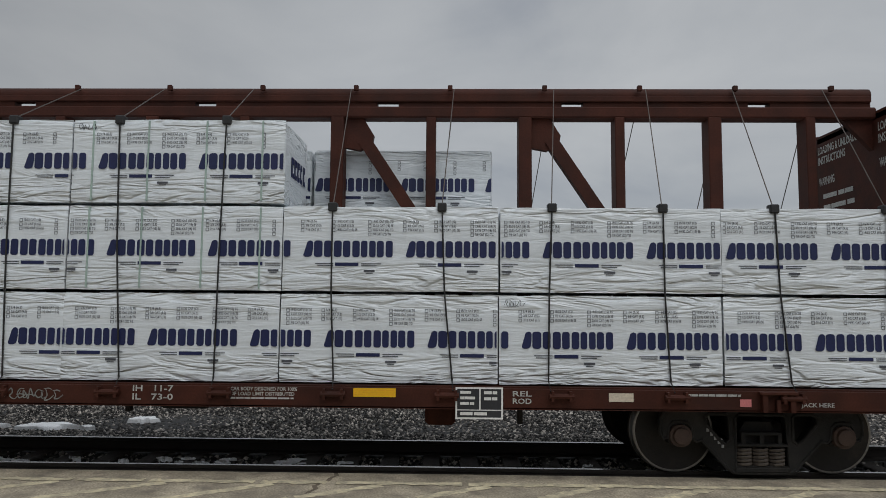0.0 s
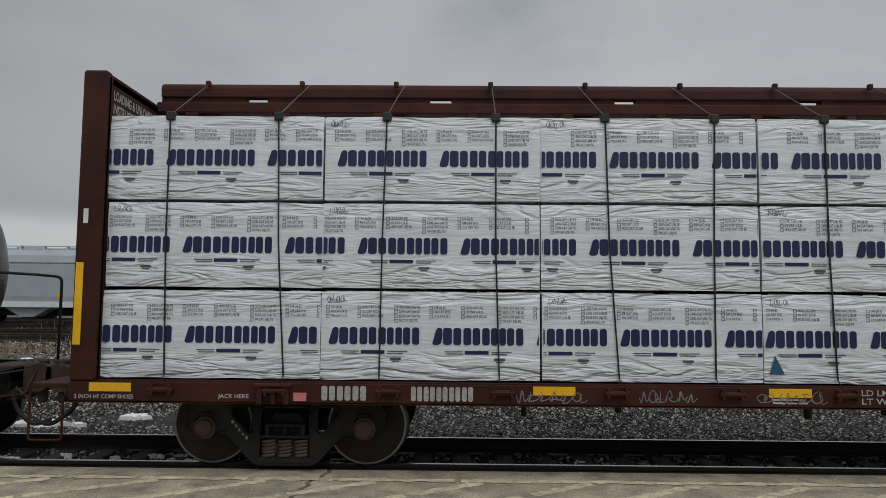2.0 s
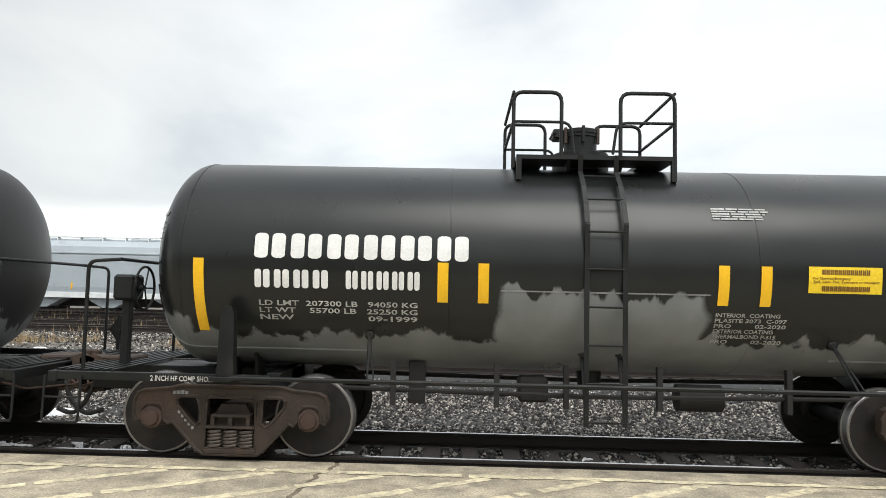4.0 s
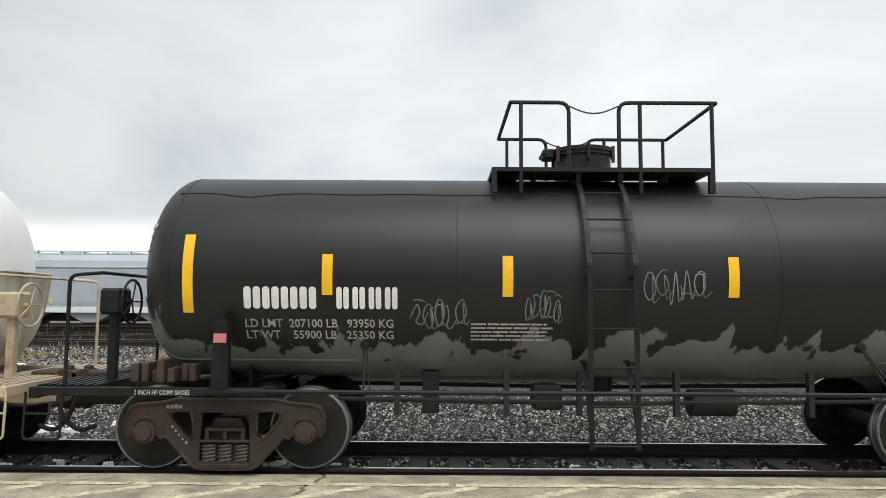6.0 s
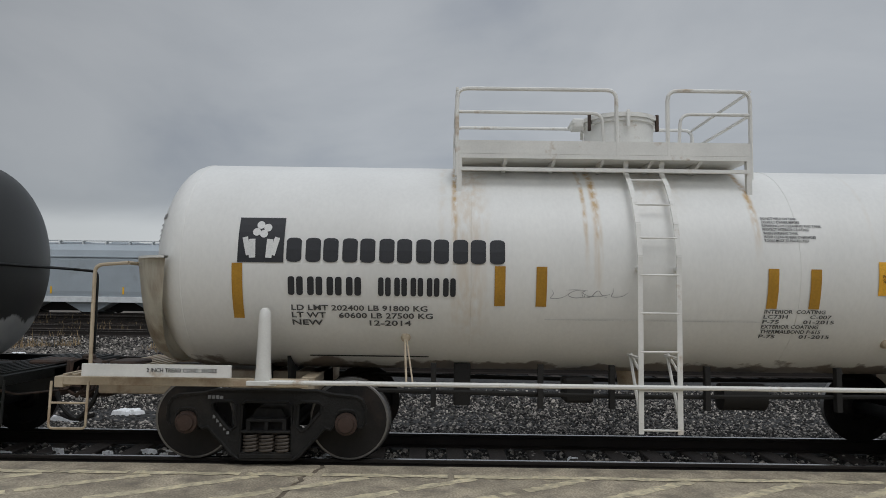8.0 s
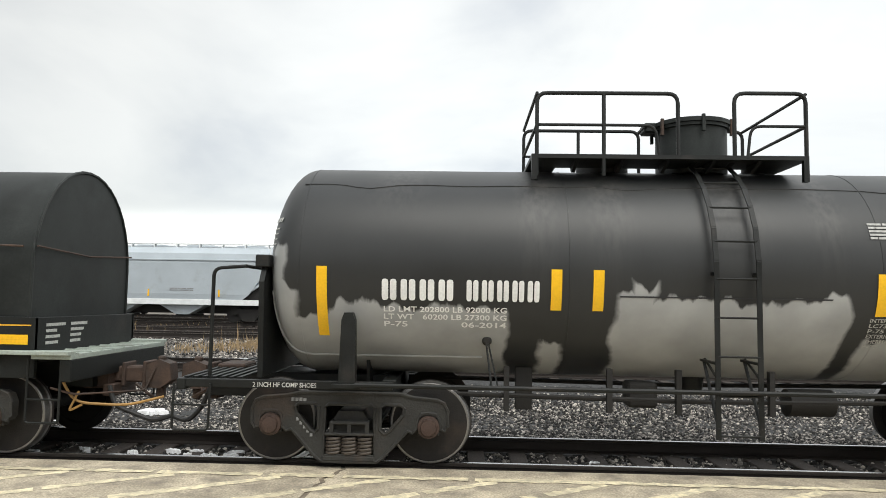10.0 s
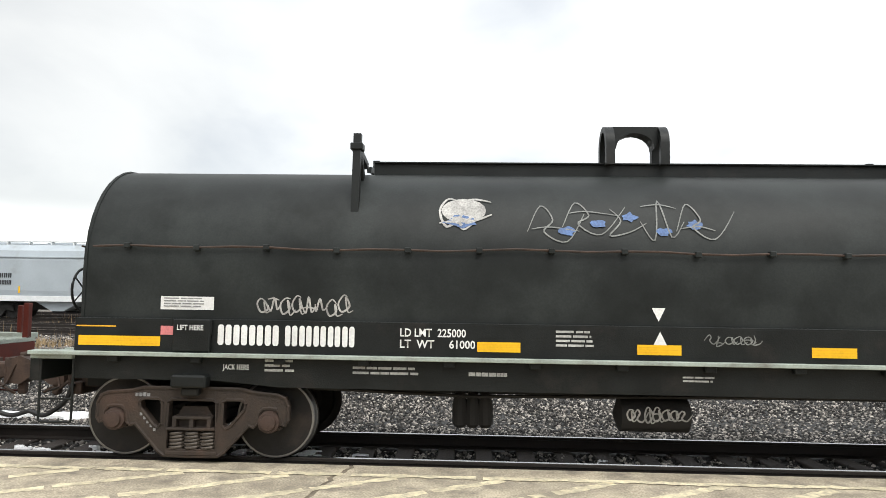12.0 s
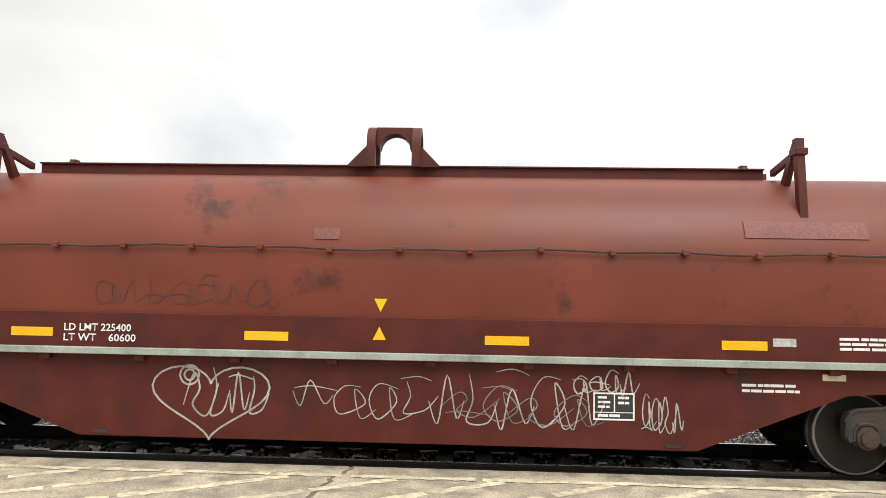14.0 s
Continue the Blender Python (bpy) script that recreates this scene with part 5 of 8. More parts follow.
def tank_car(name, label, xs, xe, R, zc, trucks, deck, shell, frame, gearkind, rail_mat=None, crown=False):
    xc = (trucks[0] + trucks[1]) / 2
    car = thing(name, (xc, 0, 0), label, "tank car", "freight cars of the train")
    SHIFT[car.name] = xc
    tank_shell(car, xs, xe, R, zc, shell)
    for i, x in enumerate(trucks):
        add_truck(car, x, gearkind, True, i + len(WHEELS))
    fm = M[frame]
    end_deck(car, trucks[0] + 0.5, deck[0], fm)
    end_deck(car, trucks[1] - 0.5, deck[1], fm)
    add_coupler(car, deck[0] + 0.1, deck[0] - 0.42)
    add_coupler(car, deck[1] - 0.1, deck[1] + 0.42)
    rm = rail_mat or fm
    for y in (-1.42, 1.42):
        part("side_pipe", tube(bmesh.new(), [(trucks[0] + 0.1, y, 0.945), (trucks[1] - 0.1, y, 0.945)], 0.026, 8), rm, car, "long pipe handhold along the side", True)
    for x in trucks:
        # saddle: cradle plates under the shell, and the upright at the bolster
        bm = bmesh.new()
        arc = [(R * 1.005 * math.sin(a), zc - R * 1.005 * math.cos(a)) for a in [radians(-32 + 5 * k) for k in range(14)]]
        prism_x(bm, arc + [(0.7, 0.80), (-0.6, 0.80)], x - 0.16, x - 0.12)
        prism_x(bm, arc + [(0.7, 0.80), (-0.6, 0.80)], x + 0.12, x + 0.16)
        sd = part("saddle", bm, M["under"] if rail_mat else fm, car, "welded saddle plates under the shell")
        for yy in (-1.29, 1.29):
            if rail_mat:
                bm = lathe(bmesh.new(), [(0.93, 0.095), (1.1, 0.082), (1.62, 0.068), (1.70, 0.06), (1.74, 0.03)], "z", (x, yy, 0), 14)
            else:
                bm = prism(bmesh.new(), [(x - 0.095, 0.93), (x + 0.095, 0.93), (x + 0.075, 1.64), (x + 0.045, 1.72), (x - 0.045, 1.72), (x - 0.075, 1.64)], yy - 0.06, yy + 0.06)
            part("saddle_post", bm, rm if rail_mat else fm, sd, "", True)
            part("post_foot", box(bmesh.new(), x - 0.16, x + 0.16, yy - 0.10, yy + 0.10, 0.90, 0.95, 0.006), rm if rail_mat else fm, sd)
    # crease of the belly jacket, turned up round each head, and the seam near the crown
    rnd = random.Random(len(label))
    for s_, xa in ((1, xs), (-1, xe)):
        pts = []
        for k in range(13):
            a = radians(86 - 86 * k / 12)
            z = zc - R * 0.80 + R * 0.62 * (1 - math.cos(a)) ** 1.3
            u = 0.56 * (0.30 + 0.95 * (1 - math.sin(a)))
            rr = R * math.sqrt(max(0.04, 1 - max(0.0, 1 - u / 0.56) ** 2)) + 0.004
            dz = max(-rr * 0.98, min(rr * 0.98, z - zc))
            pts.append((xa + s_ * u, -math.sqrt(rr * rr - dz * dz), zc + dz))
        z = pts[-1][2]
        for k in range(1, 9):
            pts.append((pts[12][0] + s_ * 0.24 * k, -math.sqrt(R * R - (z - zc) ** 2) - 0.004, z))
        if not rail_mat:
            part("jacket_crease", tube(bmesh.new(), pts, 0.013, 6), shell, car, "", True)
    pts = []
    for k in range(61 if crown else 0):
        x = xs + 0.5 + (xe - xs - 1.0) * k / 60
        a = 0.86 + 0.008 * math.sin(k * 0.9) - 0.05 * max(0.0, math.sin(k * 0.33)) ** 8
        pts.append((x, -(R + 0.001) * math.cos(a), zc + (R + 0.001) * math.sin(a)))
    if crown:
        part("crown_seam", tube(bmesh.new(), pts, 0.008, 6), shell, car, "", True)
    # stencil bars on the shoulder of each head
    for s_, xa in ((1, xs), (-1, xe)):
        bm = bmesh.new()
        for i, (w, h) in enumerate(((0.42, 0.05), (0.26, 0.018), (0.30, 0.018), (0.22, 0.018), (0.28, 0.018))):
            z1 = 2.80 - (0 if i == 0 else 0.12 + 0.06 * (i - 1))
            y = 0.0
            while y < w:
                ww = rnd.uniform(0.04, 0.09)
                vs = []
                for yy, zz in ((y, z1 - h), (y + ww * 0.8, z1 - h), (y + ww * 0.8, z1), (y, z1)):
                    py = -1.02 + yy
                    rho = math.hypot(py, zz - zc) / R
                    vs.append(bm.verts.new((xa + s_ * (0.56 * (1 - math.sqrt(max(0.0, 1 - rho * rho))) - 0.012), py, zz)))
                bm.faces.new(vs)
                y += ww
        tagged(part("head_stencil", bm, M["sign_grey" if rail_mat else "sign_pale"], car, "small stencil rows on the tank head"), kind="stuff")
    mid = xc
    # outlet, brake rigging and pipes under the belly
    bm = bmesh.new()
    lathe(bm, [(0.78, 0.14), (0.98, 0.16), (1.05, 0.2)], "z", (mid + 0.05, 0, 0), 16)
    part("bottom_outlet", bm, fm, car, "", True)
    bm = lathe(bmesh.new(), [(mid + 0.95, 0.03), (mid + 0.98, 0.16), (mid + 1.5, 0.16), (mid + 1.53, 0.03)], "x", (0, -0.55, 0.74), 16)
    part("air_reservoir", bm, M["under"], car, "", True)
    for y, z, r in ((-0.8, 0.80, 0.025), (-0.2, 0.70, 0.018), (0.6, 0.82, 0.03)):
        bm = tube(bmesh.new(), [(trucks[0] + 1.0, y, z), (mid, y, z - 0.04), (trucks[1] - 1.0, y, z)], r, 6)
        part("brake_rod", bm, M["under"], car, "", True)
    for i, f in enumerate((0.12, 0.3, 0.42, 0.58, 0.8)):
        x = trucks[0] + (trucks[1] - trucks[0]) * (0.12 + 0.8 * f)
        part("pipe_hanger", box(bmesh.new(), x - 0.03, x + 0.03, -0.88, -0.80, 0.62, 1.12), M["under"], car)
    for x in (trucks[0] + 1.55, trucks[1] - 1.55):
        zs = 1.42
        ysurf = -math.sqrt(R * R - (zc - zs) ** 2)
        sm = M["rust_white"] if rail_mat else fm
        st = part("pipe_strut", tube(bmesh.new(), [(x + 0.02, -1.42, 0.945), (x - 0.03, ysurf - 0.02, zs)], 0.013, 6), sm, car, "", True)
        part("strut_rod", tube(bmesh.new(), [(x + 0.09, -1.42, 0.945), (x - 0.01, ysurf - 0.02, zs)], 0.010, 6), sm, st, "", True)
        part("strut_pad", lathe(bmesh.new(), [(ysurf - 0.05, 0.03), (ysurf - 0.03, 0.055), (ysurf + 0.04, 0.06)], "y", (x - 0.02, 0, zs), 14), sm, st, "", True)
    part("brake_valve", box(bmesh.new(), mid - 0.9, mid - 0.55, -0.7, -0.4, 0.66, 0.95, 0.03), M["under"], car)
    part("lever_bracket", box(bmesh.new(), mid - 2.2, mid - 2.0, -0.6, -0.5, 0.6, 1.1, 0.01), M["under"], car)
    return car


T_GREY = (0.175, 0.185, 0.187)


def car_black_tank():
    shell = tank_mat("black_tank_paint", (0.0125, 0.0142, 0.0136), T_GREY, [(-9, 9, 1.44), (-1.17, 1.12, 1.93), (-5.6, -4.7, 1.62), (4.5, 5.6, 1.68)], rough=0.30, ragged=0.17)
    car = tank_car("tank_car", "glossy black tank car with chalky grey lower belly and yellow strips", 16.27, 26.84, 1.275, 2.25, (17.42, 25.74), (15.45, 27.62), shell, "black_frame", "truck_brown")
    R, zc = 1.275, 2.25
    dk = M["black_frame"]
    w = add_walkway(car, 20.61, 22.50, 3.58, 0.80, dk)
    for y in (-0.78, 0.78):
        hoop(w, [(20.57, y, 3.42), (20.57, y, 4.34), (21.14, y, 4.34), (21.14, y, 3.58)], dk)
        hoop(w, [(22.48, y, 3.42), (22.48, y, 4.34), (21.84, y, 4.34), (21.84, y, 3.58)], dk)
        hoop(w, [(20.57, y, 3.98), (21.25, y, 3.98), (21.29, y, 3.6)], dk, 0.018)
        hoop(w, [(22.48, y, 3.98), (21.80, y, 3.98), (21.75, y, 3.6)], dk, 0.018)
    for x in (20.57, 22.48):
        for z in (4.34, 3.98):
            hoop(w, [(x, -0.78, z), (x, 0, z), (x, 0.78, z)], dk, 0.02)
    add_dome(car, 21.50, 0.21, 3.50, 4.09, dk)
    bm = lathe(bmesh.new(), [(3.50, 0.36), (3.74, 0.36), (3.76, 0.30)], "z", (21.5, 0, 0), 28)
    part("manway_flange", bm, dk, car, "", True)
    add_ladder(car, 21.36, 21.78, 0.52, R, zc, 3.56, dk, -1.29)
    reflectors(car, [(16.99, 1.43, 2.25), (19.72, 1.81, 2.25), (20.17, 1.81, 2.25), (22.80, 1.84, 2.28), (23.26, 1.84, 2.28), (26.03, 1.53, 2.28)], R, zc, "yellow")
    mark_round("name_marking", blocks(bmesh.new(), 17.67, 20.12, 2.265, 2.545, 6, 0.22), M["sign_white"], car, R, zc, "bold white painted blocks")
    bm = blocks(bmesh.new(), 17.68, 18.55, 1.935, 2.14, 4, 0.32)
    mark_round("number_marking", blocks(bm, 18.70, 19.56, 1.935, 2.14, 5, 0.32), M["sign_white"], car, R, zc, "white painted running-number blocks")
    mark_round("weight_lettering", letters(bmesh.new(), "LD LMT  207300 LB   94050 KG|LT WT    55700 LB   25250 KG|NEW                  09-1999", 17.72, 19.5, 1.56, 1.80), M["sign_pale"], car, R, zc, "small white weight lettering")
    mark_round("coating_lettering", letters(bmesh.new(), "INTERIOR  COATING|PLASITE 3073  C-097|PRO         02-2020|EXTERIOR COATING|THERMALBOND P-615|PRO         02-2020", 22.8, 23.59, 1.40, 1.76), M["sign_pale"], car, R, zc, "small white lettering")
    mark_round("notice_print", bars(bmesh.new(), 22.78, 23.43, 2.79, 2.94, 5, 3, 0.6, 4), M["sign_pale"], car, R, zc)
    mark_round("class_lettering", letters(bmesh.new(), "DOT 111A100W2", 24.68, 25.1, 2.52, 2.58), M["sign_pale"], car, R, zc)
    phone_sign(car, 23.77, 24.56, 2.0, 2.29, R, zc)
    data_table(car, 24.68, 25.79, 1.99, 2.44, R, zc, "sign_pale", None)
    bm = bmesh.new()
    for a in ((24.68, 25.11, 1.75, 1.765), (24.68, 25.11, 1.665, 1.68), (24.68, 24.70, 1.665, 1.765), (25.09, 25.11, 1.665, 1.765)):
        sheet(bm, *a)
    bars(bm, 24.75, 25.05, 1.69, 1.74, 1, 2, 0.8, 5)
    mark_round("plate_print", bm, M["sign_white"], car, R, zc)
    placard(car, 25.69, 1.42, -1.44, 0.21)
    far_placard(car, 27.746, 1.28, 1.3)
    mark("sill_lettering", letters(bmesh.new(), "2 INCH HF COMP SHOES", 25.9, 26.6, 0.87, 0.95), M["sign_pale"], car, -1.335)
    mark("sill_lettering", letters(bmesh.new(), "2 INCH HF COMP SHOES", 16.6, 17.3, 0.87, 0.95), M["sign_pale"], car, -1.335)
    # ridge of the insulation jacket
    mark_round("jacket_ridge", sheet(bmesh.new(), 20.42, 22.72, 1.945, 1.962, 1, 12), M["sign_grey"], car, R, zc)
    brake_stand(car, 15.92, dk, -0.55)
    return car


def car_black_gatx():
    shell = tank_mat("satin_black_tank_paint", (0.0125, 0.0132, 0.0130), (0.165, 0.17, 0.17), [(-9, 9, 1.46), (-6, -5.1, 1.85), (-0.2, 1.4, 1.5)], ragged=0.30)
    xc = 8.645
    R, zc = 1.25, 2.233
    car = tank_car("tank_car", "satin black tank car with peeling grey belly and spray scrawls", 3.07, 14.22, R, zc, (4.27, 13.02), (2.20, 15.07), shell, "black_frame", "truck_brown", crown=True)
    dk = M["black_frame"]
    w = add_walkway(car, 7.25, 9.86, 3.50, 0.92, dk)
    for y in (-0.9, 0.9):
        hoop(w, [(7.47, y, 4.28), (8.16, y, 4.28), (8.16, y, 3.5)], dk)
        hoop(w, [(9.90, y, 4.28), (8.75, y, 4.28), (8.75, y, 3.5)], dk)
        for x in (7.594, 9.0, 9.85):
            hoop(w, [(x, y, 3.2), (x, y, 3.8), (x, y, 4.28)], dk)
        part("safety_chain", tube(bmesh.new(), [(8.16 + 0.59 * k / 8, y, 4.24 - 0.09 * math.sin(math.pi * k / 8)) for k in range(9)], 0.010, 5), M["wire"], w)
    for x in (7.47, 9.90):
        hoop(w, [(x, -0.9, 4.28), (x, 0, 4.28), (x, 0.9, 4.28)], dk, 0.024)
    add_dome(car, 8.5, 0.36, 3.35, 3.93, dk)
    add_ladder(car, 8.28, 8.78, 0.36, R, zc, 3.47, dk)
    reflectors(car, [(3.79, 1.78, 2.655), (5.34, 1.985, 2.44), (7.345, 1.975, 2.43), (9.85, 1.98, 2.43), (11.85, 1.98, 2.43), (13.42, 1.78, 2.65)], R, zc, "yellow")
    bm = blocks(bmesh.new(), 4.47, 5.30, 1.83, 2.075, 4, 0.16)
    mark_round("number_marking", blocks(bm, 5.50, 6.22, 1.83, 2.075, 4, 0.32), M["sign_white"], car, R, zc, "bold white running-number blocks")
    mark_round("weight_lettering", letters(bmesh.new(), "LD LMT  207100 LB   93950 KG|LT WT    55900 LB   25350 KG", 4.47, 6.13, 1.46, 1.72), M["sign_pale"], car, R, zc, "small white weight lettering")
    mark_round("notice_print", bars(bmesh.new(), 7.0, 8.0, 1.46, 1.68, 5, 6, 0.5, 7), M["sign_pale"], car, R, zc)
    mark_round("spray_scrawl", scribble(bmesh.new(), 6.35, 6.95, 1.62, 1.95, 4, 0.018, 5), M["graffiti_dim"], car, R, zc, "faded white spray scrawl")
    mark_round("spray_scrawl", scribble(bmesh.new(), 7.6, 8.0, 1.7, 2.05, 4, 0.014, 8), M["graffiti_dim"], car, R, zc, "faded white spray scrawl")
    mark_round("spray_scrawl", scribble(bmesh.new(), 8.9, 9.6, 1.9, 2.3, 4, 0.014, 9), M["graffiti_dim"], car, R, zc, "faded white spray scrawl")
    mark("sill_lettering", letters(bmesh.new(), "2 INCH HF COMP SHOES", 3.35, 3.95, 0.88, 0.95), M["sign_pale"], car, -1.335)
    mark("label_patch", sheet(bmesh.new(), 4.20, 4.34, 1.46, 1.56), M["pink"], car, -1.365, "small faded pink label")
    placard(car, 12.9, 1.42, -1.44, 0.21)
    far_placard(car, 14.9, 1.28, 1.3)
    brake_stand(car, 2.75, dk, -0.6)
    rnd = random.Random(3)
    for k in range(7):
        x = 3.2 + 0.1 * k
        bm = box(bmesh.new(), x, x + 0.08, -1.05 + rnd.uniform(-0.1, 0.1), -0.8, 1.0, 1.12 + rnd.uniform(0, 0.16), 0.01)
        part("valve_block", bm, M["coupler"], car, "rusty brake valve block")
    return car


def car_white_tank():
    shell = tank_mat("white_tank_paint", (0.77, 0.765, 0.735), (0.26, 0.225, 0.195), [(-9, 9, 1.10)], 0.36, 0.10, [(-0.62, 0.07, 1.6, 3.2, 0.75), (-0.75, 0.04, 2.0, 3.0, 0.6), (1.16, 0.06, 2.2, 3.0, 0.8), (-2.22, 0.05, 1.4, 3.0, 0.7), (-2.36, 0.07, 1.3, 3.3, 0.12), (2.45, 0.04, 1.3, 3.2, 0.06), (-2.05, 0.30, 1.2, 1.9, 0.25), (3.95, 0.05, 1.3, 3.2, 0.05), (0.1, 0.5, 2.6, 3.6, 0.22)], var=0.05)
    R, zc = 1.278, 2.257
    car = tank_car("tank_car", "white tank car with rust streaks and grimy belly", -10.22, 1.014, R, zc, (-8.69, -0.11), (-10.95, 1.95), shell, "rust_white", "truck_dark", M["white_paint"])
    wh = M["white_paint"]
    w = add_walkway(car, -6.6, -3.16, 3.56, 0.95, wh, True)
    for y in (-0.93, 0.93):
        hoop(w, [(-6.6, y, 3.3), (-6.6, y, 4.34), (-4.73, y, 4.34), (-4.73, y, 3.56)], wh)
        hoop(w, [(-3.16, y, 3.3), (-3.16, y, 4.34), (-4.13, y, 4.34), (-4.13, y, 3.56)], wh)
        hoop(w, [(-6.6, y, 4.06), (-4.9, y, 4.06), (-4.88, y, 3.6)], wh, 0.02)
        hoop(w, [(-3.16, y, 4.06), (-3.98, y, 4.06), (-4.0, y, 3.6)], wh, 0.02)
    for x in (-6.6, -3.16):
        for z in (4.34, 4.06):
            hoop(w, [(x, -0.93, z), (x, 0, z), (x, 0.93, z)], wh, 0.02)
    part("side_beam", box(bmesh.new(), -6.55, -3.2, -0.97, -0.92, 3.36, 3.40), wh, w)
    add_dome(car, -4.47, 0.44, 3.5, 4.24, wh)
    add_ladder(car, -4.6, -4.18, 0.46, R, zc, 3.50, wh)
    reflectors(car, [(-9.08, 1.62, 2.23), (-6.17, 1.79, 2.23), (-5.71, 1.79, 2.23), (-3.15, 1.80, 2.24), (-2.68, 1.80, 2.24), (0.07, 1.58, 2.25)], R, zc, "ochre")
    lg = mark_round("emblem", sheet(bmesh.new(), -9.02, -8.51, 2.24, 2.745, 6, 3), M["sign_black"], car, R, zc, "black square emblem with pale shapes", 0.007)
    bm = bmesh.new()
    for ex, ez, er in ((-8.78, 2.66, 0.045), (-8.70, 2.63, 0.045), (-8.82, 2.58, 0.045), (-8.74, 2.56, 0.045)):
        vs = [bm.verts.new((ex + er * math.cos(a), 0, ez + er * math.sin(a))) for a in [0.449 * k for k in range(14)]]
        bm.faces.new(vs)
    for s in (-1, 1):
        ribbon(bm, [(-8.765 + s * (0.18 - 0.05 * t), 2.52 - 0.20 * t) for t in (0, 0.3, 0.6, 1)], 0.06)
        ribbon(bm, [(-8.765 + s * 0.10, 2.50), (-8.765 + s * 0.09, 2.29)], 0.07)
    mark_round("emblem_shapes", bm, M["sign_white"], lg, R, zc, lift=0.012)
    mark_round("name_marking", blocks(bmesh.new(), -8.48, -6.03, 2.25, 2.52, 6, 0.1), M["sign_black"], car, R, zc, "bold black painted blocks")
    bm = blocks(bmesh.new(), -8.46, -7.60, 1.885, 2.09, 4, 0.32)
    mark_round("number_marking", blocks(bm, -7.46, -6.56, 1.885, 2.09, 5, 0.32), M["sign_black"], car, R, zc, "black running-number blocks")
    mark_round("weight_lettering", letters(bmesh.new(), "LD LMT 202400 LB 91800 KG|LT WT    60600 LB 27500 KG|NEW            12-2014", -8.43, -6.85, 1.53, 1.78), M["sign_slate"], car, R, zc, "faded grey weight lettering")
    mark_round("coating_lettering", letters(bmesh.new(), "INTERIOR  COATING|LC73H         C-007|P-75         01-2015|EXTERIOR COATING|THERMALBOND P-615|P-75         01-2015", -3.16, -2.36, 1.45, 1.79), M["sign_slate"], car, R, zc)
    mark_round("notice_lettering", letters(bmesh.new(), "DO NOT WELD ON TANK|CONSULT OWNER BEFORE|REPAIRING OR CLEANING THIS TANK|PROTECT INTERIOR COATING|WHEN ENTERING TANK|WEAR CLEAN RUBBER OVERSHOES|TOOLS MUST BE PROTECTED", -3.175, -2.51, 2.53, 2.83), M["sign_black"], car, R, zc)
    mark_round("class_lettering", letters(bmesh.new(), "DOT 111A100W2", -1.12, -0.72, 2.41, 2.47), M["sign_black"], car, R, zc)
    phone_sign(car, -1.93, -1.24, 1.96, 2.33, R, zc, "orange_sign")
    data_table(car, -1.11, -0.08, 1.97, 2.40, R, zc, "sign_pale", "sign_black")
    pl = mark_round("data_plate", sheet(bmesh.new(), -1.146, -0.706, 1.505, 1.77, 4), M["sign_black"], car, R, zc, "framed steel data plate", 0.006)
    mark_round("plate_field", sheet(bmesh.new(), -1.125, -0.727, 1.525, 1.75, 4), M["sign_pale"], pl, R, zc, lift=0.010)
    bm = bmesh.new()
    for a in ((-1.07, -0.96, 1.58, 1.70), (-0.93, -0.83, 1.58, 1.70)):
        sheet(bm, *a, 2)
    mark_round("plate_windows", bm, M["sign_grey"], pl, R, zc, lift=0.013)
    bm = sheet(bmesh.new(), -5.6, -3.18, 1.64, 1.655)
    mark_round("jacket_ridge", bm, M["sign_white"], car, R, zc)
    mark_round("scratches", scribble(bmesh.new(), -5.6, -4.7, 1.88, 2.0, 3, 0.006, 3), M["sign_grey"], car, R, zc)
    mark_round("belly_line", sheet(bmesh.new(), -8.3, -6.9, 1.17, 1.185), M["sign_black"], car, R, zc)
    # the flared saddle pocket round the lower half of each tank end
    for s, x in ((1, 0.60), (-1, -9.80)):
        bm = bmesh.new()
        rings = []
        for fr in (0, 0.2, 0.4, 0.6, 0.75, 0.87, 0.95, 1.0):
            wide = 1.04 * math.sqrt(1 - 0.95 * fr ** 2.6)
            deep = 0.98 - 0.22 * fr ** 2
            ring = []
            for k in range(25):
                a = radians(-90 + 180 * k / 24)
                low = math.cos(a)
                ring.append(bm.verts.new((x + s * (0.60 * fr * (1 - 0.45 * low) + 0.22 * low ** 1.5), R * wide * math.sin(a), zc + 0.02 - R * deep * low)))
            rings.append(ring)
        for a, b in zip(rings, rings[1:]):
            for k in range(24):
                bm.faces.new((a[k], a[k + 1], b[k + 1], b[k]))
        bm.faces.new(rings[-1])
        bmesh.ops.solidify(bm, geom=bm.faces[:], thickness=0.02)
        part("end_cradle", bm, M["cradle"], car, "rust-stained white flared cradle round the tank end", True)
        bm = bmesh.new()
        loops = []
        for grow, z in ((0.97, 2.272), (1.06, 2.272), (1.06, 2.298), (0.97, 2.298)):
            loops.append([bm.verts.new((x - s * 0.02 + s * 0.62 * grow * math.cos(t), R * 1.04 * grow * math.sin(t), z)) for t in [math.pi * (k / 24 - 0.5) for k in range(25)]])
        for i in range(4):
            p, q = loops[i], loops[(i + 1) % 4]
            for k in range(24):
                bm.faces.new((p[k], p[k + 1], q[k + 1], q[k]))
        part("cradle_rim", bm, wh, car)
    mark("sill_strip", sheet(bmesh.new(), 0.01, 1.06, 0.995, 1.115), M["sign_white"], car, -1.44, "white painted sill strip")
    part("sill_plate", box(bmesh.new(), 0.0, 1.66, -1.435, -1.40, 0.99, 1.12), wh, car)
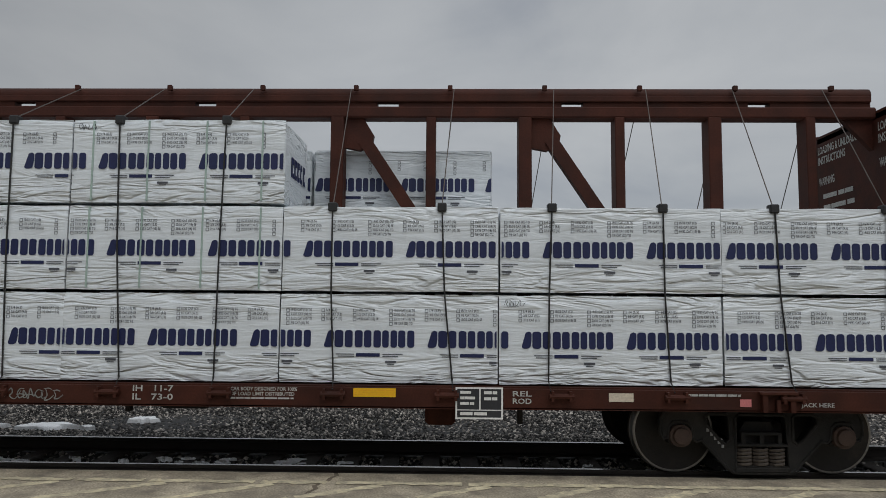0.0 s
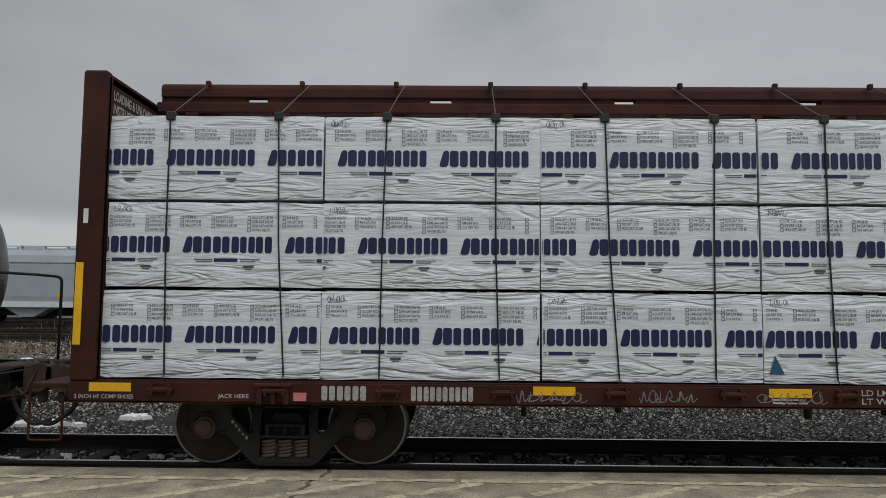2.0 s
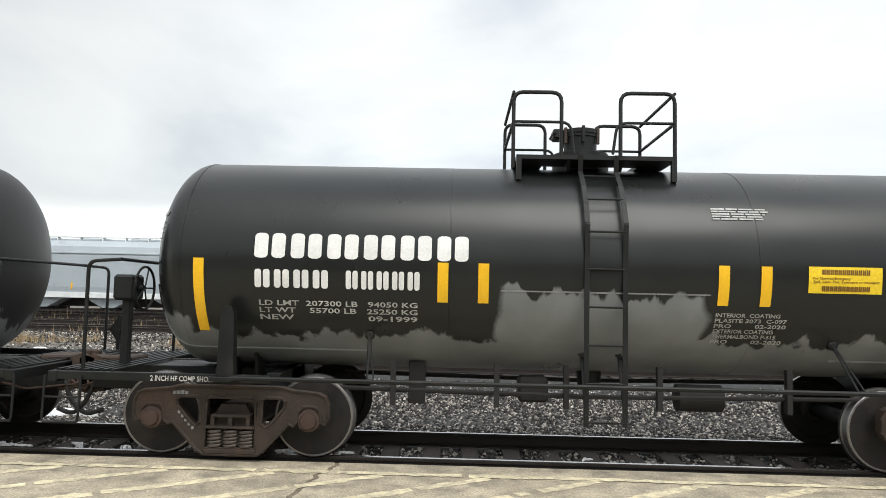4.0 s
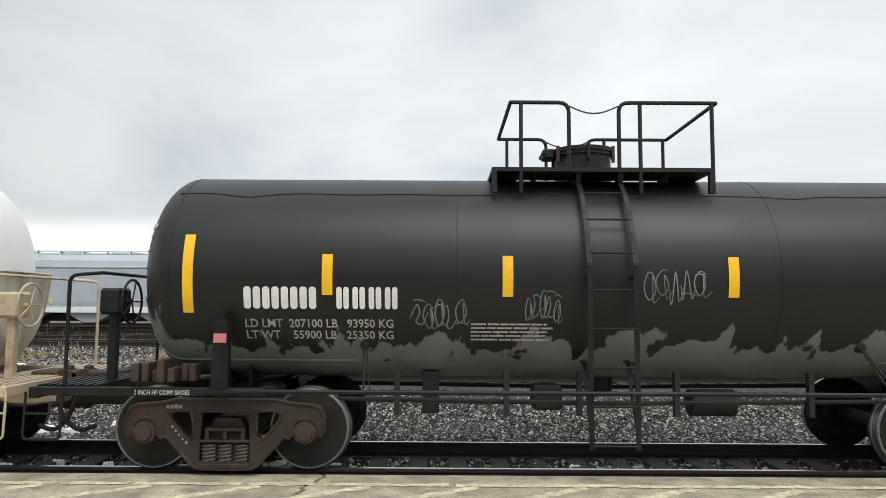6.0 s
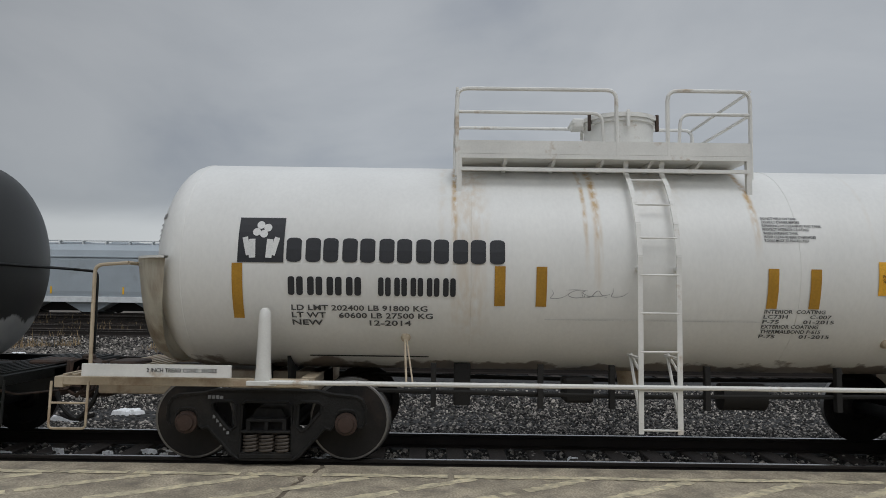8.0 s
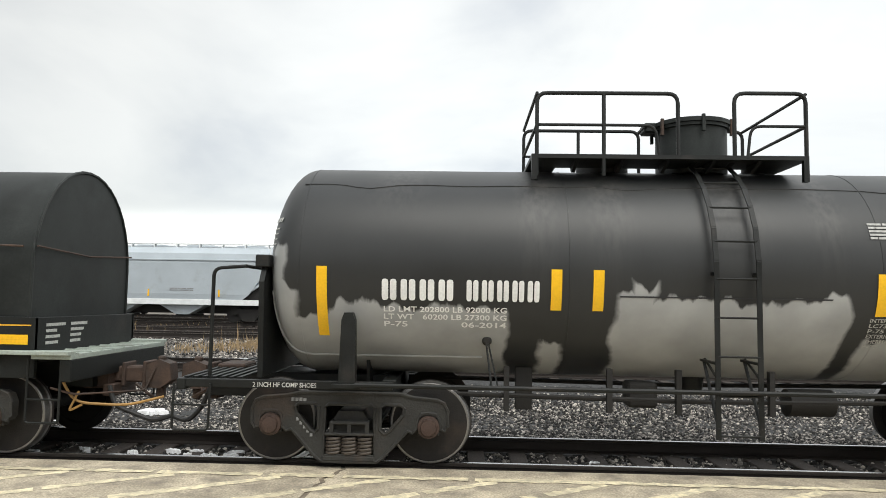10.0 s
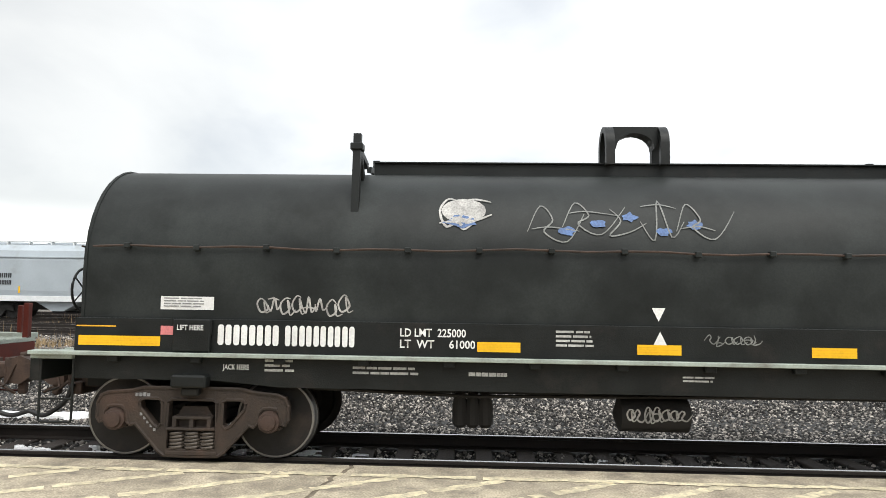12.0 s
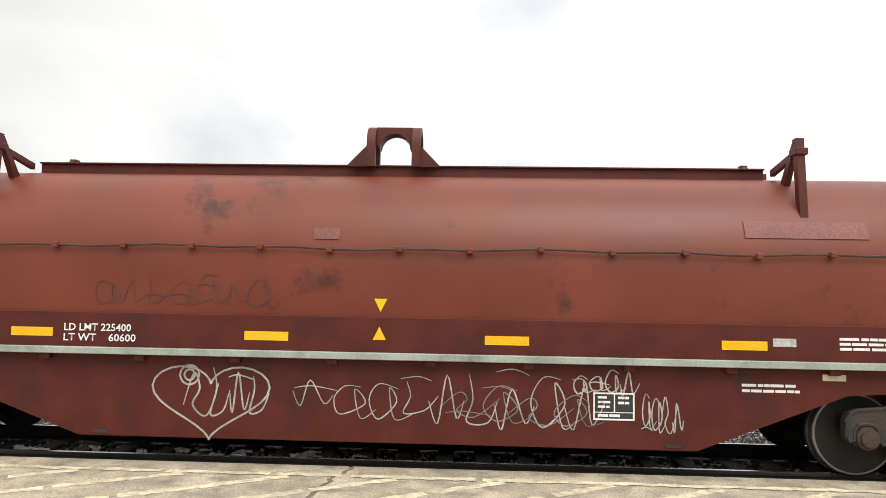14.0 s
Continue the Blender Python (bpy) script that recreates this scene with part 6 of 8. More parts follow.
    mark("sill_lettering", letters(bmesh.new(), "2 INCH TREAD COND. SHOES", 0.12, 0.82, 1.025, 1.085), M["sign_black"], car, -1.446)
    part("sill_plate", box(bmesh.new(), -10.6, -9.0, -1.435, -1.40, 0.99, 1.12), wh, car)
    mark("sill_lettering", letters(bmesh.new(), "2 INCH TREAD COND. SHOES", -9.9, -9.15, 1.025, 1.085), M["sign_black"], car, -1.436)
    part("bracket_box", box(bmesh.new(), -0.25, 0.32, -1.50, -1.36, 0.92, 1.01, 0.01), wh, car)
    bm = bmesh.new()
    tube(bm, bend([(1.13, -1.46, 0.80), (1.13, -1.46, 2.06), (1.5, -1.40, 2.12), (1.7, -1.3, 2.10)], 0.12), 0.026, 8)
    part("end_handhold", bm, wh, car, "tall white bent grab pipe", True)
    bm = bmesh.new()
    box(bm, 1.64, 1.72, -1.49, -1.42, 0.62, 1.98, 0.008)
    tube(bm, [(1.13, -1.46, 0.72), (1.70, -1.46, 0.72)], 0.014, 6)
    tube(bm, [(1.13, -1.46, 1.06), (1.70, -1.46, 1.06)], 0.014, 6)
    part("corner_ladder", bm, wh, car, "white corner stirrup ladder", True)
    bm = tube(bmesh.new(), bend([(1.13, -1.465, 0.86), (1.13, -1.465, 0.36), (1.70, -1.465, 0.36), (1.70, -1.465, 0.8)], 0.03), 0.027, 8)
    part("corner_stirrup", bm, M["rust_white"], car, "rusty bent stirrup step", True)
    for zz in (0.45, 0.62, 0.78, 1.0):
        part("clamp", box(bmesh.new(), 1.70, 1.76, -1.50, -1.43, zz, zz + 0.05, 0.01), M["coupler"], car)
    bm = lathe(bmesh.new(), [(-1.33, 0.02), (-1.32, 0.10), (-1.22, 0.11), (-1.15, 0.05)], "y", (-0.32, 0, 1.22), 18)
    part("valve_wheel", bm, wh, car, "", True)
    placard(car, 0.214, 1.425, -1.50, 0.21)
    mark_round("label_patch", sheet(bmesh.new(), -0.17, -0.03, 1.66, 1.76), M["pink"], car, R + 0.06, zc)
    brake_stand(car, 1.5, M["rust_white"], -0.55, 0.95, 1.95, 1)
    return car


def car_grey_tank():
    shell = tank_mat("charcoal_tank_paint", (0.026, 0.027, 0.027), (0.33, 0.335, 0.33), [(-5.6, -4.35, 1.68), (-5.06, -4.85, 2.42), (-5.10, -4.72, 2.0), (-4.4, -2.35, 1.80), (-1.93, -1.72, 1.40), (-1.15, 1.38, 1.92), (-0.98, -0.72, 2.08), (1.6, 5.6, 1.5), (2.3, 3.2, 1.75)], ragged=0.12, streaks=[(-2.0, 0.35, 1.6, 3.6, 0.35), (-1.2, 0.4, 1.7, 3.5, 0.3), (0.2, 0.5, 1.9, 3.6, 0.3), (-3.6, 0.5, 2.6, 3.5, 0.25), (1.2, 0.3, 1.8, 3.4, 0.3)], stain=(0.095, 0.09, 0.085))
    R, zc = 1.285, 2.245
    car = tank_car("tank_car", "charcoal grey tank car with pale bare belly and black drips", -22.71, -12.20, R, zc, (-21.57, -13.4), (-23.45, -11.50), shell, "black_frame", "truck_grey", crown=True)
    dk = M["black_frame"]
    w = add_walkway(car, -19.54, -16.35, 3.60, 0.92, dk)
    for y in (-0.9, 0.9):
        hoop(w, [(-19.48, y, 3.35), (-19.48, y, 4.33), (-17.84, y, 4.33), (-17.84, y, 3.6)], dk)
        hoop(w, [(-16.37, y, 3.35), (-16.37, y, 4.34), (-17.19, y, 4.34), (-17.19, y, 3.6)], dk)
        hoop(w, [(-19.48, y, 3.95), (-18.1, y, 3.95), (-18.06, y, 3.6)], dk, 0.018)
        hoop(w, [(-16.37, y, 3.95), (-17.0, y, 3.95), (-17.04, y, 3.6)], dk, 0.018)
        hoop(w, [(-18.7, y, 3.35), (-18.7, y, 3.9), (-18.7, y, 4.33)], dk)
    for x in (-19.48, -16.37):
        for z in (4.33, 3.95):
            hoop(w, [(x, -0.9, z), (x, 0, z), (x, 0.9, z)], dk, 0.02)
    add_dome(car, -17.40, 0.44, 3.5, 4.215, M["grey_dark"])
    part("hatch", lathe(bmesh.new(), [(3.5, 0.33), (3.70, 0.33), (3.74, 0.28)], "z", (-18.55, 0, 0), 24), dk, car, "", True)
    part("hatch", lathe(bmesh.new(), [(3.5, 0.15), (3.72, 0.15), (3.74, 0.10)], "z", (-16.6, 0, 0), 16), dk, car, "", True)
    add_ladder(car, -17.6, -17.15, 0.46, R, zc, 3.58, dk)
    reflectors(car, [(-21.95, 1.45, 2.23), (-19.35, 1.78, 2.23), (-18.89, 1.78, 2.23), (-15.83, 1.77, 2.23), (-15.37, 1.77, 2.23), (-13.05, 1.5, 2.23)], R, zc, "yellow")
    bm = blocks(bmesh.new(), -21.22, -20.38, 1.865, 2.10, 4, 0.32)
    mark_round("number_marking", blocks(bm, -20.28, -19.44, 1.865, 2.10, 5, 0.32), M["sign_white"], car, R, zc, "white running-number blocks")
    mark_round("weight_lettering", letters(bmesh.new(), "LD LMT 202800 LB 92000 KG|LT WT   60200 LB 27300 KG|P-75              06-2014", -21.2, -19.83, 1.55, 1.80), M["sign_white"], car, R, zc, "small white weight lettering")
    phone_sign(car, -15.07, -14.39, 1.98, 2.355, R, zc)
    data_table(car, -14.25, -13.2, 1.98, 2.42, R, zc, "sign_pale", None)
    mark_round("notice_print", bars(bmesh.new(), -15.87, -15.24, 2.60, 2.80, 5, 3, 0.6, 4), M["sign_pale"], car, R, zc)
    mark_round("coating_lettering", letters(bmesh.new(), "INTERIOR  COATING|LC73H         C-007|P-75         01-2015|EXTERIOR COATING|THERMALBOND P-615|P-75         01-2015", -15.87, -15.1, 1.40, 1.75), M["sign_pale"], car, R, zc)
    mark_round("jacket_ridge", sheet(bmesh.new(), -18.6, -16.3, 1.935, 1.952), M["sign_black"], car, R, zc)
    mark("sill_lettering", letters(bmesh.new(), "2 INCH HF COMP SHOES", -22.6, -21.9, 0.88, 0.95), M["sign_pale"], car, -1.335)
    # steel shield through the tank end's lower half, placed to fit the camera's view
    bm = bmesh.new()
    prism_x(bm, [(-1.06, 0.97), (1.06, 0.97), (1.12, 2.05), (0.98, 2.30), (-0.98, 2.30), (-1.12, 2.05)], -22.64, -22.58)
    hs = part("head_shield", bm, dk, car, "black steel head shield")
    for y in (-1.0, 1.0):
        part("shield_hinge", box(bmesh.new(), -22.70, -22.54, y - 0.09, y + 0.09, 2.22, 2.36, 0.01), dk, hs)
    placard(car, -22.99 + 9.7, 1.42, -1.44, 0.21)
    return car


# ---------------------------------------------------------------- coil cars
def hood_arch(half, z0, z_spring, z_top, n=20):
    pts = [(-half, z0), (-half, z_spring)]
    for k in range(1, n):
        a = math.pi * k / n
        pts.append((-half * math.cos(a), z_spring + (z_top - z_spring) * math.sin(a)))
    return pts + [(half, z_spring), (half, z0)]


def mark_hood(name, bm, material, car, half, z_spring, z_top, label=""):
    n = max(1, len(bm.verts))
    for i, v in enumerate(bm.verts):
        z = v.co.z
        if z <= z_spring:
            v.co.y = -half - 0.006 - 0.003 * i / n
        else:
            k = min(0.999, (z - z_spring) / (z_top - z_spring))
            v.co.y = -half * math.sqrt(1 - k * k) - 0.010 - 0.003 * i / n
    return part(name, bm, material, car, label)


def coil_hood(car, x0, x1, half, z0, zs, zt, material):
    bm = prism_x(bmesh.new(), hood_arch(half, z0, zs, zt), x0, x1)
    hood = part("hood", bm, material, car, "arched steel coil cover", True)
    for x in (x0, x1):
        s = -1 if x == x0 else 1
        bm = bmesh.new()
        arc = hood_arch(half, z0, zs, zt)
        tube(bm, [(x, y, z) for y, z in arc], 0.022, 6)
        part("end_rib", bm, material, hood)
    # locking cable along the side, with its guides
    rnd = random.Random(int(abs(x0)))
    for side in (-1, 1):
        y = side * (half + 0.035)
        pts = []
        n = int((x1 - x0) / 0.4)
        for k in range(n + 1):
            pts.append((x0 + 0.1 + (x1 - x0 - 0.2) * k / n, y, zs + 0.22 + 0.012 * math.sin(k * 1.7) + 0.01 * math.sin(k * 0.6)))
        c = part("cable", tube(bmesh.new(), pts, 0.013, 6), M["coupler"], hood, "steel locking cable", True)
        for k in range(1, n, 2):
            part("cable_guide", box(bmesh.new(), pts[k][0] - 0.035, pts[k][0] + 0.035, y - 0.03, y + 0.04, pts[k][2] - 0.035, pts[k][2] + 0.03, 0.008), material, c)
    for x in (x0, x1):
        s = -1 if x == x0 else 1
        part("end_cable", tube(bmesh.new(), [(x + s * 0.05, -half, zs + 0.22), (x + s * 0.06, 0, zs + 0.16), (x + s * 0.05, half, zs + 0.22)], 0.013, 6), M["coupler"], hood)
    return hood


def hood_top(car, xa, xb, xm, wide, zt, beam_z, material, gusset):
    """The stiffening beam on the hood, its end trestles and the lifting frame in the middle."""
    bm = box(bmesh.new(), xa + 0.1, xb - 0.1, -0.10, 0.10, zt - 0.04, beam_z, 0.008)
    box(bm, xa + 0.1, xb - 0.1, -0.14, 0.14, beam_z - 0.02, beam_z, 0.004)
    b = part("top_beam", bm, material, car, "long stiffening beam along the crown")
    for x, s in ((xa, 1), (xb, -1)):
        for y in (-1, 1):
            bm = bmesh.new()
            prism_x(bm, [(y * 0.93, zt - 0.62), (y * 0.82, zt - 0.45), (y * 0.76, zt + 0.36), (y * 0.86, zt + 0.36)], x - 0.045, x + 0.045)
            prism_x(bm, [(y * 0.50, zt - 0.18), (y * 0.40, zt - 0.12), (y * 0.74, zt + 0.34), (y * 0.80, zt + 0.34)], x - 0.035, x + 0.035)
            box(bm, x - 0.075, x + 0.075, *sorted((y * 0.74, y * 0.90)), zt + 0.16, zt + 0.24, 0.008)
            part("end_trestle", bm, material, b, "upright trestle bracket")
        bm = bmesh.new()
        for y in (-1, 1):
            prism_x(bm, [(y * 0.80, zt + 0.24), (y * 0.80, zt + 0.17), (y * 0.12, beam_z - 0.10), (y * 0.12, beam_z - 0.02)], x - 0.03, x + 0.03)
        part("trestle_brace", bm, material, b)
    h0, h1 = beam_z - 0.04, zt + 0.66
    f = None
    for x in (xm - wide / 2, xm + wide / 2):
        bm = bmesh.new()
        outer = [(-0.27, h0), (-0.27, h1 - 0.26)] + [(-0.27 * math.cos(math.pi * k / 10), h1 - 0.26 + 0.26 * math.sin(math.pi * k / 10)) for k in range(1, 10)] + [(0.27, h1 - 0.26), (0.27, h0)]
        inner = [(y * 0.66, h0 + (z - h0) * 0.86) for y, z in outer]
        o1 = [[bm.verts.new((x + dx, y, z)) for y, z in outer] for dx in (-0.055, 0.055)]
        i1 = [[bm.verts.new((x + dx, y, z)) for y, z in inner] for dx in (-0.055, 0.055)]
        for k in range(len(outer) - 1):
            bm.faces.new((o1[0][k], o1[0][k + 1], o1[1][k + 1], o1[1][k]))
            bm.faces.new((i1[0][k], i1[1][k], i1[1][k + 1], i1[0][k + 1]))
            for q in (0, 1):
                bm.faces.new((o1[q][k], i1[q][k], i1[q][k + 1], o1[q][k + 1]))
        if f is None:
            f = part("lifting_frame", bm, material, car, "arched lifting frame", True)
        else:
            part("lifting_hoop", bm, material, f, "", True)
    # saddle plate between the two hoops: an arch seen from the side
    bm = bmesh.new()
    w = wide / 2 - 0.055
    arch = [(xm - w, h1 - 0.02), (xm + w, h1 - 0.02), (xm + w, h1 - 0.25)] + [(xm + w * 0.85 * math.cos(math.pi * k / 10), h1 - 0.30 + 0.20 * math.sin(math.pi * k / 10)) for k in range(0, 11)] + [(xm - w, h1 - 0.25)]
    prism(bm, arch, -0.12, 0.12)
    part("frame_web", bm, material, f)
    if gusset:
        for s in (-1, 1):
            e = xm + s * (wide / 2 + 0.05)
            part("frame_gusset", prism(bmesh.new(), [(e, h0), (e + s * 0.27, h0), (e, h0 + 0.28)][::s], -0.24, -0.21), material, f)
            part("frame_gusset", prism(bmesh.new(), [(e, h0), (e + s * 0.27, h0), (e, h0 + 0.28)][::s], 0.21, 0.24), material, f)


def pad(car, x, z0, z1, w, material, y=-1.16):
    part("jacking_pad", box(bmesh.new(), x - w / 2, x + w / 2, y - 0.07, y, z0, z1, 0.012), material, car)


def yellow_patches(car, rows, z0, z1, y):
    for a, b in rows:
        p = mark("reflector", sheet(bmesh.new(), a, b, z0, z1), M["yellow"], car, y, "yellow reflective sill strip")
        bm = bmesh.new()
        for k in (1, 2, 3):
            z = z0 + (z1 - z0) * k / 4
            sheet(bm, a + 0.01, b - 0.01, z - 0.0015, z + 0.0015)
        mark("strip_joint", bm, M["orange_sign"], p, y - 0.002)


def triangle(car, x, z, s, material, y, up):
    bm = bmesh.new()
    k = 1 if up else -1
    vs = [bm.verts.new(c) for c in ((x - s, 0, z - k * s), (x + s, 0, z - k * s), (x, 0, z + k * s))]
    bm.faces.new(vs)
    mark("centre_arrow", bm, M[material], car, y)


def framed_panel(car, x0, x1, z0, z1, y, field="sign_black"):
    p = mark("data_panel", sheet(bmesh.new(), x0, x1, z0, z1), M[field], car, y, "white-ruled lubrication panel")
    bm = bmesh.new()
    for a in ((x0, x1, z1 - 0.018, z1), (x0, x1, z0, z0 + 0.018), (x0, x0 + 0.018, z0, z1), (x1 - 0.018, x1, z0, z1), (x0, x1, z0 + 0.27 * (z1 - z0), z0 + 0.30 * (z1 - z0)),
              (x0 + 0.5 * (x1 - x0), x0 + 0.53 * (x1 - x0), z0 + 0.28 * (z1 - z0), z1)):
        sheet(bm, *a)
    bars(bm, x0 + 0.05, x0 + 0.45 * (x1 - x0), z0 + 0.36 * (z1 - z0), z1 - 0.04, 3, 2, 0.5, 2)
    bars(bm, x0 + 0.6 * (x1 - x0), x1 - 0.05, z0 + 0.5 * (z1 - z0), z1 - 0.04, 2, 4, 0.5, 1)
    bars(bm, x0 + 0.05, x1 - 0.1, z0 + 0.08 * (z1 - z0), z0 + 0.22 * (z1 - z0), 1, 5, 0.7, 3)
    mark("panel_print", bm, M["sign_white"], p, y - 0.003)


def coil_frame(car, x0, x1, d0, d1, y, z_low, z_led, z_top, material, ledge_h=0.05, belly=None, trucks=()):
    bm = bmesh.new()
    # upper side band, both sides
    for s in (-1, 1):
        a, b = sorted((s * y, s * (y - 0.06)))
        box(bm, x0, x1, a, b, z_led + ledge_h, z_top, 0.004)
    part("side_band", bm, material, car, "steel side sill with yellow strips")
    bm = bmesh.new()
    for s in (-1, 1):
        a, b = sorted((s * (y + 0.10), s * (y - 0.06)))
        box(bm, d0 if s else x0, d1, a, b, z_led, z_led + ledge_h, 0.006)
    part("ledge", bm, M["ledge"], car, "pale grey-green running ledge")
    # lower side sill, deeper between the trucks
    bm = bmesh.new()
    t0, t1 = trucks
    if belly:
        b0, b1, zb = belly
        poly = [(x0, z_led), (x0, z_low), (t0 + 0.2, z_low), (t0 + 1.1, z_low - 0.06), (b0, zb), (b1, zb), (t1 - 1.1, z_low - 0.06), (t1 - 0.2, z_low), (x1, z_low), (x1, z_led)]
    else:
        poly = [(x0, z_led), (x0, z_low + 0.06), (t0 + 0.3, z_low + 0.06), (t0 + 1.0, z_low), (t1 - 1.0, z_low), (t1 - 0.3, z_low + 0.06), (x1, z_low + 0.06), (x1, z_led)]
    for s in (-1, 1):
        a, b = sorted((s * (y - 0.03), s * (y - 0.08)))
        prism(bm, poly, a, b)
    part("side_sill", bm, material, car)
    n = 14
    for k in range(n):
        x = x0 + (x1 - x0) * (k + 0.5) / n
        part("ledge_bracket", box(bmesh.new(), x - 0.06, x + 0.06, -y - 0.05, -y + 0.02, z_led - 0.07, z_led, 0.008), material, car)
    bm = box(bmesh.new(), x0, x1, -y + 0.1, y - 0.1, z_led - 0.1, z_led, 0.0)
    box(bm, d0 + 0.2, d1 - 0.2, -0.35, 0.35, 0.72, z_led - 0.1)
    part("floor_and_centre_sill", bm, material, car)
    for xa, xb in ((x0, d0), (x1, d1)):
        bm = bmesh.new()
        box(bm, *sorted((xa, xb)), -y - 0.04, y + 0.04, z_led - 0.05, z_led + 0.01, 0.006)
        e = part("end_walkway", bm, M["ledge"], car, "grated pale end walkway")
        for k in range(9):
            yy = -y + 0.1 + (2 * y - 0.2) * k / 8
            part("grating_bar", box(bmesh.new(), *sorted((xa, xb)), yy - 0.02, yy + 0.02, z_led + 0.01, z_led + 0.022), M["ledge"], e)
        part("end_bulkhead", box(bmesh.new(), *sorted((xa, xa - (0.06 if xb > xa else -0.06))), -y + 0.01, y - 0.01, z_led, z_top - 0.005, 0.006), material, car)
        bm = bmesh.new()
        rnd = random.Random(4)
        for k in range(4):
            for c in (-0.95, -0.45):
                zz = z_led + 0.10 + 0.07 * k
                box(bm, *sorted((xa + (0.003 if xb > xa else -0.003), xa)), c, c + rnd.uniform(0.2, 0.4), zz, zz + 0.035)
        tagged(part("end_print", bm, M["sign_pale"], car), kind="stuff")
        s = 1 if xb > xa else -1
        bm = bmesh.new()
        box(bm, *sorted((xb - s * 0.12, xb)), -y - 0.04, y + 0.04, z_led - 0.30, z_led - 0.05, 0.01)
        part("end_sill", bm, material, e)
        for yy in (-y - 0.02, y + 0.02):
            bm = bmesh.new()
            tube(bm, bend([(xb - s * 0.5, yy, z_led - 0.05), (xb - s * 0.5, yy, 0.42), (xb - s * 0.12, yy, 0.42), (xb - s * 0.12, yy, z_led - 0.05)], 0.04), 0.014, 6)
            tube(bm, [(xb - s * 0.5, yy, 0.68), (xb - s * 0.12, yy, 0.68)], 0.012, 6)
            part("stirrup_step", bm, material, e, "", True)


def car_black_coil():
    tr = (-37.13, -26.55)
    xc = -31.84
    car = thing("coil_car", (xc, 0, 0), "dark grey coil car with a weathered arched steel hood", "coil car", "freight cars of the train")
    SHIFT[car.name] = xc
    for i, x in enumerate(tr):
        add_truck(car, x, "truck_grey" if i else "truck_brown", True, 3 * i)
    y = 1.16
    gs = M["grey_sill"]
    coil_frame(car, -38.5, -25.18, -38.98, -24.72, y, 0.85, 1.18, 1.60, gs, 0.045, None, tr)
    coil_hood(car, -38.45, -25.29, 1.10, 1.58, 2.20, 3.465, M["grey_dark"])
    hood_top(car, -35.36, -28.48, -31.91, 0.68, 3.465, 3.63, M["grey_sill"], False)
    add_coupler(car, -38.88, -39.5)
    add_coupler(car, -24.82, -24.0)
    yellow_patches(car, [(-38.45, -37.5), (-33.91, -33.43), (-32.15, -31.67), (-30.27, -29.79), (-28.5, -28.03), (-26.166, -25.25)], 1.29, 1.40, -y)
    bm = blocks(bmesh.new(), -36.84, -36.12, 1.315, 1.545, 4, 0.18)
    mark("number_marking", blocks(bm, -36.07, -35.26, 1.315, 1.545, 5, 0.2), M["sign_white"], car, -y, "bold white running-number blocks")
    mark("weight_lettering", letters(bmesh.new(), "LD LMT  225000|LT  WT     61000", -34.77, -33.93, 1.29, 1.54), M["sign_white"], car, -y, "white weight lettering")
    mark("notice_print", bars(bmesh.new(), -33.04, -32.58, 1.34, 1.54, 4, 2, 0.5, 3), M["sign_pale"], car, -y)
    mark("notice_print", bars(bmesh.new(), -29.05, -28.64, 1.39, 1.48, 2, 2, 0.5, 3), M["sign_pale"], car, -y)
    mark("notice_print", bars(bmesh.new(), -35.3, -34.55, 0.99, 1.10, 2, 3, 0.5, 5), M["sign_pale"], car, -y + 0.03)
    mark("notice_print", bars(bmesh.new(), -36.3, -35.95, 1.0, 1.16, 3, 3, 0.5, 2), M["sign_pale"], car, -y + 0.03)
    mark("notice_print", bars(bmesh.new(), -31.65, -31.28, 0.98, 1.06, 2, 3, 0.5, 3), M["sign_pale"], car, -y + 0.03)
    mark("notice_print", bars(bmesh.new(), -26.33, -25.55, 1.05, 1.10, 1, 3, 0.7, 6), M["sign_pale"], car, -y + 0.03)
    mark("notice_print", bars(bmesh.new(), -34.0, -33.55, 1.0, 1.06, 1, 3, 0.7, 6), M["sign_pale"], car, -y + 0.03)
    mark("jack_lettering", letters(bmesh.new(), "JACK HERE", -27.22, -26.92, 1.02, 1.10), M["sign_white"], car, -y + 0.03)
    mark("jack_lettering", letters(bmesh.new(), "JACK HERE", -36.78, -36.48, 1.02, 1.10), M["sign_white"], car, -y + 0.03)
    mark("lift_lettering", letters(bmesh.new(), "LIFT HERE", -26.72, -26.42, 1.46, 1.54), M["sign_white"], car, -y - 0.072)
    mark("lift_lettering", letters(bmesh.new(), "LIFT HERE", -37.28, -36.98, 1.46, 1.54), M["sign_white"], car, -y - 0.072)
    mark("length_lettering", letters(bmesh.new(), "L-42-0", -26.04, -25.78, 1.46, 1.55), M["sign_white"], car, -y)
    for a, b in ((-25.7, -25.22), (-38.48, -38.02)):
        mark("orange_line", sheet(bmesh.new(), a, b, 1.50, 1.515), M["orange_sign"], car, -y)
    for a, m_ in ((-26.32, "red_label"), (-37.5, "pink")):
        mark("label_patch", sheet(bmesh.new(), a, a + 0.15, 1.42, 1.52), M[m_], car, -y, "small red label")
    mark("label_patch", sheet(bmesh.new(), -27.37, -27.12, 1.28, 1.39), M["cream"], car, -y, "cream paper label")
    mark("label_patch", sheet(bmesh.new(), -27.10, -26.87, 1.40, 1.50), M["cream"], car, -y)
    framed_panel(car, -27.94, -27.49, 1.264, 1.577, -y, "grey_sill")
    mark("notice_board", sheet(bmesh.new(), -37.54, -36.92, 1.705, 1.855), M["sign_white"], car, -1.10, "white notice label on the hood")
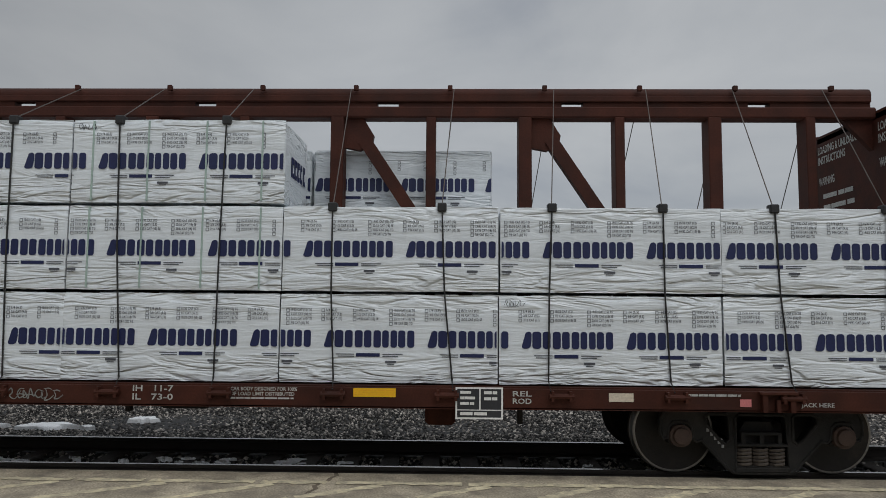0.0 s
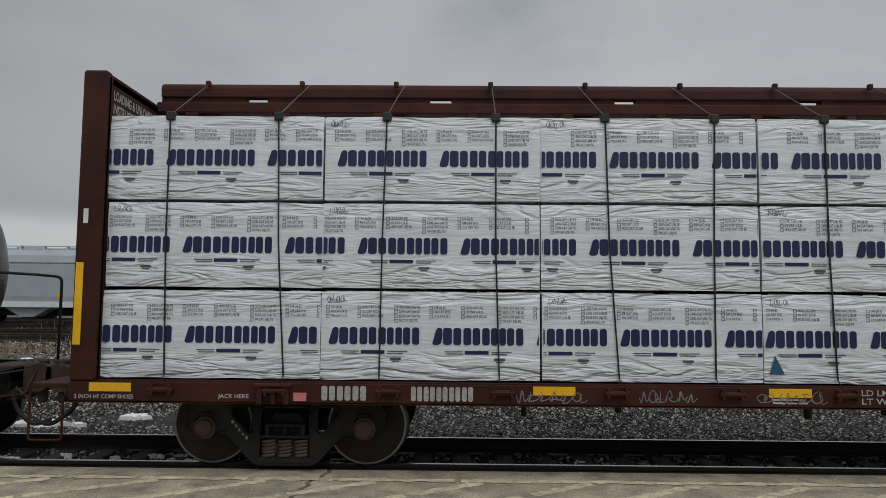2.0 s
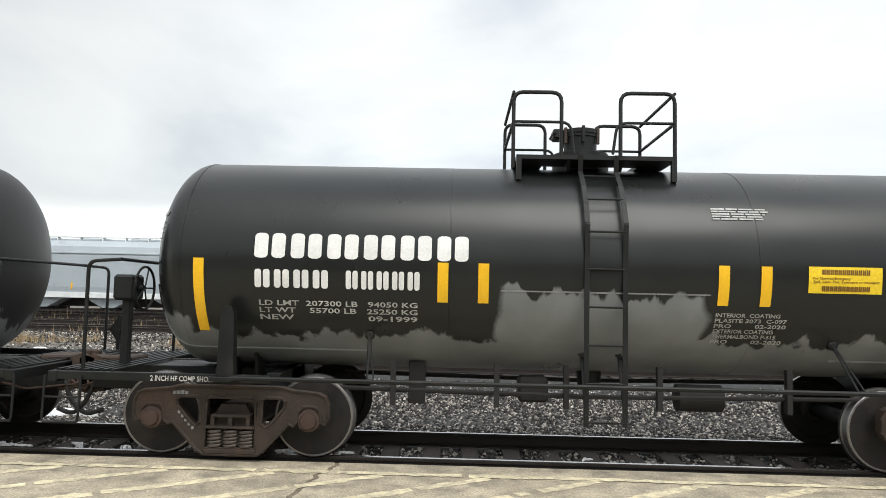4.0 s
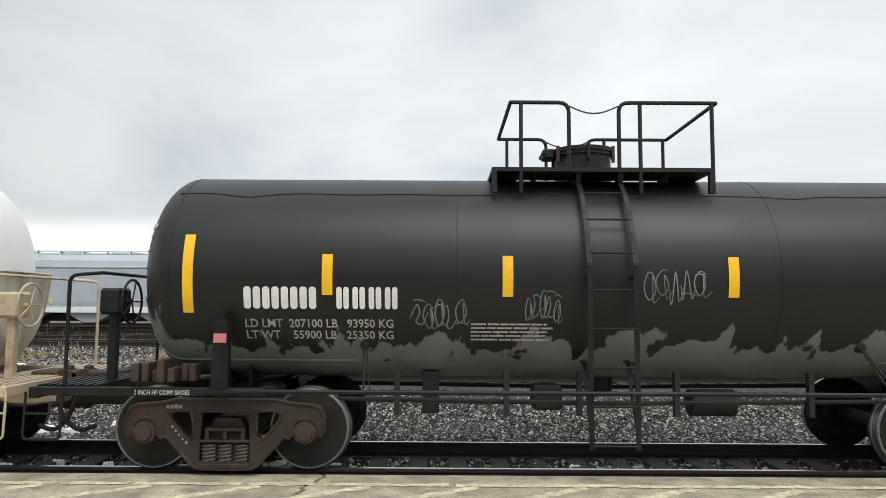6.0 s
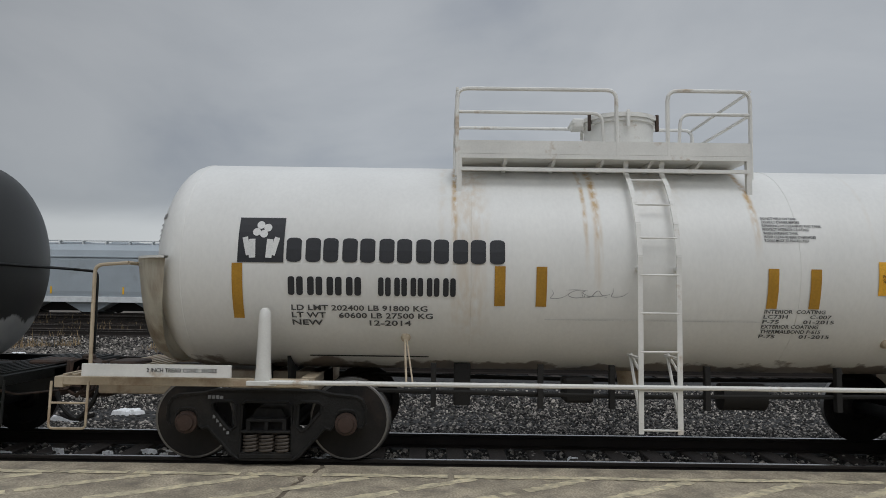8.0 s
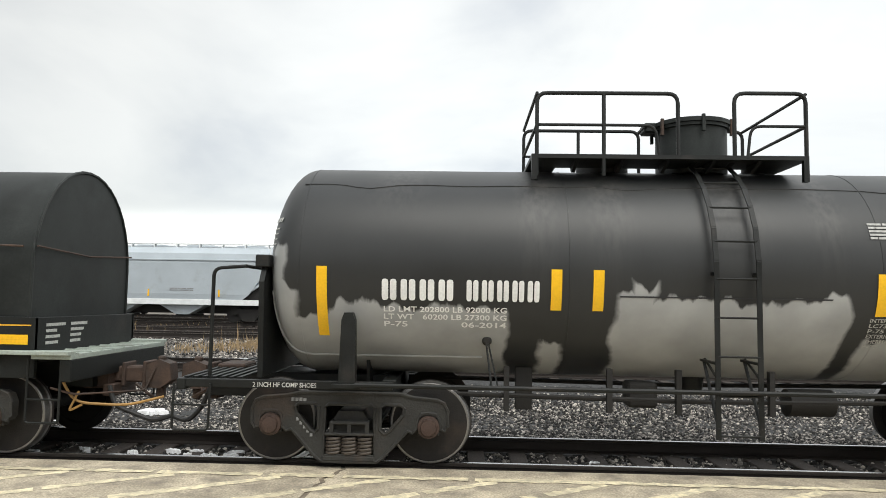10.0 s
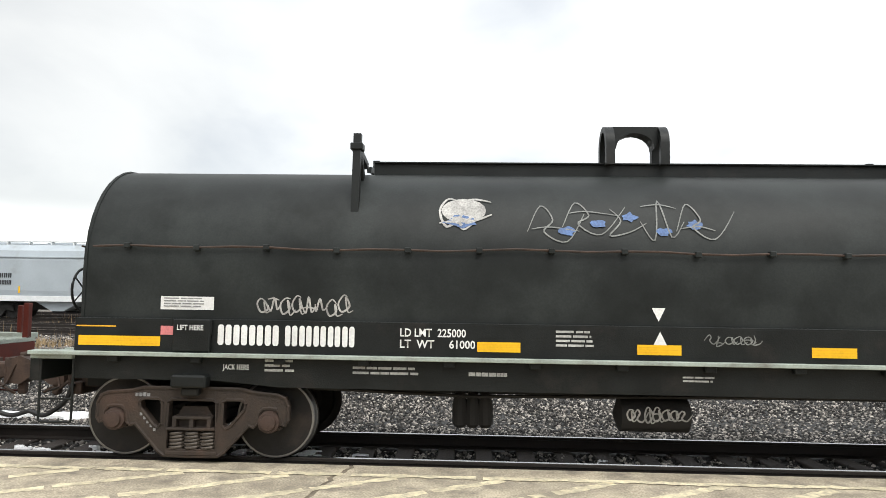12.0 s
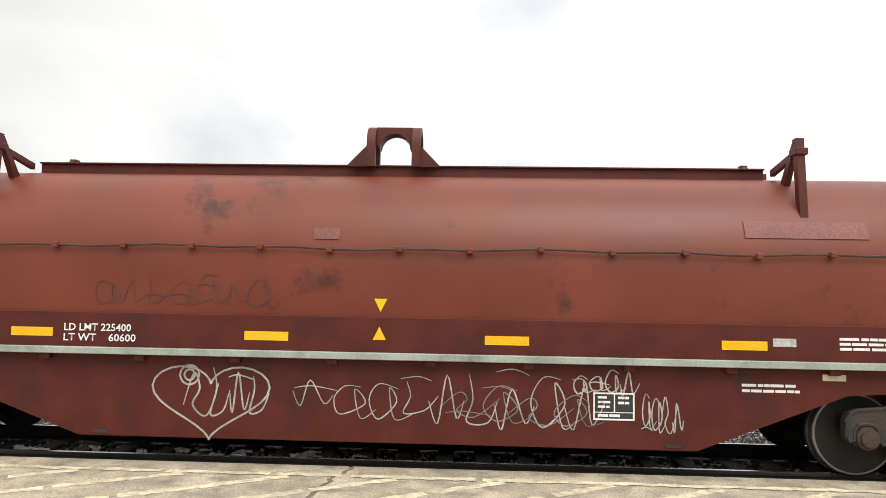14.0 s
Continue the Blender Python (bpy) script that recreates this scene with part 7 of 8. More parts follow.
    mark("notice_board_print", bars(bmesh.new(), -37.50, -36.96, 1.72, 1.84, 4, 2, 0.4, 4), M["sign_grey"], car, -1.104)
    triangle(car, -31.9, 1.73, 0.075, "sign_white", -1.104, False)
    triangle(car, -31.9, 1.47, 0.075, "sign_white", -y, True)
    for x in (-26.58, -37.12):
        pad(car, x, 1.24, 1.60, 0.42, gs)
        part("lift_lug", box(bmesh.new(), x - 0.22, x + 0.22, -y - 0.05, -y, 1.42, 1.60, 0.01), gs, car)
        part("jacking_pad", box(bmesh.new(), x - 0.20, x + 0.20, -y - 0.12, -y + 0.05, 0.84, 0.98, 0.02), gs, car)
        part("jacking_pad", box(bmesh.new(), x - 0.10, x + 0.10, -y - 0.06, -y + 0.06, 0.74, 0.84, 0.02), gs, car)
    H = (1.10, 2.20, 3.465)
    mark_hood("spray_lettering", scribble(bmesh.new(), -34.36, -33.8, 2.68, 3.06, 1, 0.03, 4), M["graffiti"], car, *H, "white and blue spray shapes")
    bm = bmesh.new()
    vs = [bm.verts.new((-34.08 + 0.26 * math.cos(a), 0, 2.90 + 0.15 * math.sin(a))) for a in [0.393 * k for k in range(16)]]
    bm.faces.new(vs)
    mark_hood("spray_fill", bm, M["graffiti"], car, *H)
    mark_hood("spray_fill", blot(bmesh.new(), -34.12, 2.77, 0.21, 0.085, 3), M["graffiti_blue"], car, *H)
    mark_hood("spray_lettering", scribble(bmesh.new(), -33.3, -31.2, 2.55, 3.06, 4, 0.018, 14), M["graffiti_dim"], car, *H, "faded blue and white spray letters")
    for k in range(5):
        mark_hood("spray_fill", blot(bmesh.new(), -32.9 + 0.36 * k, 2.66 + 0.09 * (k % 3), 0.10, 0.06, 20 + k), M["graffiti_blue"], car, *H)
    mark_hood("spray_lettering", scribble(bmesh.new(), -36.43, -35.36, 1.66, 1.90, 7, 0.022, 24), M["graffiti"], car, *H, "white spray tag")
    mark_hood("spray_lettering", scribble(bmesh.new(), -27.6, -26.7, 1.62, 1.85, 3, 0.02, 34), M["graffiti_dim"], car, *H, "white spray tag")
    mark_hood("spray_lettering", scribble(bmesh.new(), -27.2, -27.0, 1.64, 2.0, 2, 0.02, 37), M["graffiti"], car, *H)
    mark_hood("spray_lettering", scribble(bmesh.new(), -26.3, -25.7, 1.65, 1.98, 5, 0.022, 44), M["graffiti"], car, *H, "white spray tag")
    mark("spray_lettering", scribble(bmesh.new(), -31.4, -30.8, 1.40, 1.53, 5, 0.014, 54), M["graffiti_dim"], car, -y)
    # tank and valves under the floor
    bm = lathe(bmesh.new(), [(-32.3, 0.04), (-32.24, 0.2), (-31.46, 0.2), (-31.4, 0.04)], "x", (0, -0.62, 0.56), 18)
    rs = part("air_reservoir", bm, M["under"], car, "black air tank with a spray tag", True)
    mark("spray_lettering", scribble(bmesh.new(), -32.2, -31.5, 0.5, 0.68, 6, 0.022, 64), M["graffiti"], rs, -0.83)
    for x in (-34.1, -33.95, -33.8):
        bm = lathe(bmesh.new(), [(0.36, 0.05), (0.40, 0.09), (0.62, 0.09), (0.8, 0.05)], "z", (x, -0.6, 0), 10)
        part("brake_valve", bm, M["under"], car, "", True)
    bm = bmesh.new()
    tube(bm, [(-36, -0.7, 0.80), (-34, -0.72, 0.74), (-31, -0.7, 0.78), (-28, -0.68, 0.82)], 0.022, 6)
    part("brake_rod", bm, M["under"], car)
    brake_stand(car, -38.57, gs, -0.55, 1.2, 2.02, -1)
    bm = bmesh.new()
    tube(bm, bend([(-25.0, -0.9, 0.9), (-24.8, -0.95, 0.62), (-24.3, -0.7, 0.56), (-23.9, -0.6, 0.66)], 0.15), 0.016, 8)
    tube(bm, bend([(-24.75, -0.95, 0.75), (-24.85, -0.97, 0.52), (-24.7, -0.96, 0.6)], 0.05), 0.014, 6)
    part("hose_cover", bm, M["rope_orange"], car, "yellow-brown covered hose", True)
    return car


def car_red_coil():
    tr = (-54.97, -42.53)
    xc = -48.75
    car = thing("coil_car", (xc, 0, 0), "red-brown coil car with arched hood and deep sprayed side sill", "coil car", "freight cars of the train")
    SHIFT[car.name] = xc
    for i, x in enumerate(tr):
        add_truck(car, x, "truck_grey", True, 5 * i)
    y = 1.16
    rs, rh = M["red_sill"], M["red_hood"]
    coil_frame(car, -56.4, -41.05, -57.0, -40.50, y, 0.97, 1.20, 1.665, rs, 0.075, (-52.15, -45.25, 0.28), tr)
    coil_hood(car, -56.25, -41.25, 1.10, 1.64, 2.22, 3.46, rh)
    hood_top(car, -53.56, -43.95, -48.75, 0.58, 3.46, 3.60, M["red_sill"], True)
    add_coupler(car, -56.9, -57.5)
    add_coupler(car, -40.6, -39.62)
    yellow_patches(car, [(-42.15, -41.2), (-44.98, -44.49), (-47.57, -47.08), (-50.28, -49.78), (-52.99, -52.5), (-56.3, -55.35)], 1.385, 1.485, -y)
    mark("weight_lettering", letters(bmesh.new(), "LD LMT 225400|LT WT    60600", -52.37, -51.53, 1.31, 1.54), M["sign_white"], car, -y, "white weight lettering")
    mark("length_lettering", letters(bmesh.new(), "L   52 FT 6 IN|IL 48 FT 0 IN", -42.81, -42.19, 1.29, 1.58), M["sign_white"], car, -y, "white length lettering")
    mark("notice_print", bars(bmesh.new(), -43.72, -42.92, 1.38, 1.54, 3, 2, 0.55, 5), M["sign_white"], car, -y)
    mark("notice_print", bars(bmesh.new(), -44.76, -44.05, 0.90, 1.02, 2, 2, 0.5, 6), M["sign_white"], car, -y + 0.03)
    bm = blocks(bmesh.new(), -55.1, -54.3, 1.31, 1.545, 4, 0.2)
    mark("number_marking", blocks(bm, -54.2, -53.3, 1.31, 1.545, 5, 0.2), M["sign_white"], car, -y, "white running-number blocks")
    triangle(car, -48.75, 1.80, 0.075, "yellow", -1.104, False)
    triangle(car, -48.75, 1.49, 0.075, "yellow", -y, True)
    framed_panel(car, -46.37, -45.92, 0.59, 0.89, -y + 0.03)
    mark("label_patch", sheet(bmesh.new(), -44.43, -44.18, 1.43, 1.52), M["sign_pale"], car, -y)
    mark("label_patch", sheet(bmesh.new(), -42.15, -41.98, 1.06, 1.15), M["red_label"], car, -y + 0.03, "small red label")
    mark("label_patch", sheet(bmesh.new(), -43.90, -43.65, 1.07, 1.14), M["cream"], car, -y + 0.02)
    part("jacking_pad", box(bmesh.new(), -42.75, -42.32, -y - 0.06, -y, 1.02, 1.19, 0.015), rs, car)
    part("jacking_pad", box(bmesh.new(), -55.2, -54.75, -y - 0.06, -y, 1.02, 1.19, 0.015), rs, car)
    H = (1.10, 2.22, 3.46)
    m_ = mat("faded_pink_sticker", (0.185, 0.062, 0.045), 0.6, var=0.2, grain=0.3)
    mark_hood("faded_sticker", sheet(bmesh.new(), -44.66, -43.30, 2.63, 2.83, 3, 6), m_, car, *H, "faded sticker on the hood")
    mark_hood("faded_sticker", sheet(bmesh.new(), -49.55, -49.25, 2.55, 2.68, 3, 2), m_, car, *H)
    mark_hood("rust_scrawl", scribble(bmesh.new(), -52.1, -50.0, 1.72, 2.12, 6, 0.02, 6), M["graffiti_brown"], car, *H, "dark rubbed scrawl")
    # big pale scrawl along the deep sill: a heart, then loops
    bm = bmesh.new()
    ys = -y + 0.03
    heart = [(-50.65 + 0.042 * 16 * math.sin(t) ** 3, 0.74 + 0.028 * (13 * math.cos(t) - 5 * math.cos(2 * t) - 2 * math.cos(3 * t) - math.cos(4 * t))) for t in [6.2832 * k / 40 for k in range(41)]]
    ribbon(bm, heart, 0.022)
    for cx, cz in ((-50.90, 0.98),):
        for r in (0.11, 0.06):
            ribbon(bm, [(cx + r * math.cos(t), cz + r * math.sin(t)) for t in [0.45 * k for k in range(15)]], 0.022)
    scribble(bm, -50.9, -50.0, 0.50, 1.10, 3, 0.022, 73)
    mark("spray_lettering", bm, M["graffiti"], car, ys, "pale spray heart outline")
    mark("spray_lettering", scribble(bmesh.new(), -49.7, -48.1, 0.55, 1.05, 3, 0.015, 74), M["graffiti"], car, ys, "pale spray lettering")
    mark("spray_lettering", scribble(bmesh.new(), -48.2, -46.3, 0.40, 1.12, 4, 0.017, 75), M["graffiti"], car, ys, "pale spray lettering")
    mark("spray_lettering", scribble(bmesh.new(), -48.0, -46.4, 0.50, 0.95, 3, 0.014, 95), M["graffiti_dim"], car, ys)
    mark("spray_lettering", scribble(bmesh.new(), -46.6, -45.9, 0.85, 1.16, 3, 0.018, 76), M["graffiti"], car, ys)
    mark("spray_lettering", scribble(bmesh.new(), -45.85, -45.4, 0.45, 0.9, 3, 0.016, 77), M["graffiti"], car, ys)
    for x in (-51.9, -45.5):
        part("drain_slot", box(bmesh.new(), x - 0.09, x + 0.09, ys - 0.012, ys + 0.02, 0.31, 0.345), M["sign_black"], car)
    # end posts, badge, end-wall marks
    for x, s in ((-40.72, 1), (-56.8, -1)):
        for yy in (-1.16, 1.16):
            part("corner_post", box(bmesh.new(), x - 0.035, x + 0.035, yy * 1.005 - 0.04, yy * 1.005 + 0.04, 0.6, 1.68, 0.01), rs, car)
        part("inner_post", box(bmesh.new(), x + s * 0.14, x + s * 0.22, 1.0, 1.1, 1.2, 1.72, 0.01), rs, car)
        part("end_panel", box(bmesh.new(), *sorted((x - s * 0.32, x + s * 0.1)), -1.203, -1.13, 0.97, 1.20, 0.01), rs, car)
    bm = bmesh.new()
    vs = [bm.verts.new((-40.86 + 0.10 * math.cos(a), 0, 1.085 + 0.10 * math.sin(a))) for a in [0.349 * k for k in range(18)]]
    bm.faces.new(vs)
    bd = mark("round_badge", bm, M["cream"], car, -1.20, "round cream painted badge")
    bm = bmesh.new()
    for a in range(6):
        ribbon(bm, [(-40.86, 1.085), (-40.86 + 0.06 * math.cos(a * 1.047), 1.085 + 0.06 * math.sin(a * 1.047))], 0.03)
    mark("badge_star", bm, M["sign_black"], bd, -1.204)
    for xe, s in ((-41.25, 1), (-56.25, -1)):
        bm = bmesh.new()
        for yy, z0, z1, w in ((0.35, 2.72, 2.84, 0.5), (0.15, 2.5, 2.62, 0.22), (-0.35, 2.62, 2.68, 0.35), (-0.35, 2.5, 2.58, 0.35)):
            box(bm, *sorted((xe + s * 0.012, xe + s * 0.016)), yy - w / 2 - 0.2, yy + w / 2 - 0.2, z0, z1)
        tagged(part("end_lettering", bm, M["sign_pale"], car, "faded end marks"), kind="stuff")
        bm = box(bmesh.new(), *sorted((xe + s * 0.012, xe + s * 0.016)), 0.2, 0.42, 1.9, 2.1)
        part("end_notice", bm, M["sign_white"], car, "small white notice")
        bm = prism_x(bmesh.new(), [(0.9, 1.65), (1.1, 1.65), (1.0, 2.0)], xe + s * 0.2, xe + s * 0.24)
        part("corner_flag", bm, M["ochre"], car, "yellow-brown corner plate")
    return car


# ---------------------------------------------------------------- centre-beam car and its load
LOAD = []
NEAR_EDGES = [29.20, 31.62, 34.03, 36.44, 38.87]
NEXT_EDGES = [39.08, 41.50, 43.92, 46.32, 48.75, 51.17]


def car_centerbeam():
    xc = 40.21
    car = thing("centerbeam_flatcar", (xc, 0, 0), "rusty red-brown centre-beam flatcar with tall end bulkheads", "flatcar", "freight cars of the train")
    SHIFT[car.name] = xc
    ro = M["red_oxide"]
    for i, x in enumerate((31.20, 49.22)):
        add_truck(car, x, "truck_dark", True, 7 * i)
    x0, x1 = 28.93, 51.49
    bm = bmesh.new()
    for s in (-1, 1):
        a, b = sorted((s * 1.42, s * 1.36))
        box(bm, x0, x1, a, b, 0.77, 0.985, 0.004)
        a, b = sorted((s * 1.42, s * 1.30))
        box(bm, x0, x1, a, b, 0.765, 0.785)
    part("side_sill", bm, ro, car, "rusty side sill with stencils")
    part("deck", box(bmesh.new(), x0, x1, -1.38, 1.38, 0.955, 1.0), ro, car)
    part("centre_sill", box(bmesh.new(), x0 - 0.2, x1 + 0.2, -0.36, 0.36, 0.70, 0.95), ro, car)
    # bulkheads: plate, corner posts, ribs
    for xo, xi, s in ((x0, 29.20, -1), (x1, 51.22, 1)):
        bm = bmesh.new()
        box(bm, *sorted((xi, xi + s * 0.04)), -1.36, 1.36, 0.98, 4.36)
        b = part("bulkhead", bm, ro, car, "tall ribbed end bulkhead")
        for yy in (-1.42, 1.30):
            bm = box(bmesh.new(), *sorted((xo, xi)), yy - (0.003 if yy < 0 else -0.003), yy + (0.117 if yy < 0 else 0.123), 0.99, 4.42, 0.02)
            part("corner_post", bm, ro, b)
        for zz in (1.35, 1.95, 2.5, 3.05, 3.6, 4.1):
            part("rib", box(bmesh.new(), *sorted((xo - s * 0.02, xi + s * 0.03)), -1.30, 1.30, zz, zz + 0.10, 0.01), ro, b)
        for yy in (-0.35, 0.75):
            part("stiffener", box(bmesh.new(), *sorted((xo - s * 0.06, xi + s * 0.03)), yy - 0.05, yy + 0.05, 1.0, 4.3, 0.01), ro, b)
        part("top_rail", box(bmesh.new(), *sorted((xo, xi)), -1.30, 1.30, 4.28, 4.40, 0.01), ro, b)
        part("gusset", prism(bmesh.new(), [(xi, 4.40), (xi - s * 0.42, 4.60), (xi - s * 0.42, 4.34), (xi, 3.9)][::-s], -0.04, 0.04), ro, b)
        for k in range(7):
            z = 1.0 + 0.45 * k
            part("grab_iron", tube(bmesh.new(), bend([(xo, 1.0, z), (xo + s * 0.09, 1.0, z), (xo + s * 0.09, 1.42, z), (xo, 1.42, z)], 0.03), 0.011, 5), ro, b)
        yy = -1.427
        if s < 0:
            p = mark("reflector", sheet(bmesh.new(), 28.955, 29.04, 1.38, 2.27), M["yellow"], b, yy, "tall yellow reflective strip")
            # white patch painted as the bright sky seen through a slot
            mark("slot", sheet(bmesh.new(), 29.01, 29.065, 2.70, 2.86), M["sign_white"], b, yy)
        else:
            mark("reflector", sheet(bmesh.new(), 51.38, 51.465, 1.38, 2.27), M["yellow"], b, yy, "tall yellow reflective strip")
        # stencils on the inner face
        bm = letters(bmesh.new(), "LOADING & UNLOADING|INSTRUCTIONS||WARNING", 0, 1.1, 0, 0.62)
        bars(bm, 0.1, 0.9, -0.75, -0.1, 4, 8, 0.4, 3)
        for v in bm.verts:
            v.co = Vector((xi - s * 0.006, -s * (v.co.x - 0.55) + 0.72, 3.62 + v.co.z))
        part("inner_stencil", bm, M["sign_pale"], b, "white stencilled instructions")
        bm = bmesh.new()
        for v in letters(bm, "LOADING & UNLOADING|INSTRUCTIONS||WARNING", 0, 1.1, 0, 0.62).verts:
            v.co = Vector((xi - s * 0.006, -s * (v.co.x - 0.55) - 0.72, 3.62 + v.co.z))
        part("inner_stencil", bm, M["sign_pale"], b)
    bs = brake_stand
    bs(car, 28.72, ro, 0.35, 0.9, 2.05, -1)
    # end platforms
    for xa, xb in ((x0, 28.45), (x1, 51.97)):
        bm = box(bmesh.new(), *sorted((xa, xb)), -1.3, 1.3, 0.90, 0.95, 0.006)
        part("end_platform", bm, ro, car)
        s = 1 if xb > xa else -1
        bm = bmesh.new()
        tube(bm, bend([(xa + s * 0.06, -1.40, 0.8), (xa + s * 0.06, -1.40, 0.36), (xa + s * 0.42, -1.40, 0.36), (xa + s * 0.42, -1.40, 0.9)], 0.04), 0.014, 6)
        part("stirrup_step", bm, ro, car, "", True)
        add_coupler(car, xa + s * 0.35, xa + s * 0.98)
    # top chord with its slots
    bm = bmesh.new()
    lathe(bm, [(x0 + 0.3, 0.102), (x1 - 0.3, 0.102)], "x", (0, 0, 4.612), 20)
    ch = part("top_chord", bm, ro, car, "long round-backed top beam", True)
    bm = box(bmesh.new(), x0 + 0.25, x1 - 0.25, -0.125, 0.125, 4.30, 4.448, 0.02)
    part("chord_flange", bm, ro, ch)
    bm = bmesh.new()
    slots = [30.48 + 2.41 * i for i in range(9)]
    last = x0 + 0.3
    for sx in slots + [None]:
        end = sx - 0.14 if sx else x1 - 0.3
        box(bm, last, end, -0.07, 0.07, 4.44, 4.56)
        last = sx + 0.14 if sx else last
    box(bm, x0 + 0.3, x1 - 0.3, -0.108, -0.05, 4.515, 4.60, 0.012)
    part("chord_web", bm, ro, ch)
    # columns and diagonals
    n = 0
    for i in range(-12, 6):
        x = 44.29 + 1.22 * i
        if x < 29.6:
            continue
        w = 0.085 if i % 2 == 0 else 0.062
        part("column", box(bmesh.new(), x - w, x + w, -0.13, 0.13, 1.0, 4.31, 0.01), ro, car)
        part("column_foot", box(bmesh.new(), x - w - 0.05, x + w + 0.05, -0.16, 0.16, 1.0, 1.12, 0.01), ro, car)
    for i in range(-6, 3):
        x = 44.36 + 2.44 * i
        if x < 29.5 or x > 49.2:
            continue
        part("column_gusset", prism(bmesh.new(), [(x, 4.31), (x + 0.26, 4.31), (x + 0.40, 4.08), (x + 0.38, 3.98), (x + 0.22, 3.88), (x, 3.92)], -0.05, 0.05), ro, car)
        part("diagonal", prism(bmesh.new(), [(x + 0.20, 3.98), (x + 0.36, 4.04), (x + 2.32, 1.06), (x + 2.16, 1.04)], -0.07, 0.07), ro, car)
    # pockets along the sill, with winches
    k = 0
    for i in range(18):
        x = 29.95 + 1.216 * i
        bm = bmesh.new()
        box(bm, x - 0.11, x - 0.08, -1.49, -1.42, 0.86, 0.97)
        box(bm, x + 0.08, x + 0.11, -1.49, -1.42, 0.86, 0.97)
        lathe(bm, [(x - 0.13, 0.03), (x + 0.13, 0.03)], "x", (0, -1.465, 0.915), 8)
        part("winch", bm, ro, car, "rusty strap winch")
    for x in (31.15, 49.25):
        bm = bmesh.new()
        box(bm, x - 0.2, x + 0.2, -1.50, -1.42, 0.955, 0.985, 0.005)
        box(bm, x - 0.17, x - 0.12, -1.48, -1.42, 0.77, 0.96)
        box(bm, x + 0.12, x + 0.17, -1.48, -1.42, 0.77, 0.96)
        box(bm, x - 0.02, x + 0.02, -1.47, -1.42, 0.77, 0.90)
        part("jacking_pad", bm, ro, car)
    # tie-downs: strap down the load's face, corner block, wire up to the chord
    for side in (-1, 1):
        for i in range(18):
            x = 29.88 + 1.216 * i
            top = 3.95 if x < 43.9 or (side > 0 and x < 46.3) else 2.97
            lean = 0.10 * math.sin(i * 2.1)
            xt = 29.87 + 1.222 * i
            y = side * 1.325
            bm = tube(bmesh.new(), [(x + 0.05 + lean, y + side * 0.10, 0.96), (x + 0.04 + lean, y + side * 0.005, 1.06), (x + lean * 0.4, y, (1.06 + top) / 2), (x, y, top)], 0.0095, 6)
            st = part("tie_down", bm, M["cable"], car, "black strap with corner block and wire")
            part("corner_block", box(bmesh.new(), x - 0.05, x + 0.05, y - 0.015 if side < 0 else y - 0.10, y + 0.10 if side < 0 else y + 0.015, top - 0.07, top + 0.03, 0.012), M["cable"], st, "black plastic corner block")
            part("tie_wire", tube(bmesh.new(), [(x, y + (0.05 if side < 0 else -0.05), top + 0.02), (xt + 0.12 * math.sin(i), side * 0.16, 4.66)], 0.0065, 5), M["wire"], st)
            part("wire_hook", box(bmesh.new(), xt - 0.03, xt + 0.03, side * 0.16 - 0.03, side * 0.16 + 0.03, 4.64, 4.71, 0.008), ro, st)
    y = -1.42
    yellow_patches(car, [(29.156, 29.61), (33.925, 34.375), (36.43, 36.885), (39.99, 40.43), (44.755, 45.21)], 0.885, 0.978, y)
    bm = blocks(bmesh.new(), 31.66, 32.16, 0.81, 0.965, 3, 0.18)
    mark("number_marking", blocks(bm, 32.62, 33.30, 0.81, 0.965, 5, 0.18), M["sign_pale"], car, y, "faded white running-number blocks")
    mark("weight_lettering", letters(bmesh.new(), "LD LMT  224600|LT WT     61400", 37.41, 38.21, 0.80, 0.975), M["sign_pale"], car, y, "white weight lettering")
    mark("length_lettering", letters(bmesh.new(), "IH   11-7|IL   73-0", 42.37, 42.81, 0.81, 0.99), M["sign_pale"], car, y)
    mark("notice_lettering", letters(bmesh.new(), "CAR BODY DESIGNED FOR 100%|OF LOAD LIMIT DISTRIBUTED", 43.43, 44.15, 0.875, 0.98), M["sign_pale"], car, y)
    mark("notice_print", bars(bmesh.new(), 43.43, 44.15, 0.83, 0.87, 1, 4, 0.45, 7), M["sign_pale"], car, y)
    for px in (36.43, 39.99):
        mark("notice_print", bars(bmesh.new(), px + 0.04, px + 0.42, 0.80, 0.87, 2, 6, 0.5, 3), M["sign_pale"], car, y)
    mark("release_lettering", letters(bmesh.new(), "REL|ROD", 46.46, 46.66, 0.81, 0.965), M["sign_pale"], car, y)
    mark("jack_lettering", letters(bmesh.new(), "JACK HERE", 30.55, 30.88, 0.81, 0.87), M["sign_pale"], car, y)
    mark("jack_lettering", letters(bmesh.new(), "JACK HERE", 49.50, 49.85, 0.81, 0.87), M["sign_pale"], car, y)
    mark("shoe_lettering", letters(bmesh.new(), "2 INCH HF COMP SHOES", 29.0, 29.64, 0.795, 0.855), M["sign_pale"], car, y)
    mark("label_patch", sheet(bmesh.new(), 31.36, 31.50, 0.80, 0.89), M["pink"], car, y, "small faded pink label")
    mark("label_patch", sheet(bmesh.new(), 48.86, 48.98, 0.82, 0.90), M["pink"], car, y)
    mark("label_patch", sheet(bmesh.new(), 47.48, 47.74, 0.86, 0.95), M["cream"], car, y, "cream paper label")
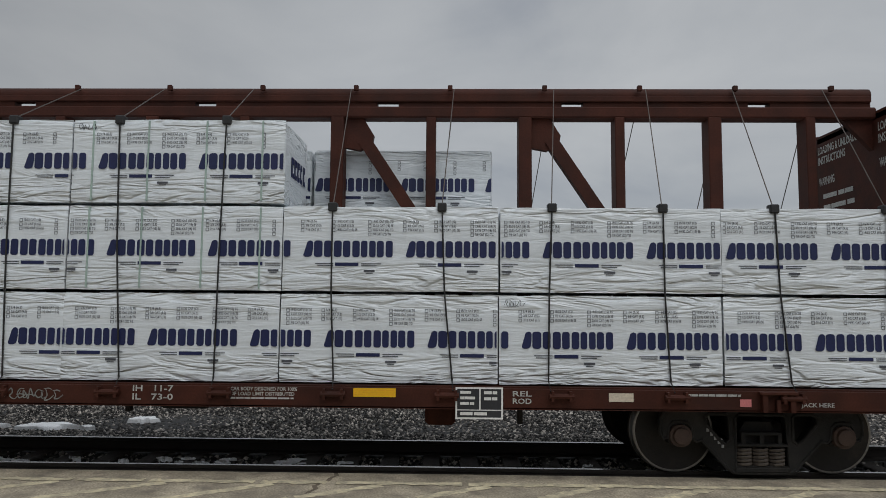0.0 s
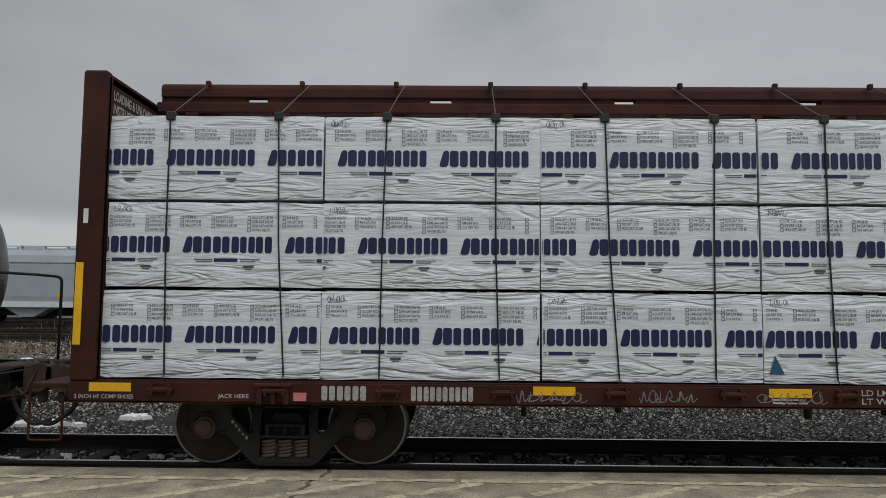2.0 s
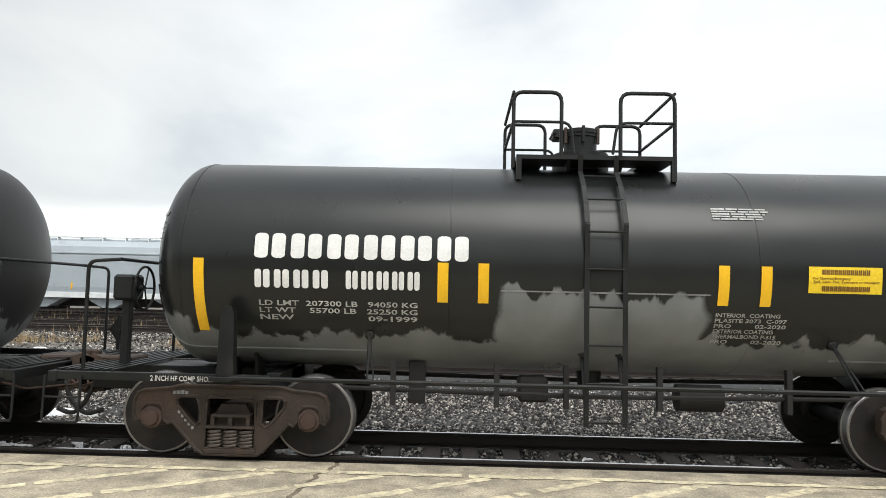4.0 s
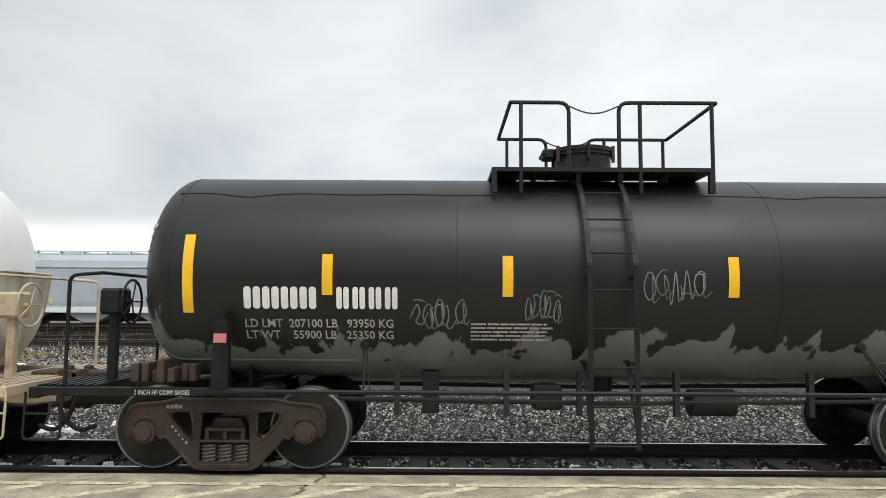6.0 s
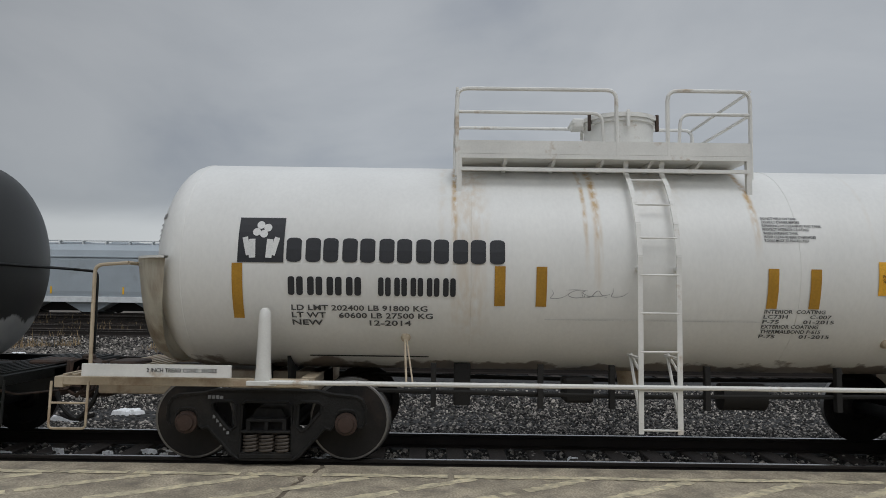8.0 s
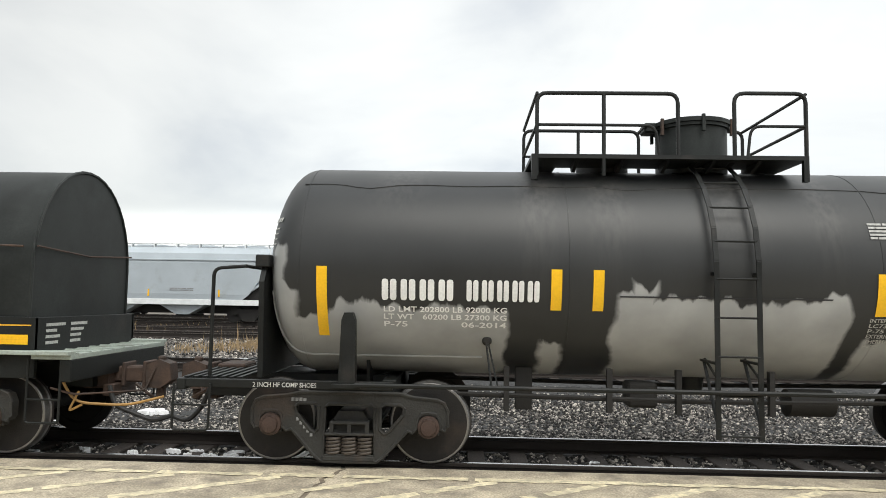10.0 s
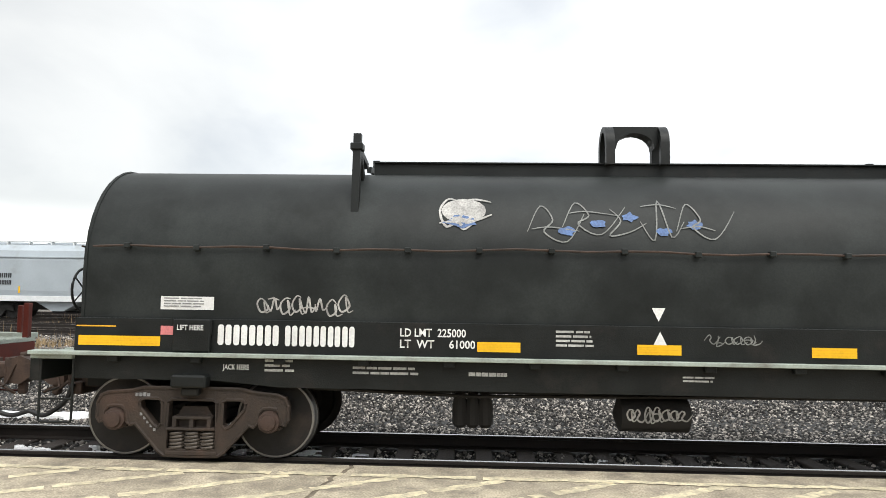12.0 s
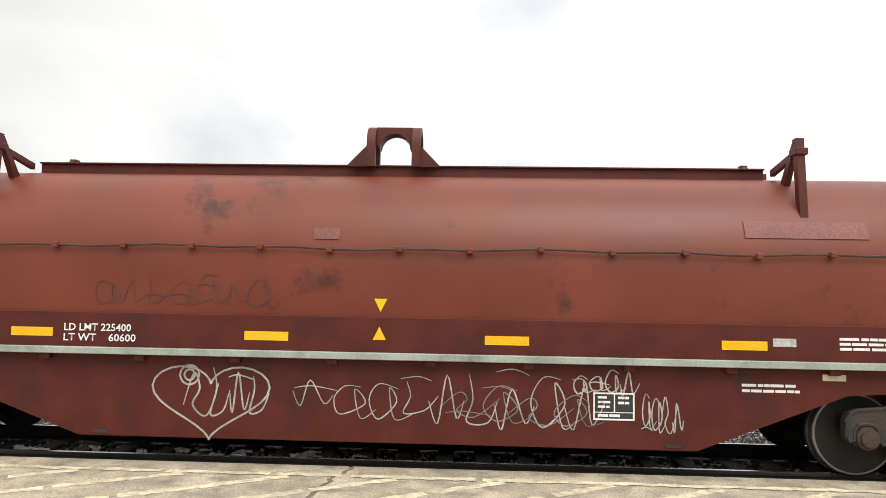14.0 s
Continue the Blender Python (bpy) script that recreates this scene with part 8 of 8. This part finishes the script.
    mark("notice_print", bars(bmesh.new(), 48.30, 48.9, 0.92, 0.95, 1, 4, 0.8, 7), M["sign_pale"], car, y)
    framed_panel(car, 45.85, 46.355, 0.665, 1.0, y - 0.01)
    for k, (a, b) in enumerate(((33.75, 34.45), (35.05, 35.65), (36.3, 37.0), (38.65, 39.2), (41.0, 41.6))):
        mark("spray_lettering", scribble(bmesh.new(), a, b, 0.81, 0.95, 5, 0.014, 200 + k), M["graffiti_dim"], car, y, "faded white spray scrawl")
    # brake gear under the floor
    bm = bmesh.new()
    for x, z in ((33.9, 0.55), (35.0, 0.6), (37.2, 0.55), (38.1, 0.6), (42.0, 0.6), (46.6, 0.5)):
        box(bm, x - 0.03, x + 0.03, -0.75, -0.68, z, 0.9)
    tube(bm, [(32.5, -0.5, 0.72), (40, -0.5, 0.68), (48, -0.5, 0.72)], 0.025, 6)
    part("brake_rod", bm, M["under"], car)
    bm = lathe(bmesh.new(), [(42.3, 0.03), (42.33, 0.10), (42.85, 0.10), (42.88, 0.03)], "x", (0, -0.5, 0.70), 16)
    part("air_reservoir", bm, M["under"], car, "", True)
    part("brake_cylinder", box(bmesh.new(), 45.5, 45.85, -0.9, -0.5, 0.5, 0.8, 0.04), ro, car)
    return car


def wrapped_face(bm, L, H, y, side, rnd):
    """The wrapped side of a pack: a slightly uneven sheet with pulled-in edges."""
    nx, nz = 26, 12
    ph = rnd.uniform(0, 50)
    g = []
    for j in range(nz + 1):
        row = []
        for i in range(nx + 1):
            u, v = i / nx, j / nz
            x, z = -L / 2 + L * u, H * v
            e = min(u, 1 - u) * L
            f = min(v, 1 - v) * H
            d = 0.004 * noise.noise(Vector((x * 1.3 + ph, z * 3.5, ph)))
            d -= 0.014 * math.exp(-e / 0.03) + 0.012 * math.exp(-f / 0.03)
            zz = z + (0.012 * noise.noise(Vector((x * 2 + ph, 0, 3))) if j in (0, nz) else 0)
            row.append(bm.verts.new((x, y + side * d, zz)))
        g.append(row)
    for a, b in zip(g, g[1:]):
        for i in range(nx):
            bm.faces.new((a[i], a[i + 1], b[i + 1], b[i]))


# where the print starts on each pack of the near side: tier and left edge of the pack
PRINT = {(0, 29.20): 30.12, (0, 31.62): 31.70, (0, 34.03): 34.88, (0, 36.44): 36.45, (0, 39.08): 39.76, (0, 41.50): 42.45, (0, 43.92): 44.40, (0, 46.32): 46.56, (0, 48.75): 49.72,
         (1, 29.20): 30.06, (1, 31.62): 32.00, (1, 34.03): 34.55, (1, 36.44): 37.47, (1, 39.08): 39.50, (1, 41.50): 41.95, (1, 43.92): 44.15, (1, 46.32): 46.79, (1, 48.75): 48.79,
         (2, 29.20): 29.84, (2, 31.62): 31.76, (2, 34.03): 34.78, (2, 36.44): 36.79, (2, 39.08): 39.83, (2, 41.50): 41.81}


CHECKS = [(-0.026, ("1/4 (6.5)", "3/8 CAT (9.5)", "7/16 CAT (11)")), (0.32, ("15/32 CAT (12)", "1/2 CAT (12.5)", "19/32 CAT (15) SE")),
          (0.72, ("19/32 CAT (15) TG", "23/32 CAT (18) SE", "23/32 CAT (18) TG", "7/8 CAT (22) TG"))]


def pack(x0, x1, z0, z1, side, seed, tier=0):
    """One wrapped lumber pack, with its repeating print cut off at the ends."""
    rnd = random.Random(seed)
    z0 = z0 + (0.016 if tier else 0.0)
    L, H = x1 - x0 - 0.012, z1 - z0 - 0.022
    y_in, y_out = side * 0.17, side * 1.31
    bm = bmesh.new()
    box(bm, -L / 2 + 0.004, L / 2 - 0.004, *sorted((y_in, y_out - side * 0.02)), 0, H - 0.004, 0.02)
    wrapped_face(bm, L, H, y_out, side, rnd)
    me = finish(bm, "lumber_pack", M["wrap"], True)
    ob = new("lumber_pack", me)
    xm = (x0 + x1) / 2
    ob.location = (xm, 0, z0)
    tagged(ob, "white plastic-wrapped lumber pack with navy print on the flatcar" if side < 0 else "white plastic-wrapped lumber pack on the flatcar's far side", "lumber pack", "lumber packs on the flatcar")
    LOAD.append((ob, xm, z0))
    lo, hi = -L / 2 + 0.012, L / 2 - 0.012
    yy = y_out - 0.0065 if side < 0 else y_in - 0.006
    step = 1.135
    near = [PRINT[k] for k in PRINT if side < 0 and k[0] == tier and x0 - 0.1 < k[1] < x0 + 0.1]
    start = (near[0] - xm) if near else lo + rnd.uniform(0, step)
    navy, grey = bmesh.new(), bmesh.new()

    def clip(bm_, a, b, c, d):
        a, b = max(a, lo), min(b, hi)
        if b - a > 0.003:
            sheet(bm_, a, b, c, d)

    x = start - step * math.ceil((start - lo) / step + 1)
    while x < hi:
        zb, zt = H * 0.40, H * 0.595
        # five plain shapes stand for the trade name
        xx = x
        for k, w in enumerate((0.235, 0.21, 0.20, 0.175, 0.19)):
            shape(navy, xx, xx + w * 0.93, zb, zt, (lo, hi), 0.24 if k == 0 else 0.0)
            xx += w
        # address bar and small print
        clip(navy, x + 0.36, x + 0.62, H * 0.295, H * 0.335)
        for q in range(2):
            clip(grey, x + 0.14 + 0.02 * q, x + 0.34, H * (0.318 - 0.024 * q), H * (0.328 - 0.024 * q))
            clip(grey, x + 0.65, x + 0.87 - 0.05 * q, H * (0.318 - 0.024 * q), H * (0.328 - 0.024 * q))
        clip(grey, x + 0.68, x + 0.80, H * 0.225, H * 0.25)
        clip(grey, x + 0.70, x + 0.78, H * 0.205, H * 0.215)
        # check boxes with their lines
        for col, lines in CHECKS:
            for r, line in enumerate(lines):
                cz = H * (0.80 - 0.050 * r)
                cx = x + col
                s = 0.036
                for a, b, c, d in ((cx, cx + s, cz, cz + 0.005), (cx, cx + s, cz + s - 0.005, cz + s), (cx, cx + 0.005, cz, cz + s), (cx + s - 0.005, cx + s, cz, cz + s)):
                    clip(grey, a, b, c, d)
                w = 0.0135 * len(line)
                if side < 0 and cx + s + 0.015 > lo and cx + s + 0.015 + w < hi:
                    letters(grey, line, cx + s + 0.015, cx + s + 0.015 + w, cz, cz + 0.038)
        x += step
    for bm_, m_, nm in ((navy, M["navy"], "name_print"), (grey, M["print"], "check_box_print")):
        for v in bm_.verts:
            v.co.y = yy
        if bm_.verts:
            tagged(part(nm, bm_, m_, ob, "navy block print" if m_ is M["navy"] else "small grey check-box print"), kind="stuff")
    if side < 0 and rnd.random() < 0.6:
        bm_ = scribble(bmesh.new(), lo + 0.05, lo + 0.25, H * 0.87, H * 0.96, 3, 0.006, seed)
        for v in bm_.verts:
            v.co.y = yy
        part("crayon_mark", bm_, M["print"], ob)
    # pale plastic bands round some of the packs
    if side < 0 and tier and 41.0 < x0 < 43.0:
        for k in range(4):
            bx = lo + L * (0.10 + 0.26 * k) + rnd.uniform(-0.08, 0.08)
            part("band", box(bmesh.new(), bx - 0.009, bx + 0.009, yy - 0.004, yy + 0.02, 0.02, H - 0.015), M["band"], ob, "pale green plastic band")
    return ob


def load_packs():
    tiers = [(1.02, 2.0), (2.0, 2.975), (2.975, 3.955)]
    seed = 300
    for side in (-1, 1):
        for edges, full in ((NEAR_EDGES, 3), (NEXT_EDGES, 2)):
            for a, b in zip(edges, edges[1:]):
                for k, (z0, z1) in enumerate(tiers):
                    last = 43.95 if side < 0 else 46.4
                    if k == 2 and b > last:
                        continue
                    seed += 1
                    dx = random.Random(seed).uniform(-0.012, 0.012)
                    ob = pack(a + dx, b + dx, z0, z1, side, seed, k)
                    if side < 0 and k == 2 and 43.8 < b < 44.0:
                        end_print(ob, b - a, z1 - z0)
                    if side < 0 and k == 2 and 38.8 < b < 38.95:
                        flap(ob, b - a)
                    if side < 0 and k == 0 and abs(a - 36.44) < 0.05:
                        bm = prism(bmesh.new(), [(-1.16, 0.10), (-1.0, 0.10), (-1.05, 0.2), (-1.1, 0.30), (-1.13, 0.2)], -1.322, -1.317)
                        part("torn_wrap", bm, M["teal"], ob, "torn wrap showing teal film")


def end_print(ob, L, H):
    bm = bmesh.new()
    for i, w in enumerate((0.14, 0.13, 0.12, 0.1, 0.11)):
        y = -1.0 + 0.15 * i
        box(bm, L / 2 - 0.004, L / 2 - 0.001, y, y + w * 0.4, H * 0.36, H * 0.60)
        box(bm, L / 2 - 0.004, L / 2 - 0.001, y + w * 0.4, y + w * 0.9, H * 0.52, H * 0.60)
        box(bm, L / 2 - 0.004, L / 2 - 0.001, y + w * 0.4, y + w * 0.9, H * 0.36, H * 0.42)
    part("end_print", bm, M["navy"], ob, "navy block print on the pack's end")


def flap(ob, L):
    """Loose wrap that hangs in folds in the gap between two packs."""
    bm = bmesh.new()
    cols, rows = 9, 26
    g = []
    for j in range(rows + 1):
        t = j / rows
        row = []
        for i in range(cols):
            u = i / (cols - 1)
            wid = (0.29 - 0.10 * t) * min(1.0, 0.18 + t * 9)
            x = L / 2 + 0.10 - wid / 2 + wid * u + 0.012 * math.sin(9 * t + 3 * u)
            y = -1.33 - 0.045 * math.sin(u * 7 + 2.0 * t) - 0.02 * math.sin(17 * t + 5 * u)
            row.append(bm.verts.new((x, y, 0.72 - 2.45 * t)))
        g.append(row)
    for a, b in zip(g, g[1:]):
        for i in range(cols - 1):
            bm.faces.new((a[i], a[i + 1], b[i + 1], b[i]))
    part("loose_wrap", bm, M["wrap"], ob, "loose hanging wrap in folds", True)


# ---------------------------------------------------------------- parked hopper cars
def hopper(x0, x1, y, zr, paint, label, bays, dark):
    car = thing("covered_hopper", ((x0 + x1) / 2, y, zr), label, "hopper car", "parked hopper cars")
    L = x1 - x0
    h = L / 2
    pm = M[paint]
    top, low = 4.42, 1.12
    prof = [(-1.48, low), (-1.55, low + 0.5), (-1.56, 3.4), (-1.42, 3.95), (-1.0, 4.3), (-0.4, top), (0.4, top), (1.0, 4.3), (1.42, 3.95), (1.56, 3.4), (1.55, low + 0.5), (1.48, low)]
    bm = bmesh.new()
    # the body ends slope in above the trucks
    e = []
    for s in (-1, 1):
        e.append([bm.verts.new((s * (h - 0.4) if pz > 2.6 else s * (h - 0.4 - (2.6 - pz) * 1.25), py, pz)) for py, pz in prof])
    n = len(prof)
    for i in range(n - 1):
        bm.faces.new((e[0][i], e[0][i + 1], e[1][i + 1], e[1][i]))
    bm.faces.new(e[0])
    bm.faces.new(e[1][::-1])
    bm.faces.new((e[0][0], e[1][0], e[1][-1], e[0][-1]))
    body = part("body", bm, pm, car)
    bm = bmesh.new()
    for yy in (-1.56, 1.48):
        box(bm, -h + 0.5, h - 0.5, yy, yy + 0.08, low - 0.12, low + 0.20, 0.01)
    part("side_sill", bm, M["hopper_trim"], car, "white side sill")
    part("roof_edge", box(bmesh.new(), -h + 0.4, h - 0.4, -1.60, -1.44, 3.52, 3.60, 0.01), pm, body)
    # running boards and hatches on the roof
    bm = bmesh.new()
    for yy in (-0.95, 0.65):
        box(bm, -h + 0.4, h - 0.4, yy, yy + 0.30, 4.50, 4.54)
        for k in range(14):
            x = -h + 0.8 + (L - 1.6) * k / 13
            box(bm, x - 0.03, x + 0.03, yy, yy + 0.28, 4.22, 4.50)
    part("running_board", bm, M["hopper_trim"], car, "roof running boards on brackets")
    for k in range(6):
        x = -h + 2 + (L - 4) * k / 5
        part("hatch", box(bmesh.new(), x - 0.8, x + 0.8, -0.35, 0.35, 4.40, 4.50, 0.02), pm, body)
    # outlet bays
    for k in range(bays):
        x = -h + 3.6 + (L - 7.2) * (k + 0.5) / bays
        w = (L - 7.2) / bays * 0.40
        bm = bmesh.new()
        tp = [(x - w, low), (x + w, low), (x + 0.35, 0.45), (x - 0.35, 0.45)]
        prism(bm, tp, -1.2, 1.2)
        b = part("outlet_bay", bm, pm, car, "sloped discharge bay")
        part("outlet_gate", box(bmesh.new(), x - 0.45, x + 0.45, -1.0, 1.0, 0.32, 0.45, 0.01), M["under"], b)
    part("centre_sill", box(bmesh.new(), -h + 0.4, h - 0.4, -0.3, 0.3, 0.50, 1.02), M["under"], car)
    # ends: posts, ladders, end platform
    for s in (-1, 1):
        bm = bmesh.new()
        for yy in (-1.45, -0.5, 0.5, 1.40):
            box(bm, *sorted((s * (h - 0.30), s * (h - 0.36))), yy, yy + 0.06, 1.0, 4.3 if abs(yy) > 1 else 3.9)
        box(bm, *sorted((s * (h - 0.4), s * (h - 0.15))), -1.5, 1.5, 1.0, 1.06)
        for k in range(8):
            z = 1.25 + 0.38 * k
            box(bm, *sorted((s * (h - 0.30), s * (h - 0.33))), -1.42, -1.0, z, z + 0.03)
        part("end_frame", bm, M["hopper_trim"], car, "white end posts and ladder")
        bm = bmesh.new()
        for xa in (0.42, 0.85):
            box(bm, *sorted((s * (h - xa), s * (h - xa - 0.05))), -1.60, -1.55, 0.55, 2.3 if xa > 0.6 else 4.3)
        for k in range(10):
            z = 0.6 + 0.38 * k
            if z < 2.2:
                box(bm, *sorted((s * (h - 0.42), s * (h - 0.9))), -1.60, -1.57, z, z + 0.03)
        part("side_ladder", bm, M["hopper_trim"], car)
        # black sheet painted as the shade in the recess under the slope sheet
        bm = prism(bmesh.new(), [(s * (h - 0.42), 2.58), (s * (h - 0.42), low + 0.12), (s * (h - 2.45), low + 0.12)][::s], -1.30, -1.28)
        part("end_recess_panel", bm, M["under"], car, "black panel painted as the shade under the slope sheet")
        bm = prism(bmesh.new(), [(s * (h - 0.40), 2.66), (s * (h - 0.40), 2.52), (s * (h - 2.5), low + 0.05), (s * (h - 2.66), low + 0.12)][::s], -1.50, 1.50)
        part("slope_sheet", bm, pm, car)
        # trucks: side frames and wheels
        for yy in (-1.05, 0.95):
            bm = bmesh.new()
            xm = s * (h - 1.75)
            prism(bm, [(xm - 1.1, 0.42), (xm - 1.0, 0.78), (xm + 1.0, 0.78), (xm + 1.1, 0.42), (xm + 0.6, 0.5), (xm + 0.35, 0.1), (xm - 0.35, 0.1), (xm - 0.6, 0.5)], yy, yy + 0.1)
            part("side_frame", bm, M["under"], car)
        for dx in (-0.889, 0.889):
            bm = bmesh.new()
            for yy in (-0.83, 0.70):
                lathe(bm, [(yy, 0.457), (yy + 0.13, 0.457)], "y", (s * (h - 1.75) + dx, 0, 0.457), 20)
            tube(bm, [(s * (h - 1.75) + dx, -0.9, 0.457), (s * (h - 1.75) + dx, 0.9, 0.457)], 0.07)
            part("wheelset", bm, M["under"], car)
    part("coupler", box(bmesh.new(), -h - 0.3, h + 0.3, -0.1, 0.1, 0.8, 0.95, 0.02), M["under"], car)
    for k in range(bays + 1):
        x = -h + 3.4 + (L - 6.8) * k / bays
        mark("reflector", sheet(bmesh.new(), x, x + 0.1, low + 0.35, low + 0.75), M["yellow"], car, -1.555, "small yellow reflective strip")
    bm = blocks(bmesh.new(), -h + 2.0, -h + 3.0, 2.35, 2.62, 4, 0.25)
    blocks(bm, -h + 2.0, -h + 3.0, 1.95, 2.22, 5, 0.25)
    mark("number_marking", bm, M["sign_black"], car, -1.565)
    bm = bars(bmesh.new(), h - 6.2, h - 4.6, 1.75, 1.95, 2, 5, 0.5, 4)
    mark("notice_print", bm, M["sign_grey"], car, -1.565)
    if dark:
        bm = bmesh.new()
        scribble(bm, h - 8.2, h - 3.0, 1.30, 2.30, 9, 0.10, 5)
        scribble(bm, h - 8.0, h - 3.2, 1.25, 1.9, 8, 0.07, 15)
        mark("spray_lettering", bm, M["sign_black"], car, -1.566, "black bubble-outline spray lettering")
    return car


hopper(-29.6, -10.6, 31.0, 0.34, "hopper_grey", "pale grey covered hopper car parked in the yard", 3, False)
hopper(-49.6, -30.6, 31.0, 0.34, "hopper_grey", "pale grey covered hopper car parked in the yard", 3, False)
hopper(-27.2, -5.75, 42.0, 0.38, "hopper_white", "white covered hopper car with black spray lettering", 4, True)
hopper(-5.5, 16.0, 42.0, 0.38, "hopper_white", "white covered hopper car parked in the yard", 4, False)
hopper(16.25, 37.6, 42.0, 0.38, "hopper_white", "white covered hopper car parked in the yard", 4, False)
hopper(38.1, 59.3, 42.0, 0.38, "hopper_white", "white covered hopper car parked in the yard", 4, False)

# ---------------------------------------------------------------- the train
TRAIN = [car_centerbeam(), car_black_tank(), car_black_gatx(), car_white_tank(), car_grey_tank(), car_black_coil(), car_red_coil()]
load_packs()


def run(t):
    """How far the train has come along the track at t seconds."""
    u = t - 7.0
    return 6.7165 * u + 0.019054 * u * u - 0.0006673 * u ** 3


def motions():
    coarse = [0.5 * k for k in range(29)]
    fine = [round(2 * k / 30, 4) for k in range(211)]
    for car in TRAIN:
        x = SHIFT[car.name]
        walk(car, [(t, pose(x + run(t), 0, 0)) for t in coarse])
    for ob, x, z in LOAD:
        walk(ob, [(t, pose(x + run(t), 0, z)) for t in coarse])
    for ax, x, phase in WHEELS:
        walk(ax, [(t, pose(x, 0, 0.457, 0, math.degrees(run(t) / 0.457 + phase), 0)) for t in fine])


motions()
